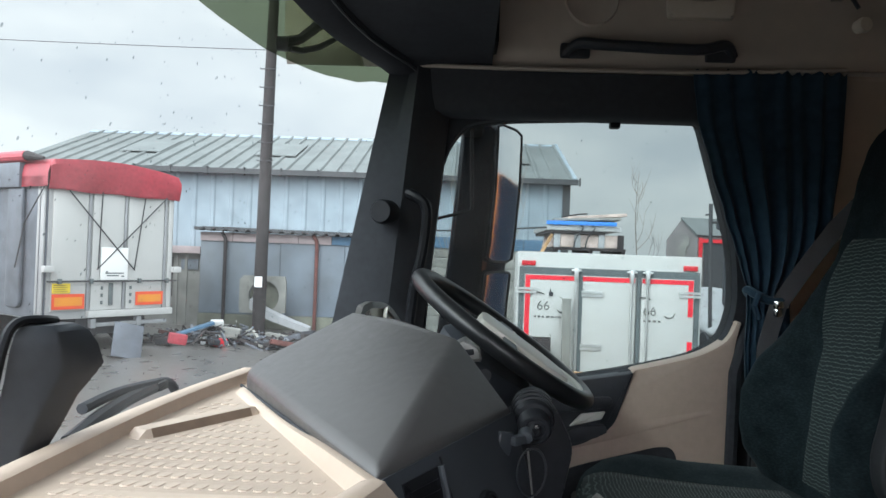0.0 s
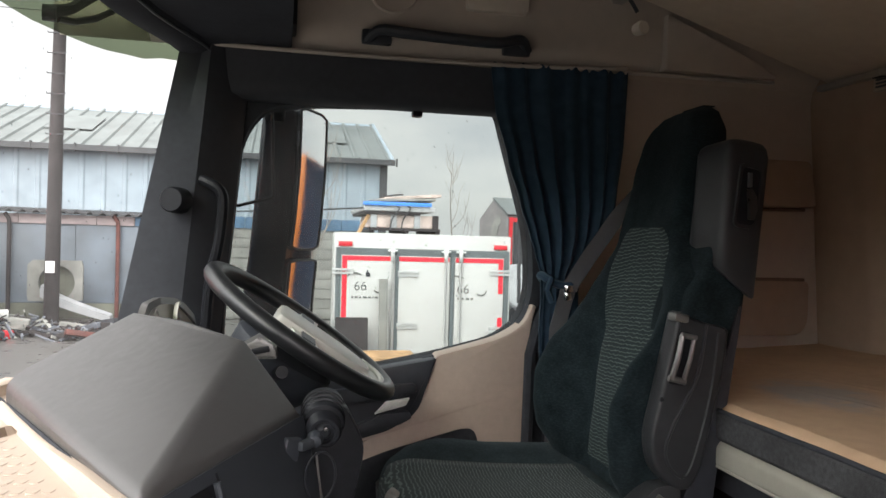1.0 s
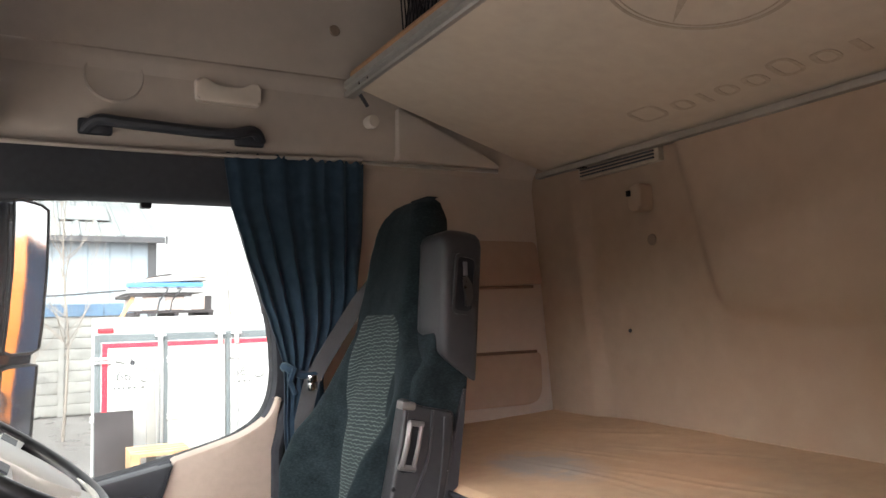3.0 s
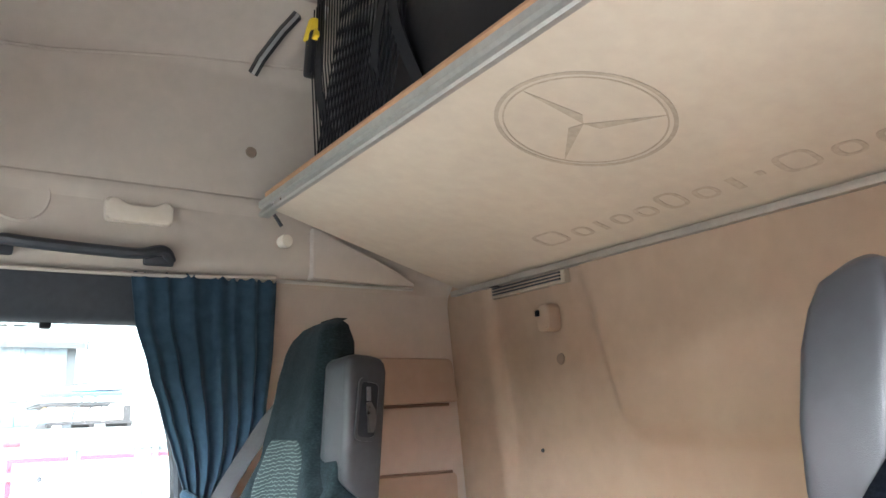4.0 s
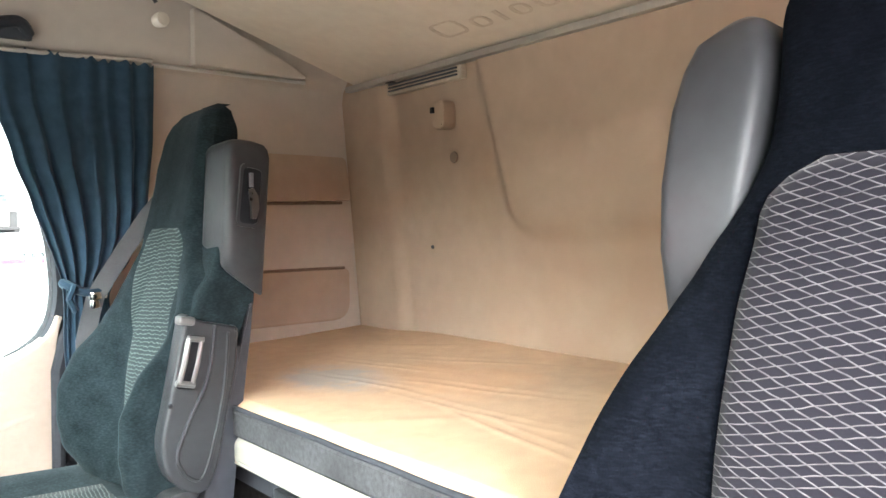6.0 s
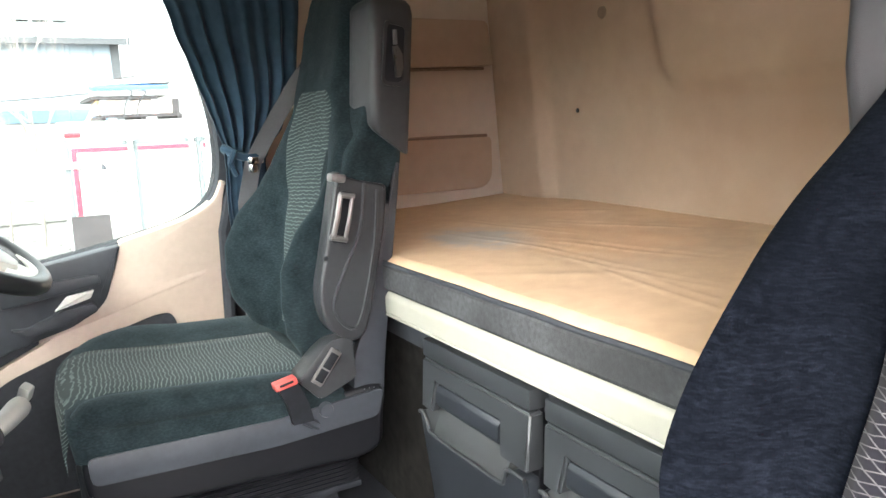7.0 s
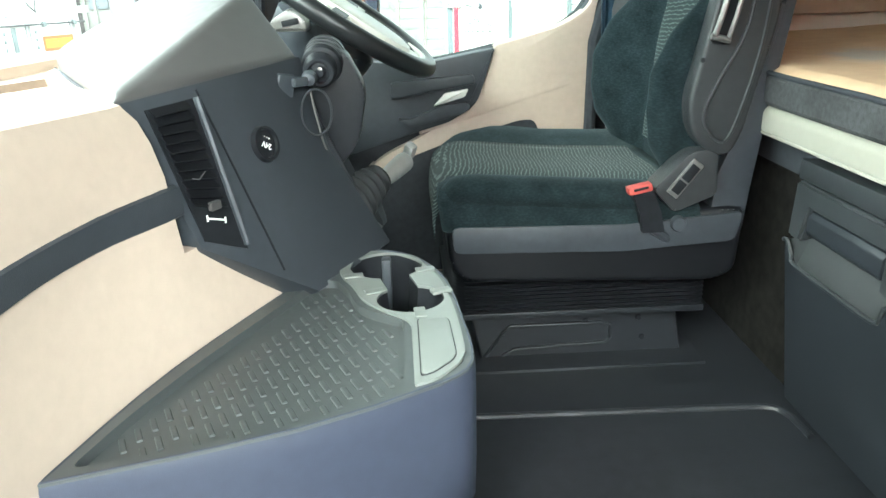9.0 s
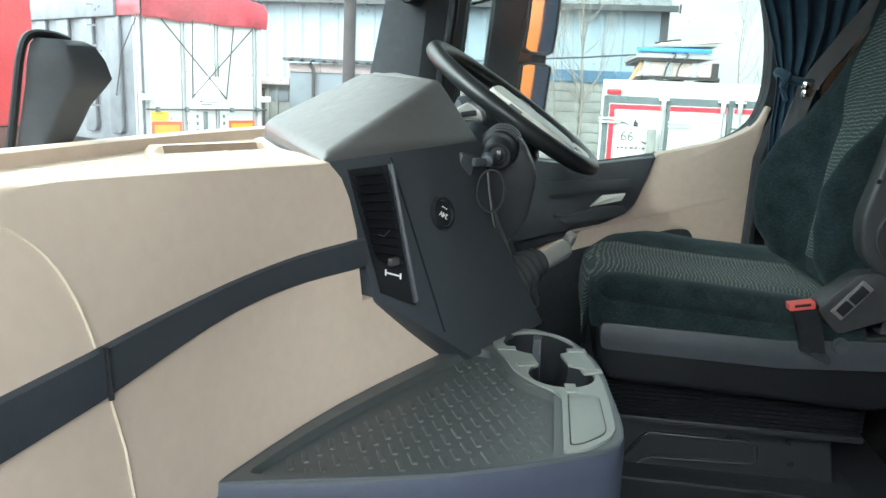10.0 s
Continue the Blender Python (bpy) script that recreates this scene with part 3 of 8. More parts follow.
part("housing", bm, BLACK, knob)
# grab handle on the pillar
grab = thing("grab_handle", (0.27, 0.96, 0.60), "black grab handle on the windscreen pillar", "handle")
bm = B()
tube(bm, curve_pts([(0.205, 0.95, 1.05), (0.24, 0.925, 1.045), (0.278, 0.915, 1.01), (0.272, 0.915, 0.90), (0.252, 0.93, 0.80), (0.238, 0.95, 0.60)], 6), 0.014, 10)
part("bar", bm, BLACK, grab)

# windscreen and its surroundings
bm = B()
sheet(bm, lambda y, z: (screen_x(y, z), y, z), steps(2 * MID - 0.98, 0.98, 44), steps(0.60, 1.50, 14))
setting("window_2", bm, GLASS, "large rain-spotted curved windscreen", 60, "windscreen")
bm = B()
def head_low(y):
    """Lower edge of the header over the windscreen."""
    return lerp_at([(0.0, 1.47), (0.3, 1.445), (0.55, 1.408), (0.66, 1.390), (0.74, 1.377), (0.87, 1.364), (1.02, 1.357), (1.085, 1.345), (1.13, 1.325)], abs(y - MID))
hd, pip = [], []
for y in steps(2 * MID - 0.99, 0.99, 48):
    x, z = screen_x(y, 1.37) + 0.004, head_low(y)
    hd.append([(x, y, z + 0.12), (x, y, z + 0.004), (x + 0.006, y, z), (x + 0.03, y, z - 0.002), (x + 0.075, y, z + 0.006), (x + 0.085, y, z + 0.02), (0.37, y, z + 0.035), (0.43, y, z + 0.035), (0.43, y, 1.50)])
    pip.append((x + 0.078, y, z + 0.009))
loft(bm, hd)
head = setting("header", bm, CHAR_MATT, "dark lining above the windscreen", 50, "header")
bm = B()
tube(bm, pip, 0.004, 6)
part("piping", bm, CHAR, head)
bm = B()
box(bm, 0.0, 0.37, YL + 0.15, 0.85, 1.49, 1.95, 0.03)
ovh = thing("overhead_cabinet", (0.15, MID, 1.38), "dark overhead storage above the windscreen", "cabinet")
part("body", bm, CHAR_MATT, ovh)
bm = B()
box(bm, 0.372, 0.405, 0.80, 0.915, 1.40, 1.62, 0.006)
part("side_trim", bm, BEIGE, ovh, "beige end strip")
bm = B()
box(bm, 0.405, 0.44, 0.80, 0.915, 1.40, 1.62, 0.006)
part("side_panel", bm, BLACK, ovh)
bm = B()
rings = []
for y in steps(2 * MID - 1.14, 1.14, 44):
    x = screen_x(y, 1.33) - 0.09
    zl = lerp_at([(0.0, 1.345), (0.45, 1.338), (0.60, 1.328), (0.76, 1.317), (0.95, 1.318), (1.1, 1.333), (1.2, 1.36)], abs(y - MID))
    rings.append([(x, y, zl), (x + 0.06, y, zl + 0.22), (x + 0.064, y, zl + 0.22), (x + 0.004, y, zl)])
loft(bm, rings)
vis = thing("sun_visor", (-0.2, MID, 1.3), "smoked translucent outside sun visor", "visor")
part("shade", bm, VISOR, vis, angle=60)
bm = B()
tube(bm, [(-0.03, 0.640, 1.340), (-0.008, 0.70, 1.365), (0.015, 0.745, 1.405), (0.03, 0.77, 1.43)], [0.014, 0.011, 0.013, 0.014], 8)
tube(bm, [(-0.02, 0.655, 1.332), (0.0, 0.694, 1.338), (0.025, 0.75, 1.362), (0.05, 0.80, 1.395)], 0.007, 8)
spin(bm, [(0.0, -0.012), (0.016, -0.012), (0.016, 0.012), (0.0, 0.012)], (-0.03, 0.636, 1.337), (1, 0.2, 0), 14)
part("bracket", bm, BLACK, vis)

# outer skin under the windscreen and round the cab keeps daylight out below
bm = B()
sheet(bm, lambda y, z: (screen_x(y, 0.66) - 0.03, y, z), steps(2 * MID - 1.0, 1.0, 20), steps(-0.4, 0.62, 4))
thicken(bm, (0.03, 0, 0))
setting("wall_front", bm, CHAR_MATT, "dark front bulkhead under the windscreen", 60, "wall")
bm = B()
box(bm, -0.16, 0.42, 1.0, 1.08, -0.06, 0.58)
box(bm, -0.16, 0.20, YL - 0.08, YL, -0.06, 1.4)
setting("wall_foot", bm, CHAR_MATT, "dark footwell side wall", category="wall")

# ---- dashboard ----
def plate(bm, outer, holes, z0, z1):
    """A flat plate with holes, outlines in x and y."""
    tops = []
    for z in (z1, z0):
        edges, loops = [], []
        for poly in (outer, *holes):
            vs = [bm.verts.new((p[0], p[1], z)) for p in poly]
            loops.append(vs)
            edges += [bm.edges.new((vs[i], vs[(i + 1) % len(vs)])) for i in range(len(vs))]
        bmesh.ops.triangle_fill(bm, edges=edges, use_beauty=True)
        tops.append(loops)
    for a, b in zip(*tops):
        for i in range(len(a)):
            j = (i + 1) % len(a)
            bm.faces.new((a[i], a[j], b[j], b[i]))
    return bm


LIP = [(-1.3, 0.215), (-0.9, 0.205), (-0.6, 0.222), (-0.5, 0.240), (-0.4, 0.264), (-0.233, 0.306), (-0.05, 0.34)]
MIDF = [(-1.3, 0.275), (-0.9, 0.252), (-0.65, 0.26), (-0.45, 0.275), (-0.33, 0.302), (-0.237, 0.343), (-0.05, 0.405), (0.05, 0.43)]
LOWF = [(-1.3, 0.32), (-0.8, 0.275), (-0.488, 0.282), (-0.295, 0.337), (-0.04, 0.453), (0.06, 0.49)]
FAR = [(-1.3, 0.03), (-0.9, -0.045), (-0.6, -0.068), (-0.3, -0.068), (0.0, -0.066), (0.15, -0.058), (0.27, -0.046), (0.34, -0.036), (0.9, 0.03)]


def dash_face(y, z):
    a, b, c = smooth_at(LIP, y), smooth_at(MIDF, y), smooth_at(LOWF, y)
    if z > 0.56:
        k = (z - 0.56) / 0.13
        return b + (a - b) * k * k
    if z > 0.40:
        k = (0.56 - z) / 0.16
        return b + (c - b) * k
    return c - 0.05 * (0.40 - z) / 0.2


dash = thing("dashboard", (0.1, -0.5, 0.0), "beige moulded dashboard with a dark band", "dashboard")
bm = B()
ys = steps(YL + 0.01, -0.239, 46)
zs = [0.18, 0.25, 0.33, 0.40, 0.44, 0.48, 0.52, 0.56, 0.60, 0.635, 0.66, 0.675, 0.684, 0.688]
rows = []
for y in ys:
    lip, far = smooth_at(LIP, y), smooth_at(FAR, y)
    sink = 0.014 * min(1.0, max(0.0, (y + 0.60) / 0.34))
    ring = [(dash_face(y, z), y, z) for z in zs]
    ring += [(lip - 0.008, y, 0.691), (lip - 0.022, y, 0.688), (lip - 0.035, y, 0.675), (lip - 0.05, y, 0.656)]
    ring += [(far + 0.030, y, 0.652), (far + 0.025, y, 0.655), (far + 0.022, y, 0.671), (far + 0.017, y, 0.674), (far + 0.002, y, 0.674), (far - 0.010, y, 0.669), (far - 0.022, y, 0.60), (far - 0.02, y, 0.18)]
    ring = [(q[0], q[1], q[2] - (sink * max(0.0, min(1.0, (q[2] - 0.655) / 0.03)) if q[0] > far + 0.1 else 0.0)) for q in ring]
    rows.append(ring)
loft(bm, rows)
part("passenger_shell", bm, BEIGE, dash, "smooth beige shell", 40)
bm = B()
rows = []
for y in steps(-0.239, 0.05, 16):
    rows.append([(dash_face(y, z), y, z) for z in (0.18, 0.25, 0.33, 0.40, 0.44, 0.48, 0.50, 0.515)] + [(0.25, y, 0.52), (0.25, y, 0.18)])
loft(bm, rows)
part("lower_shell", bm, BEIGE, dash, "", 40)
bm = B()
rows = []
for y in steps(-0.239, 0.42, 24):
    far = smooth_at(FAR, y)
    xe = 0.30 - 0.30 * (y + 0.235) / 0.56
    xe = max(xe, far + 0.06)
    up = 0.010 * max(0.0, 1 - (y + 0.239) / 0.3) - 0.005 * min(1.0, max(0.0, (y + 0.1) / 0.2))
    rows.append([(xe + 0.002, y, 0.60), (xe + 0.002, y, 0.663 + up), (xe - 0.002, y, 0.665 + up), (xe - 0.013, y, 0.664 + up), (xe - 0.018, y, 0.658 + up * 0.5), (xe - 0.021, y, 0.6525), (far + 0.030, y, 0.652), (far + 0.025, y, 0.655), (far + 0.022, y, 0.671), (far + 0.017, y, 0.674), (far + 0.002, y, 0.674), (far - 0.010, y, 0.669), (far - 0.022, y, 0.60)])
loft(bm, rows)
part("centre_top", bm, BEIGE, dash, "", 40)
bm = B()
rows = []
for y in steps(YL + 0.01, -0.228, 46):
    b0, b1 = smooth_at([(-0.62, 0.541), (-0.42, 0.552), (-0.20, 0.553)], y), smooth_at([(-0.62, 0.580), (-0.42, 0.584), (-0.25, 0.589)], y)
    rows.append([(dash_face(y, z) + o, y, z) for z, o in ((b0, -0.002), (b0 + 0.003, 0.003), (b0 + 0.014, 0.004), (b1 - 0.014, 0.004), (b1 - 0.003, 0.003), (b1, -0.002))])
loft(bm, rows, True)
part("dark_band", bm, CHAR, dash, "charcoal inlay band")
bm = B()
tube(bm, [(dash_face(y, z) + 0.0004, y, z) for y, z in ((-0.613, 0.541), (-0.603, 0.50), (-0.598, 0.45), (-0.598, 0.38), (-0.60, 0.30), (-0.602, 0.21))], 0.0014, 6)
tube(bm, [(dash_face(q.x, q.y) + 0.0003, q.x, q.y) for q in curve_pts([(-0.70, 0.681, 0), (-0.672, 0.674, 0), (-0.651, 0.660, 0), (-0.638, 0.642, 0), (-0.630, 0.618, 0), (-0.622, 0.581, 0)], 5)], 0.0013, 6)
part("cover_seam", bm, PRINT, dash)
bm = B()
tube(bm, [(dash_face(-0.617, z) + 0.0045, -0.617, z) for z in steps(0.542, 0.580, 4)], 0.0020, 6)
part("band_seam", bm, BLACK, dash)
# small raised dashes that keep things from sliding on the dashboard's top
bm = B()
for i in range(24):
    for j in range(38):
        y = 0.30 - j * 0.034
        x = -0.05 + i * 0.0150 + (j * 0.0062) % 0.0150
        far = lerp_at(FAR, y)
        lim = lerp_at(LIP, y) - 0.062 if y < -0.21 else 0.30 - 0.30 * (y + 0.235) / 0.56 - 0.036
        rx = (x + 0.024) * 0.8738 + (y + 0.026) * -0.4863
        ry = (x + 0.024) * 0.4863 + (y + 0.026) * 0.8738
        if x < far + 0.042 or x > lim or (-0.02 < ry < 0.21 and abs(rx) < 0.024):
            continue
        # a tongue that rises towards its rounded end
        tab = [(-0.0048, 0.010, 0.0), (-0.0050, -0.006, 0.0011), (-0.0038, -0.0100, 0.0013), (0.0, -0.0115, 0.0014), (0.0038, -0.0100, 0.0013), (0.0050, -0.006, 0.0011), (0.0048, 0.010, 0.0)]
        up_ = [bm.verts.new((x + a + b * 0.14, y + b, 0.6522 + h)) for a, b, h in tab]
        dn_ = [bm.verts.new((x + a * 1.25 + b * 0.14, y + b * 1.08, 0.6510)) for a, b, h in tab]
        bm.faces.new(up_[::-1])
        for k in range(6):
            bm.faces.new((up_[k], up_[k + 1], dn_[k + 1], dn_[k]))
anti = part("grip_texture", bm, BEIGE, dash, "rows of raised grip tongues", 25)
anti["kind"] = "stuff"
bm = B()
a, b_ = Vector((-0.024, -0.026, 0)), Vector((0.069, 0.139, 0))
d = (b_ - a).normalized()
q = Vector((d.y, -d.x, 0))
loft(bm, [[tuple(a + d * s + q * 0.016 * w + Vector((0, 0, 0.651 + h))) for w, h in ((-1, 0), (-0.85, 0.013 * g), (0.6, 0.013 * g), (1, 0))] for s, g in ((-0.012, 0.1), (0.0, 0.9), (0.18, 1.0), (0.188, 0.9), (0.195, 0.1))])
ridge = part("divider_ridge", bm, BEIGE, dash, "low divider ridge", 30)
# shade on the ridge's near face, put in as a thin brown strip
bm = B()
loft(bm, [[tuple(a + d * t_ + q * 0.016 * w + Vector((0, 0, 0.651 + h))) for w, h in ((0.66, 0.0122), (0.70, 0.0125), (1.02, 0.0012), (0.98, 0.0008))] for t_ in (0.006, 0.176)])
part("shade_strip", bm, DARK_BROWN, ridge, "brown strip painting shade on the ridge's near face", 30)

# soft grey hood between dashboard top and instruments
hood = thing("dash_hood", (0.25, 0.1, 0.60), "soft grey padded hood on the dashboard", "dashboard hood")
TIP, HL, T1, TM, T2, HR = (0.298, -0.236, 0.684), (-0.004, 0.338, 0.686), (0.178, 0.41, 0.788), (0.275, 0.275, 0.790), (0.371, 0.14, 0.777), (0.448, 0.040, 0.692)
bm = B()
top = [bm.verts.new(p) for p in (TIP, HL, T1, TM, T2, HR)]
low = [bm.verts.new(p) for p in ((0.298, -0.236, 0.670), (-0.004, 0.338, 0.655), (0.16, 0.45, 0.655), (0.275, 0.30, 0.655), (0.368, 0.16, 0.655), (0.446, 0.040, 0.676))]
bm.faces.new((top[0], top[1], top[2], top[3], top[4]))
bm.faces.new((top[0], top[4], top[5]))
for k in range(6):
    n = (k + 1) % 6
    bm.faces.new((top[n], top[k], low[k], low[n]))
bm.faces.new(low)
bmesh.ops.recalc_face_normals(bm, faces=bm.faces[:])
up = [e for e in bm.edges if {e.verts[0], e.verts[1]} == {top[1], low[1]}]
bmesh.ops.bevel(bm, geom=up, offset=0.045, segments=5, profile=0.5, affect="EDGES")
up = [e for e in bm.edges if e.is_manifold and e.calc_face_angle(0) > 0.2 and max(v.co.z for v in e.verts) > 0.68 and abs(e.verts[0].co.z - e.verts[1].co.z) < 0.2 and not (min(v.co.z for v in e.verts) < 0.676)]
bmesh.ops.bevel(bm, geom=up, offset=0.011, segments=4, profile=0.5, affect="EDGES")
part("padded_top", bm, GREY_HOOD, hood, "", 60)
bm = B()
tube(bm, [(0.302, -0.236, 0.668), (0.37, -0.104, 0.674), (0.449, 0.040, 0.675)], 0.004, 6)
part("lower_piping", bm, CHAR_MATT, hood)
bm = B()
tube(bm, [(0.292, -0.232, 0.669), (0.15, 0.042, 0.662), (-0.002, 0.330, 0.657)], 0.003, 6)
part("joint_line", bm, CHAR_MATT, hood)

# instrument binnacle
inst = thing("instrument_cluster", (0.2, 0.62, 0.60), "charcoal instrument binnacle with round dials", "instrument panel")
bm = B()
box(bm, 0.08, 0.20, 0.43, 0.90, 0.56, 0.672, 0.02)
part("body", bm, CHAR, inst)
bm = B()
out_r = [(y, z) for y, z in round_poly([(0.465, 0.66), (0.472, 0.765), (0.515, 0.790), (0.66, 0.790), (0.745, 0.783), (0.83, 0.735), (0.93, 0.65)], [0.02, 0.03, 0.06, 0.06, 0.04, 0.06, 0.02], 5)]
in_r = [(y, z) for y, z in round_poly([(0.48, 0.672), (0.486, 0.757), (0.522, 0.777), (0.655, 0.777), (0.735, 0.770), (0.812, 0.726), (0.89, 0.665)], [0.015, 0.025, 0.05, 0.05, 0.03, 0.05, 0.015], 5)]
rows = [[bm.verts.new((x + 0.05 * min(1.0, max(0.0, (p[0] - 0.66) / 0.16)), p[0], p[1])) for p in poly] for x, poly in ((0.168, out_r), (0.180, out_r), (0.184, in_r), (0.165, in_r))]
for a, c in zip(rows, rows[1:]):
    for i in range(len(a)):
        j = (i + 1) % len(a)
        bm.faces.new((a[i], a[j], c[j], c[i]))
part("visor_rim", bm, HANDLE_GREY, inst, "grey arched rim")
bm = B()
loft(bm, [[(x + 0.05 * min(1.0, max(0.0, (q[0] - 0.66) / 0.16)), q[0], q[1]) for q in in_r] for x in (0.168, 0.178)])
part("dial_plate", bm, SILVER, inst, "silver dial plate")
for cy, cx in ((0.58, 0.179), (0.73, 0.202)):
    bm = B()
    spin(bm, [(0.046, 0.0), (0.048, 0.008), (0.042, 0.008), (0.040, 0.002), (0.0, 0.002)], (cx, cy, 0.728), (1, 0, 0), 32)
    dial = part("dial", bm, SILVER, inst, "round dial with a silver ring")
    bm = B()
    spin(bm, [(0.0, 0.004), (0.039, 0.004)], (cx, cy, 0.728), (1, 0, 0), 32)
    part("dial_face", bm, GLOSS_BLACK, dial)
bm = B()
prism(bm, round_poly([(0.340, 0.700), (0.352, 0.722), (0.384, 0.741), (0.412, 0.722), (0.415, 0.700)], 0.006, 3), "y", 0.43, 0.50, 0.005)
pod = part("switch_pod", bm, HANDLE_GREY, inst, "grey switch pod")
bm = B()
obox(bm, (0.385, 0.431, 0.716), (0.032, 0.006, 0.012), (0, -10, 0), 0.003)
part("pod_switch", bm, BLACK, pod)
# column cowl and lower instrument wall
bm = B()
loft(bm, [[(0.05, y, 0.0), (0.40 + 0.03 * k, y, 0.0), (0.36, y, 0.40), (0.26, y, 0.58), (0.24, y, 0.60 + 0.07 * (1 - k)), (0.05, y, 0.60 + 0.07 * (1 - k))] for y, k in ((0.08, 1), (0.44, 1), (0.46, 0), (0.99, 0))])
setting("dash_driver_lower", bm, CHAR_MATT, "dark lower dashboard on the driver's side", category="dashboard")

# console face with vents
console = thing("centre_console", (0.42, -0.08, 0.0), "charcoal console with air vents and a power socket", "console")
CA, CB, CC, CD, CE, CF = (Vector(p) for p in ((0.303, -0.238, 0.676), (0.450, 0.040, 0.692), (0.480, 0.030, 0.568), (0.560, 0.080, 0.41), (0.458, -0.085, 0.40), (0.361, -0.222, 0.514)))
CN = (CB - CA).cross(CF - CA).normalized()
if CN.x < 0:
    CN = -CN


def on_face(p, d=0.0):
    """Drops a point on to the console's face, d proud of it."""
    p = Vector(p)
    return p - CN * ((p - CA).dot(CN)) + CN * d


bm = B()
ring = [on_face(p) for p in (CA, CB, CC, CD, CE, CF)]
loft(bm, [ring, [p - CN * 0.035 - Vector((0, 0, 0.012)) for p in ring]])
bmesh.ops.recalc_face_normals(bm, faces=bm.faces[:])
bmesh.ops.bevel(bm, geom=bm.edges[:], offset=0.004, segments=2, profile=0.6, affect="EDGES")
part("body", bm, CHAR, console)
bm = B()
loft(bm, [[(0.40, 0.03, 0.0), (0.52, 0.05, 0.0), (0.56, 0.12, 0.0), (0.40, 0.3, 0.0)], [(0.42, -0.02, 0.42), (0.545, 0.072, 0.42), (0.545, 0.12, 0.43), (0.40, 0.3, 0.45)], [(0.38, 0.0, 0.66), (0.445, 0.04, 0.66), (0.44, 0.12, 0.66), (0.36, 0.3, 0.66)]])
part("side_shell", bm, CHAR_MATT, console)
V1, V2, V3, V4 = (Vector(p) for p in ((0.319, -0.214, 0.664), (0.352, -0.148, 0.666), (0.394, -0.166, 0.492), (0.364, -0.216, 0.520)))
bm = B()
loft(bm, [[on_face(p, 0.0006) for p in (V1, V2, V3, V4)], [on_face(p, 0.002) for p in (V1, V2, V3, V4)]])
part("vent_recess", bm, BLACK, console, "black vent recess")
for g in range(11):
    k = 0.03 + g * 0.066
    p, r = on_face(V1.lerp(V4, k), 0.004), on_face(V2.lerp(V3, k), 0.004)
    p, r = p.lerp(r, 0.06), r.lerp(p, 0.22)
    bm = B()
    dn = (V4 - V1).normalized() * 0.0045
    loft(bm, [[q + dn + CN * 0.004, q - dn - CN * 0.001, q - dn * 0.8 - CN * 0.002, q + dn * 1.2 + CN * 0.003] for q in (p, r)])
    part("slat", bm, BELLOWS, console)
bm = B()
p, r = on_face(V2.lerp(V3, 0.0), 0.004), on_face(V2.lerp(V3, 0.97), 0.004)
tube(bm, [p, p.lerp(r, 0.5), r], 0.0045, 8)
part("vent_edge", bm, CHAR, console)
bm = B()
p = on_face(V1.lerp(V3, 0.45), 0.009)
tube(bm, [p - Vector((0.004, 0.012, 0)), p + Vector((0, 0.0, -0.004)), p + Vector((0.004, 0.012, 0.002))], 0.0007, 6)
part("vent_tab", bm, HANDLE_GREY, console)
bm = B()
p, r = on_face(V4.lerp(V1, 0.19).lerp(V3.lerp(V2, 0.19), 0.25), 0.004), on_face(V4.lerp(V1, 0.19).lerp(V3.lerp(V2, 0.19), 0.66), 0.004)
tube(bm, [p, r], 0.0011, 6)
for q in (p, r):
    tube(bm, [q - Vector((0, 0, 0.0035)), q + Vector((0, 0, 0.0035))], 0.0012, 6)
part("vent_marking", bm, WHITE, console, "white vent scale marking")
bm = B()
q = p.lerp(r, 0.5) + Vector((0, 0, 0.016))
obox(bm, q, (0.007, 0.016, 0.010), (0, 0, -27), 0.002)
part("vent_thumbwheel", bm, GREY_HOOD, console)
bm = B()
plug = on_face((0.409, -0.078, 0.597))
spin(bm, [(0.0, 0.003), (0.017, 0.003), (0.018, 0.0065), (0.0215, 0.0065), (0.023, 0.0), (0.023, -0.002)], plug, CN, 28)
sock = part("power_socket", bm, BLACK, console, "round socket with a lid")


def lettering(name, text, size, where, right, up, material, parent, depth=0.0006):
    """Words in the built-in font as a mesh."""
    c = bpy.data.curves.new(name, "FONT")
    c.body, c.size, c.extrude, c.align_x, c.align_y = text, size, depth, "CENTER", "CENTER"
    tmp = bpy.data.objects.new(name, c)
    scene.collection.objects.link(tmp)
    dg = bpy.context.evaluated_depsgraph_get()
    me = bpy.data.meshes.new_from_object(tmp.evaluated_get(dg))
    bpy.data.objects.remove(tmp)
    right, up = Vector(right).normalized(), Vector(up).normalized()
    up = (up - right * up.dot(right)).normalized()
    rot = Matrix((right, up, right.cross(up))).transposed().to_4x4()
    me.transform(Matrix.Translation(Vector(where) - (root_place(parent) if parent else Vector())) @ rot)
    me.materials.clear()
    me.materials.append(material)
    ob = new(name, me)
    ob.parent = parent
    return ob


cu = (CB - CA).normalized()
cv = CN.cross(cu)
if cv.z < 0:
    cv = -cv
tr_, tu_ = cu * -0.45 + cv * -0.9, cu * 0.9 + cv * -0.45
lettering("socket_marking", "24V", 0.0105, plug + CN * 0.0037 - cv * 0.002, cu * -0.83 + cv * 0.55, cu * -0.55 + cv * -0.83, WHITE, sock)
bm = B()
for k in (-1, 0, 1):
    obox(bm, plug + CN * 0.004 + (cu * 0.55 + cv * 0.83) * 0.008 + (cu * 0.83 - cv * 0.55) * 0.004 * k, (0.0012, 0.0028, 0.0012), (0, 0, 27))
part("fine_print", bm, WHITE, sock)
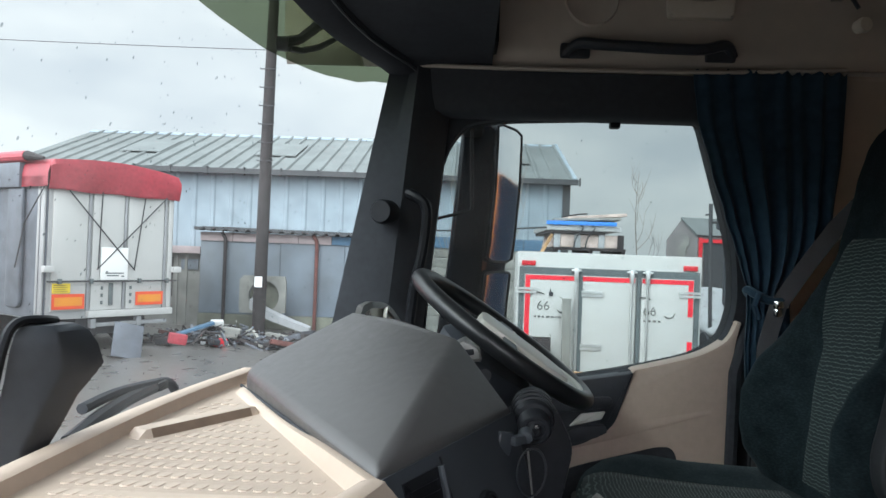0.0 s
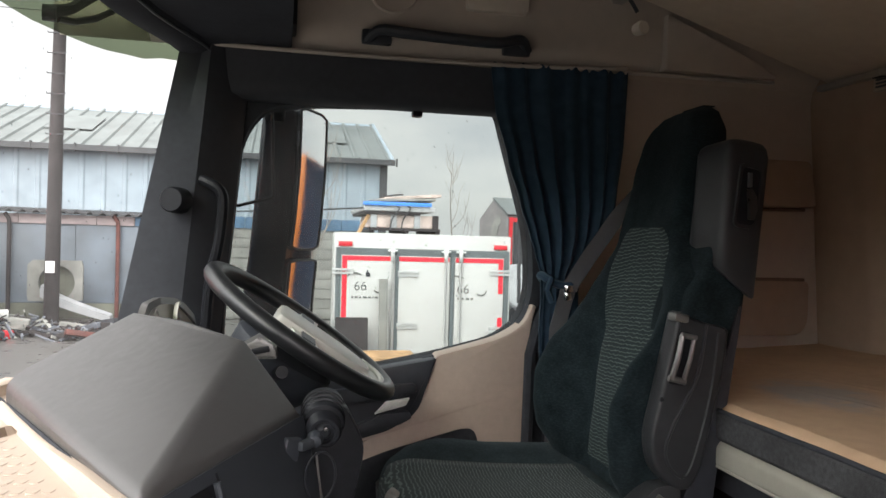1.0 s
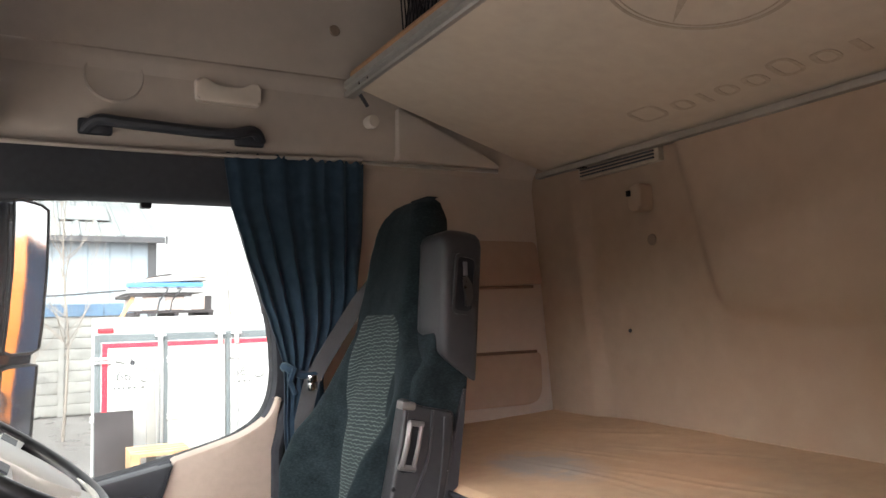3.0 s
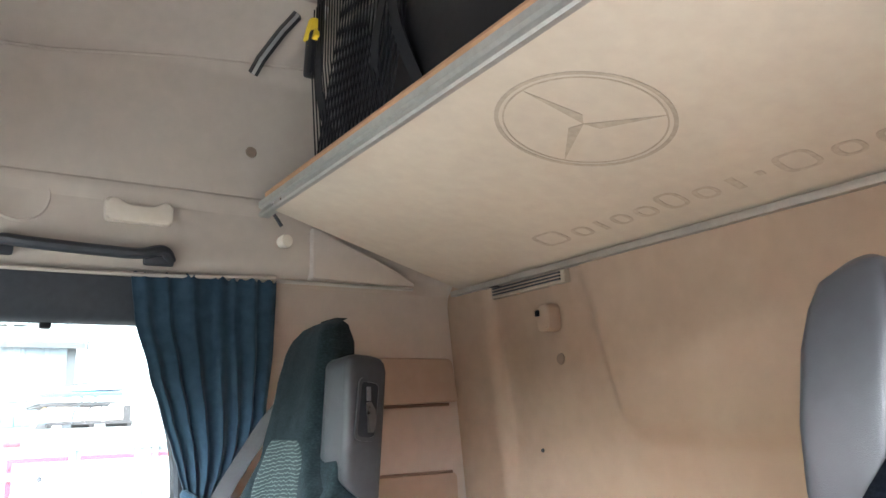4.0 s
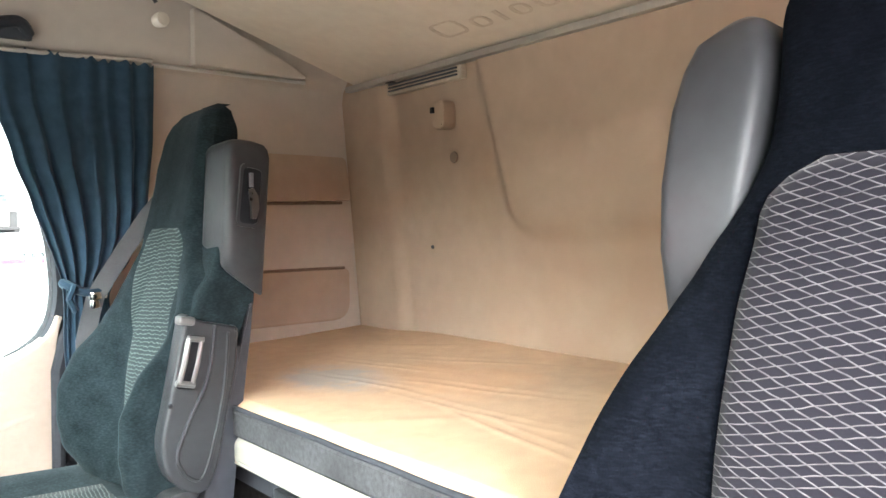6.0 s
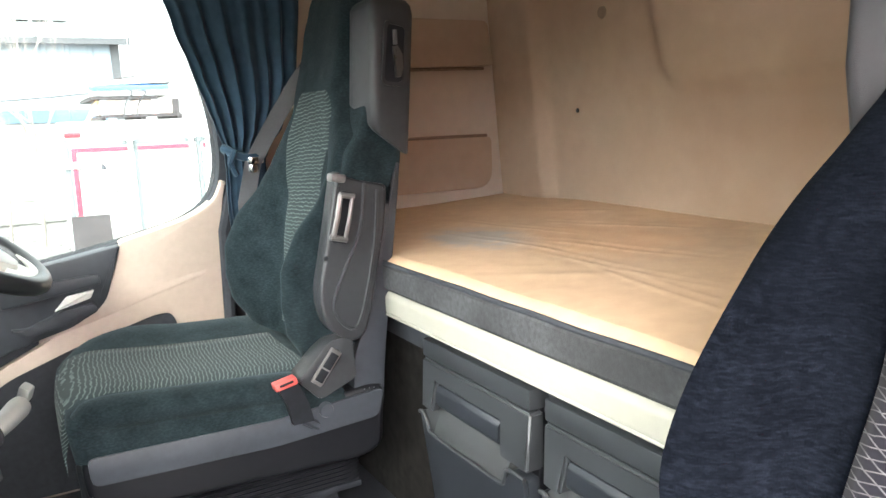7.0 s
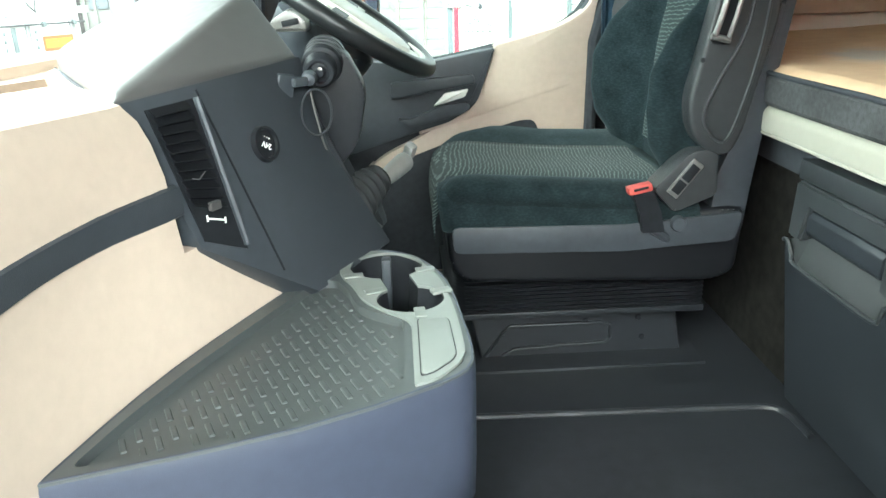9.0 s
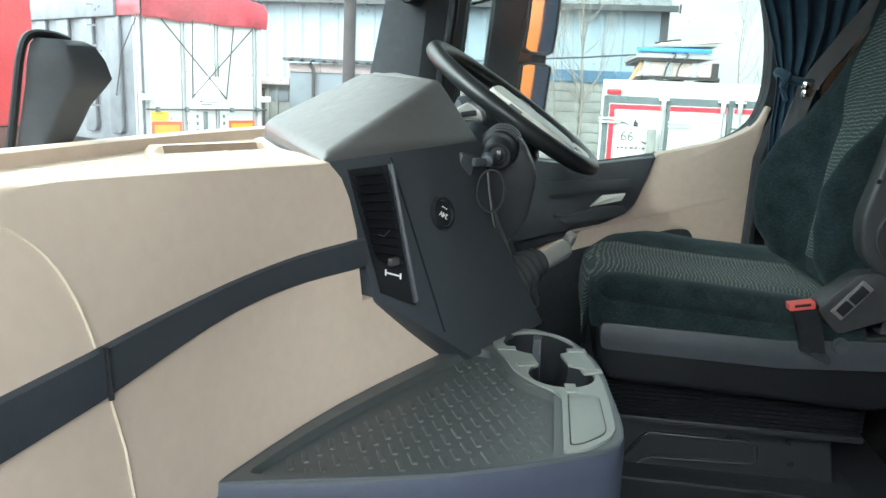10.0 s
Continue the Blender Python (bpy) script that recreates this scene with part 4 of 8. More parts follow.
bm = B()
pa, pb = on_face((0.355, -0.143, 0.675), 0.0008), on_face((0.43, -0.13, 0.45), 0.0008)
tube(bm, [pa, pb], 0.0013, 5)
part("panel_joint", bm, BLACK, console)

# ignition switch with key
ign = thing("ignition_switch", (0.465, 0.05, 0.66), "black ignition switch with key and ring", "ignition")
IC = Vector((0.476, 0.030, 0.672))
IN = Vector((-0.03, -0.97, -0.20)).normalized()
bm = B()
prism(bm, round_poly([(0.44, 0.56), (0.482, 0.522), (0.520, 0.563), (0.535, 0.640), (0.505, 0.700), (0.452, 0.700)], 0.018, 4), "y", 0.065, 0.11, 0.006)
part("mount_plate", bm, BLACK, ign)
bm = B()
spin(bm, [(0.0, 0.010), (0.006, 0.010), (0.009, 0.006), (0.013, 0.005), (0.015, 0.008), (0.019, 0.008), (0.0225, 0.003), (0.023, -0.012), (0.020, -0.016), (0.020, -0.020)], IC, IN, 32)
barrel = part("lock_barrel", bm, BLACK, ign, "round black lock barrel")
bm = B()
prof = [(0.020, -0.018), (0.026, -0.020)]
for k in range(3):
    prof += [(0.028 + 0.0008 * k, -0.024 - 0.012 * k), (0.028 + 0.0008 * k, -0.031 - 0.012 * k), (0.025, -0.033 - 0.012 * k), (0.025, -0.034 - 0.012 * k)]
prof += [(0.030, -0.060), (0.029, -0.072)]
spin(bm, prof, IC, IN, 32)
part("ribbed_collar", bm, BLACK, ign, "ribbed black collar", 30)
bm = B()
spin(bm, [(0.0, 0.0025), (0.003, 0.002), (0.0038, 0.0)], IC + IN * 0.010 + Vector((0.002, 0, 0.006)), IN, 12)
part("bright_stud", bm, CHROME, barrel)
bm = B()
kp = IC + IN * 0.014 + Vector((-0.012, 0.0, -0.004))
obox(bm, kp + Vector((-0.030, -0.024, -0.006)), (0.026, 0.009, 0.030), (5, 10, 42), 0.004, 3)
spin(bm, [(0.0, 0.012), (0.008, 0.010), (0.011, 0.0), (0.008, -0.01), (0.0, -0.012)], kp, IN, 16)
obox(bm, kp + Vector((-0.012, -0.016, -0.003)), (0.022, 0.012, 0.012), (0, 0, 45), 0.003)
part("key_head", bm, CHAR, ign)
bm = B()
rc = Vector((0.471, 0.0, 0.622))
hoop = []
for a in steps(0, math.tau, 32)[:-1]:
    rad = Vector((math.cos(a), 0.35 * math.cos(a), 1.6 * math.sin(a))) * 0.019
    out_, ax_ = rad.normalized(), Vector((0.33, -0.94, 0))
    hoop.append([rc + rad + 0.0016 * (math.cos(k * math.tau / 6) * out_ + math.sin(k * math.tau / 6) * ax_) for k in range(6)])
loft(bm, hoop + [hoop[0]], True, False)
part("key_ring", bm, STEEL_BLACK, ign, "dark metal key ring")
bm = B()
tube(bm, [rc + Vector((-0.006, 0, 0.03)), rc + Vector((-0.002, 0.0, 0.0)), rc + Vector((0.004, 0.01, -0.04)), Vector((0.485, 0.06, 0.519)), Vector((0.515, 0.075, 0.465)), Vector((0.545, 0.095, 0.428))], 0.0014, 6)
part("cable", bm, HANDLE_GREY, ign, "thin grey cable")

# handbrake lever with bellows boot
lev = thing("control_lever", (0.56, 0.2, 0.40), "silver control lever with a black pleated boot", "lever")
a, b_ = Vector((0.513, 0.090, 0.472)), Vector((0.588, 0.195, 0.510))
ax = (b_ - a).normalized()
bm = B()
prof = [(0.012, 0.078)]
for k in range(5):
    prof += [(0.024 + 0.0045 * k, 0.074 - k * 0.0180), (0.025 + 0.0045 * k, 0.069 - k * 0.0180), (0.013 + 0.0045 * k, 0.062 - k * 0.0180)]
prof += [(0.030, -0.02)]
c0, c1 = Vector((0.499, 0.088, 0.470)), Vector((0.540, 0.142, 0.492))
spin(bm, prof, c0, c1 - c0, 24, True)
part("boot", bm, BOOT, lev, "pleated rubber boot", 30)
bm = B()
tube(bm, [a + ax * 0.065, a + ax * 0.09, a + ax * 0.12, b_ - ax * 0.005], [0.012, 0.0150, 0.0165, 0.0145], 14)
part("grip", bm, ALU, lev, "silver lever grip")
bm = B()
obox(bm, b_ + Vector((0.004, 0.006, 0.012)), (0.018, 0.016, 0.028), (20, 30, -30), 0.005)
part("thumb_catch", bm, ALU, lev)
bm = B()
obox(bm, (0.47, 0.13, 0.42), (0.10, 0.16, 0.06), (0, -20, -28), 0.015)
part("base", bm, CHAR, lev)

# fold-out centre tray with cup holders
tray = thing("centre_tray", (0.5, -0.25, 0.0), "charcoal centre tray with two cup holders and ribbed mat", "console")
OUT = [(0.279, -0.487), (0.337, -0.295), (0.453, -0.040), (0.480, 0.015), (0.525, 0.045), (0.570, 0.030), (0.603, -0.005), (0.632, -0.080), (0.645, -0.19), (0.649, -0.312), (0.612, -0.356), (0.483, -0.425)]
OUTR = [tuple(p) for p in (curve_pts([(*p, 0) for p in OUT[:11]], 4))]
OUTR = [(p[0], p[1]) for p in OUTR] + [(0.55, -0.392), (0.483, -0.424), (0.40, -0.452)]


def cup_outline(o=0.0):
    """Two round wells joined by a short neck."""
    ca, cb = Vector((0.553, -0.030)), Vector((0.585, -0.148))
    ra, rb = 0.050 + o, 0.042 + o
    d = cb - ca
    w = math.atan2(d.y, d.x)
    ka, kb = math.asin((0.020 + o) / ra), math.asin((0.020 + o) / rb)
    pts = [(ca.x + ra * math.cos(a), ca.y + ra * math.sin(a)) for a in steps(w + ka, w + math.tau - ka, 28)]
    return pts + [(cb.x + rb * math.cos(a), cb.y + rb * math.sin(a)) for a in steps(w + math.pi + kb, w + 3 * math.pi - kb, 26)]

MATP = round_poly([(0.298, -0.466), (0.318, -0.395), (0.354, -0.300), (0.400, -0.200), (0.462, -0.072), (0.486, -0.070), (0.505, -0.105), (0.520, -0.165), (0.576, -0.205), (0.577, -0.366), (0.45, -0.428)], [0.012, 0.05, 0.05, 0.05, 0.01, 0.012, 0.02, 0.04, 0.01, 0.01, 0.05], 4)
LIDP = round_poly([(0.592, -0.212), (0.629, -0.210), (0.633, -0.310), (0.606, -0.340), (0.593, -0.346)], [0.004, 0.01, 0.015, 0.02, 0.006], 3)
bm = B()
plate(bm, OUTR, [cup_outline(0.001), MATP], 0.392, 0.41)
part("top", bm, TRAY_MAT, tray, "tray top")
bm = B()
cx, cy = 0.50, -0.2
loft(bm, [[(cx + (p[0] - cx) * k, cy + (p[1] - cy) * k, z) for p in OUTR] for k, z in ((0.90, 0.0), (0.985, 0.24), (1.0, 0.245), (1.012, 0.30), (1.014, 0.385), (1.008, 0.402), (0.994, 0.4105), (0.984, 0.4105), (0.975, 0.39))], True, False)
part("skirt", bm, TRAY, tray, "slate coloured tray body", 40)
bm = B()
prism(bm, MATP, "z", 0.388, 0.399)
matp = part("mat", bm, TRAY_MAT, tray, "ribbed rubber mat")
PLATE = round_poly([(0.486, -0.012), (0.520, 0.036), (0.566, 0.022), (0.598, -0.012), (0.626, -0.084), (0.639, -0.19), (0.643, -0.308), (0.610, -0.350), (0.587, -0.361), (0.585, -0.212), (0.556, -0.186), (0.526, -0.150), (0.511, -0.10), (0.492, -0.062)], [0.03, 0.03, 0.03, 0.03, 0.05, 0.05, 0.04, 0.03, 0.004, 0.02, 0.02, 0.02, 0.03, 0.02], 4)
bm = B()
plate(bm, PLATE, [cup_outline()], 0.409, 0.4130)
part("cup_plate", bm, TRAY_GLARE, tray, "cup holder plate, its grey lightened for sky glare")
bm = B()
prism(bm, LIDP, "z", 0.4125, 0.4136)
part("lid_gap", bm, BLACK, tray)
bm = B()
prism(bm, [(0.613 + (q[0] - 0.613) * 0.94, -0.272 + (q[1] + 0.272) * 0.978) for q in LIDP], "z", 0.4125, 0.4146, 0.0010)
part("lid", bm, TRAY_GLARE, tray, "flat lid, its grey lightened for sky glare")
bm = B()
bm = B()
loft(bm, [[(q[0], q[1], z) for q in cup_outline(o)] for z, o in ((0.4095, 0.0005), (0.39, -0.001), (0.305, -0.006))])
bm.faces.ensure_lookup_table()
bmesh.ops.delete(bm, geom=[f for f in bm.faces if f.calc_center_median().z > 0.405], context="FACES_ONLY")
part("cup_well", bm, BLACK, tray, "deep joined cup wells")
bm = B()
box(bm, 0.545, 0.558, -0.0, 0.02, 0.33, 0.408, 0.003)
part("well_rib", bm, CHAR, tray)
for (px, py), an in (((0.606, -0.052), 10), ((0.624, -0.128), 20), ((0.510, -0.066), 190), ((0.540, -0.122), 200), ((0.596, -0.192), 95)):
    bm = B()
    obox(bm, (px, py, 0.4125), (0.026, 0.014, 0.004), (0, 0, an), 0.0012)
    part("cup_finger", bm, TRAY_GLARE, tray)
DASHM = None
def inside(q, poly):
    c = False
    for a, b in zip(poly, poly[1:] + poly[:1]):
        if (a[1] > q[1]) != (b[1] > q[1]) and q[0] < (b[0] - a[0]) * (q[1] - a[1]) / (b[1] - a[1]) + a[0]:
            c = not c
    return c


for i in range(-26, 22):
    for j in range(-6, 12):
        px, py = 0.528 + i * 0.0088 - j * 0.0142, -0.331 + i * 0.0165 + j * 0.0315
        if not all(inside((px + ox, py + oy), MATP) for ox, oy in ((-0.008, 0.015), (0.008, -0.015), (0.006, 0.003), (-0.006, -0.003))):
            continue
        if DASHM is None:
            bm = B()
            obox(bm, (0, 0, 0), (0.0060, 0.0235, 0.004), (0, 0, 0), 0.0019, 3)
            DASHM = finish(bm, TRAY_MAT)
        o = new("rib", DASHM)
        o.parent = matp
        o.matrix_basis = Matrix.Translation(Vector((px, py, 0.3990)) - root_place(tray)) @ pose(0, 0, 0, 0, 0, 24)

# black camera box standing behind the dashboard's far lip
unit = thing("dash_sensor", (-0.10, -0.15, 0.65), "dark plastic sensor housing behind the dashboard lip at the windscreen", "sensor")
bm = B()
rings = []
for z, a, b, c, d in ((0.650, (-0.118, -0.203), (-0.094, -0.185), (-0.088, -0.140), (-0.112, -0.135)), (0.690, (-0.112, -0.198), (-0.080, -0.174), (-0.068, -0.132), (-0.106, -0.122)),
                      (0.722, (-0.108, -0.194), (-0.071, -0.164), (-0.057, -0.120), (-0.102, -0.112)), (0.744, (-0.105, -0.191), (-0.064, -0.155), (-0.045, -0.104), (-0.098, -0.104)),
                      (0.756, (-0.104, -0.190), (-0.061, -0.153), (-0.040, -0.096), (-0.096, -0.100)), (0.778, (-0.102, -0.188), (-0.062, -0.156), (-0.045, -0.101), (-0.094, -0.102)),
                      (0.796, (-0.100, -0.184), (-0.065, -0.158), (-0.053, -0.110), (-0.092, -0.108)), (0.803, (-0.097, -0.178), (-0.072, -0.158), (-0.064, -0.120), (-0.090, -0.116))):
    rings.append([(q[0], q[1], z) for q in round_poly([a, b, c, d], [0.006, 0.004, 0.005, 0.006], 3)])
loft(bm, rings)
part("housing", bm, CHAR, unit, "", 35)
bm = B()
tube(bm, curve_pts([(-0.121, -0.204, 0.652), (-0.112, -0.198, 0.72), (-0.104, -0.191, 0.785), (-0.098, -0.180, 0.806), (-0.090, -0.150, 0.808), (-0.090, -0.118, 0.804)], 4), 0.0055, 8)
part("edge_seal", bm, BLACK, unit, "black rubber edge")

# steering wheel
wheel = thing("steering_wheel", (0.40, 0.622, 0.60), "black steering wheel with silver spokes", "steering wheel")
WC, WR = Vector((0.462, 0.622, 0.729)), 0.212
WN = Vector((0.56, -0.05, 0.826)).normalized()
WU = Vector((0.828, 0, -0.56)).normalized()
WY = WN.cross(WU).normalized()
bm = B()
tube(bm, [WC + WR * (math.cos(a) * WU + math.sin(a) * WY) for a in steps(0, math.tau, 56)], 0.0185, 14, False)
part("rim", bm, RIM_LEATHER, wheel, "black leather rim", 80)
bm = B()
spin(bm, [(0.0, 0.012), (0.05, 0.010), (0.09, 0.0), (0.112, -0.025), (0.108, -0.06), (0.085, -0.10), (0.0, -0.11)], WC - WN * 0.03, WN, 28)
part("hub", bm, CHAR, wheel)
bm = B()
pad = round_poly([(-0.062, -0.072), (0.10, -0.068), (0.165, -0.03), (0.165, 0.03), (0.10, 0.068), (-0.062, 0.072)], 0.02, 4)
loft(bm, [[WC + WN * h + WU * (u * k) + WY * (v * k) for u, v in pad] for h, k in ((-0.03, 0.96), (0.002, 1.0), (0.012, 0.97), (0.016, 0.86))])
part("horn_cover", bm, HORN_GREY, wheel, "satin horn cover, its grey lightened for sunlit reflection")
for sgn in (-1, 1):
    bm = B()
    p0, p1 = WC - WN * 0.002 + WY * sgn * 0.06, WC + WY * sgn * 0.205 + WU * 0.02
    loft(bm, [[p + WU * w + WN * h for w, h in ((-0.028 + e, 0.006), (0.03 - e, 0.006), (0.03 - e, -0.008), (-0.028 + e, -0.008))] for p, e in ((p0, 0), (p0.lerp(p1, 0.5), 0.004), (p1, 0.008))])
    spoke = part("spoke", bm, SILVER, wheel, "silver spoke with switches")
    bm = B()
    pm = p0.lerp(p1, 0.4) + WN * 0.009
    loft(bm, [[pm + WY * sgn * q + WU * w + WN * h for w, h in ((-0.014, 0), (0.016, 0), (0.016, 0.004), (-0.014, 0.004))] for q in (-0.03, 0.03)])
    part("switch_pad", bm, CHAR, spoke)
bm = B()
p0, p1 = WC - WN * 0.004 + WU * 0.06, WC + WU * 0.205
loft(bm, [[p + WY * w + WN * h for w, h in ((-0.05 + e, 0.006), (0.05 - e, 0.006), (0.05 - e, -0.008), (-0.05 + e, -0.008))] for p, e in ((p0, 0), (p1, 0.015))])
part("lower_spoke", bm, SILVER, wheel, "silver lower spoke")
# pale arc added over the lower inner edge of the rim
bm = B()
tube(bm, [WC + WN * 0.006 + (WR - 0.017) * (math.cos(a) * WU + math.sin(a) * WY) for a in steps(-0.62, 0.62, 20)], [0.002 + 0.006 * math.sin(math.pi * k / 20) for k in range(21)], 8)
part("rim_pale_arc", bm, SILVER, wheel, "pale arc added along the rim's inner edge")
bm = B()
tube(bm, [WC - WN * 0.06, WC - WN * 0.20 - WU * 0.02, WC - WN * 0.42 - WU * 0.08], [0.062, 0.065, 0.06], 18)
part("column_cowl", bm, CHAR, wheel)
for sgn in (-1, 1):
    bm = B()
    q = WC - WN * 0.09
    tube(bm, [q, q + WY * sgn * 0.10 + WN * 0.01, q + WY * sgn * 0.17 + WN * 0.03], [0.008, 0.009, 0.012], 10)
    part("stalk", bm, BLACK, wheel, "column stalk")

# ---- seats ----
def seat(name, at, label, mirror, pattern, velour, wide=0.0, armrest=True):
    """An air-sprung cab seat. Built for the driver's place; mirror turns it about its own middle plane."""
    s = thing(name, (1.0, 0.62, 0.0), label, "seat", "cab seats")
    sg = -1 if mirror else 1

    def flip(bm):
        if mirror:
            bmesh.ops.scale(bm, vec=(1, -1, 1), verts=bm.verts[:], space=Matrix.Translation((0, -0.62, 0)))
        return bm

    def p(nm, bm, m, parent=None, lb="", angle=40):
        return part(nm, flip(bm), m, parent or s, lb, angle)
    # pedestal
    bm = B()
    loft(bm, [[(0.73, y, 0.0), (1.17, y, 0.0), (1.15, y, 0.11), (0.70, y, 0.125)] for y in (0.452, 0.79)])
    bmesh.ops.recalc_face_normals(bm, faces=bm.faces[:])
    bmesh.ops.bevel(bm, geom=bm.edges[:], offset=0.004, segments=1, affect="EDGES")
    base = p("base_panel", bm, STEEL_BLACK, None, "pressed black steel base")
    bm = B()
    tube(bm, [(0.738, 0.450, 0.008), (0.775, 0.450, 0.060), (0.792, 0.450, 0.078), (0.99, 0.450, 0.078), (1.008, 0.450, 0.070), (1.010, 0.450, 0.040), (1.0, 0.450, 0.031), (0.80, 0.450, 0.022), (0.775, 0.450, 0.008)], 0.0040, 8)
    p("pressing", bm, STEEL_BLACK, base)
    for hx, hz in ((1.07, 0.085), (1.08, 0.038), (0.955, 0.082)):
        bm = B()
        spin(bm, [(0.0, 0.001), (0.006, 0.001), (0.007, -0.001)], (hx, 0.450, hz), (0, -1, 0), 12)
        p("bolt_hole", bm, BLACK, base)
    bm = B()
    box(bm, 0.66, 1.19, 0.40, 0.84, 0.118, 0.132, 0.003)
    p("slide_rail", bm, STEEL_BLACK)
    bm = B()
    rings = []
    for k in range(22):
        z, o = 0.132 + k * 0.0042, 0.007 * (k % 2)
        rings.append([(q[0], q[1], z + (0.001 * k * (q[0] - 0.66))) for q in round_poly([(0.675 - o, 0.405 - o), (1.19 + o, 0.405 - o), (1.19 + o, 0.835 + o), (0.675 - o, 0.835 + o)], 0.04, 4)])
    loft(bm, rings)
    p("bellows", bm, BELLOWS, None, "pleated rubber bellows", 20)
    # seat pan
    bm = B()
    prof = [(0.655, 0.335), (0.660, 0.262), (0.690, 0.222), (1.18, 0.205), (1.225, 0.222), (1.235, 0.352), (1.20, 0.358), (1.00, 0.335), (0.80, 0.33)]
    prism(bm, round_poly(prof, 0.02, 3), "y", 0.352, 0.888, 0.012, 3)
    pan = p("seat_pan", bm, BELLOWS, None, "black plastic seat pan")
    bm = B()
    prism(bm, round_poly([(0.665, 0.338), (0.670, 0.285), (1.0, 0.277), (1.215, 0.29), (1.230, 0.348), (1.0, 0.331)], 0.015, 3), "y", 0.346, 0.354, 0.002)
    p("side_strip", bm, CHAR, pan, "charcoal upper strip")
    bm = B()
    spin(bm, [(0.0, 0.010), (0.013, 0.010), (0.015, 0.006), (0.015, -0.01)], (1.10, 0.346, 0.330), (0, -1, 0), 18)
    p("knob", bm, CHAR, pan)
    # cushion
    bm = B()
    rings = []
    for y, drop, inset in ((0.350, 0.082, 0.02), (0.353, 0.060, 0.008), (0.362, 0.041, 0.001), (0.378, 0.026, 0.0), (0.395, 0.0195, 0.0), (0.412, 0.0185, 0.0), (0.43, 0.019, 0.0), (0.50, 0.016, 0.0), (0.62, 0.020, 0.0), (0.70, 0.018, 0.0), (0.74, 0.014, 0.012), (0.78, 0.006, 0.030), (0.81, 0.002, 0.050), (0.855, 0.0, 0.085), (0.875, 0.008, 0.11), (0.887, 0.030, 0.14), (0.89, 0.060, 0.16)):
        top = [(0.648 + inset, 0.328), (0.640 + inset, 0.39), (0.645 + inset, 0.415 - drop * 0.5), (0.668 + inset, 0.438 - drop - 0.12 * inset), (0.72 + 0.9 * inset, 0.442 - drop - 0.08 * inset), (0.80 + 0.5 * inset, 0.434 - drop), (0.92, 0.424 - drop), (1.05, 0.418 - drop), (1.14, 0.415 - drop), (1.16, 0.325)]
        rings.append([(x, y, z) for x, z in top])
    loft(bm, rings)
    cush = p("cushion", bm, velour, None, "dark velour seat cushion", 80)
    bm = B()
    prof = [(0.636, 0.35), (0.636, 0.38), (0.643, 0.412), (0.658, 0.430), (0.68, 0.438), (0.72, 0.4405), (0.80, 0.433), (0.92, 0.423), (1.05, 0.417), (1.10, 0.415)]
    prof = [(q.x, q.y) for q in curve_pts([(a, c, 0) for a, c in prof], 3)]
    rows = []
    for y, dz in ((0.412, -0.034), (0.415, -0.0215), (0.43, -0.0165), (0.46, -0.0125), (0.52, -0.0125), (0.62, -0.0160), (0.68, -0.0140), (0.715, -0.0115), (0.719, -0.022)):
        rows.append([(x + max(0.0, y - 0.67) * 0.30 * max(0.0, 1 - (x - 0.636) / 0.1) - (0.004 if x < 0.66 else 0), y, z + dz) for x, z in prof])
    g = [[bm.verts.new(q) for q in row] for row in rows]
    for a, c in zip(g, g[1:]):
        for i in range(len(prof) - 1):
            bm.faces.new((a[i], a[i + 1], c[i + 1], c[i]))
    thicken(bm, (0.004, 0, -0.03))
    p("cushion_panel", bm, pattern, cush, "patterned cloth centre", 80)
    bm = B()
    rings = []
    for x in steps(0.650, 1.080, 26):
        e = max(abs(x - 0.865) - 0.165, 0.0) / 0.052
        k = math.sqrt(max(0.02, 1 - min(e, 0.99) ** 2))
        zc = 0.3985 - 0.070 * max(0.0, x - 0.72)
        rings.append([(x, 0.389 + 0.048 * k * math.cos(a) * (1.0 if math.cos(a) > 0 else 0.94), zc + 0.031 * k * math.sin(a)) for a in steps(0, math.tau, 20)[:-1]])
    loft(bm, rings)
    p("cushion_bolster", bm, velour, cush, "rounded velour side bolster", 80)
    # backrest: rings up the back
    if mirror:
        fx = [(0.36, 1.075), (0.45, 1.07), (0.60, 1.10), (0.75, 1.145), (0.95, 1.205), (1.08, 1.245), (1.15, 1.270), (1.20, 1.288), (1.225, 1.308), (1.236, 1.33)]
        half = [(0.36, 0.20), (0.45, 0.235), (0.60, 0.262), (0.72, 0.258), (0.82, 0.225), (0.90, 0.195), (0.97, 0.172), (1.08, 0.165), (1.17, 0.155), (1.225, 0.125), (1.236, 0.09)]
        near = [(0.36, 0.14), (0.45, 0.18), (0.52, 0.235), (0.60, 0.292), (0.72, 0.294), (0.80, 0.282), (0.85, 0.266), (0.90, 0.244), (0.95, 0.214), (0.985, 0.186), (1.06, 0.182), (1.15, 0.194), (1.19, 0.168), (1.21, 0.138), (1.225, 0.10), (1.236, 0.06)]
        wing = [(0.36, 0.01), (0.45, 0.045), (0.56, 0.078), (0.66, 0.078), (0.80, 0.032), (0.88, 0.004), (1.0, 0.0), (1.236, 0.0)]
        thick = [(0.36, 0.10), (0.6, 0.13), (1.0, 0.12), (1.15, 0.105), (1.20, 0.085), (1.225, 0.06), (1.236, 0.03)]
        rings = []
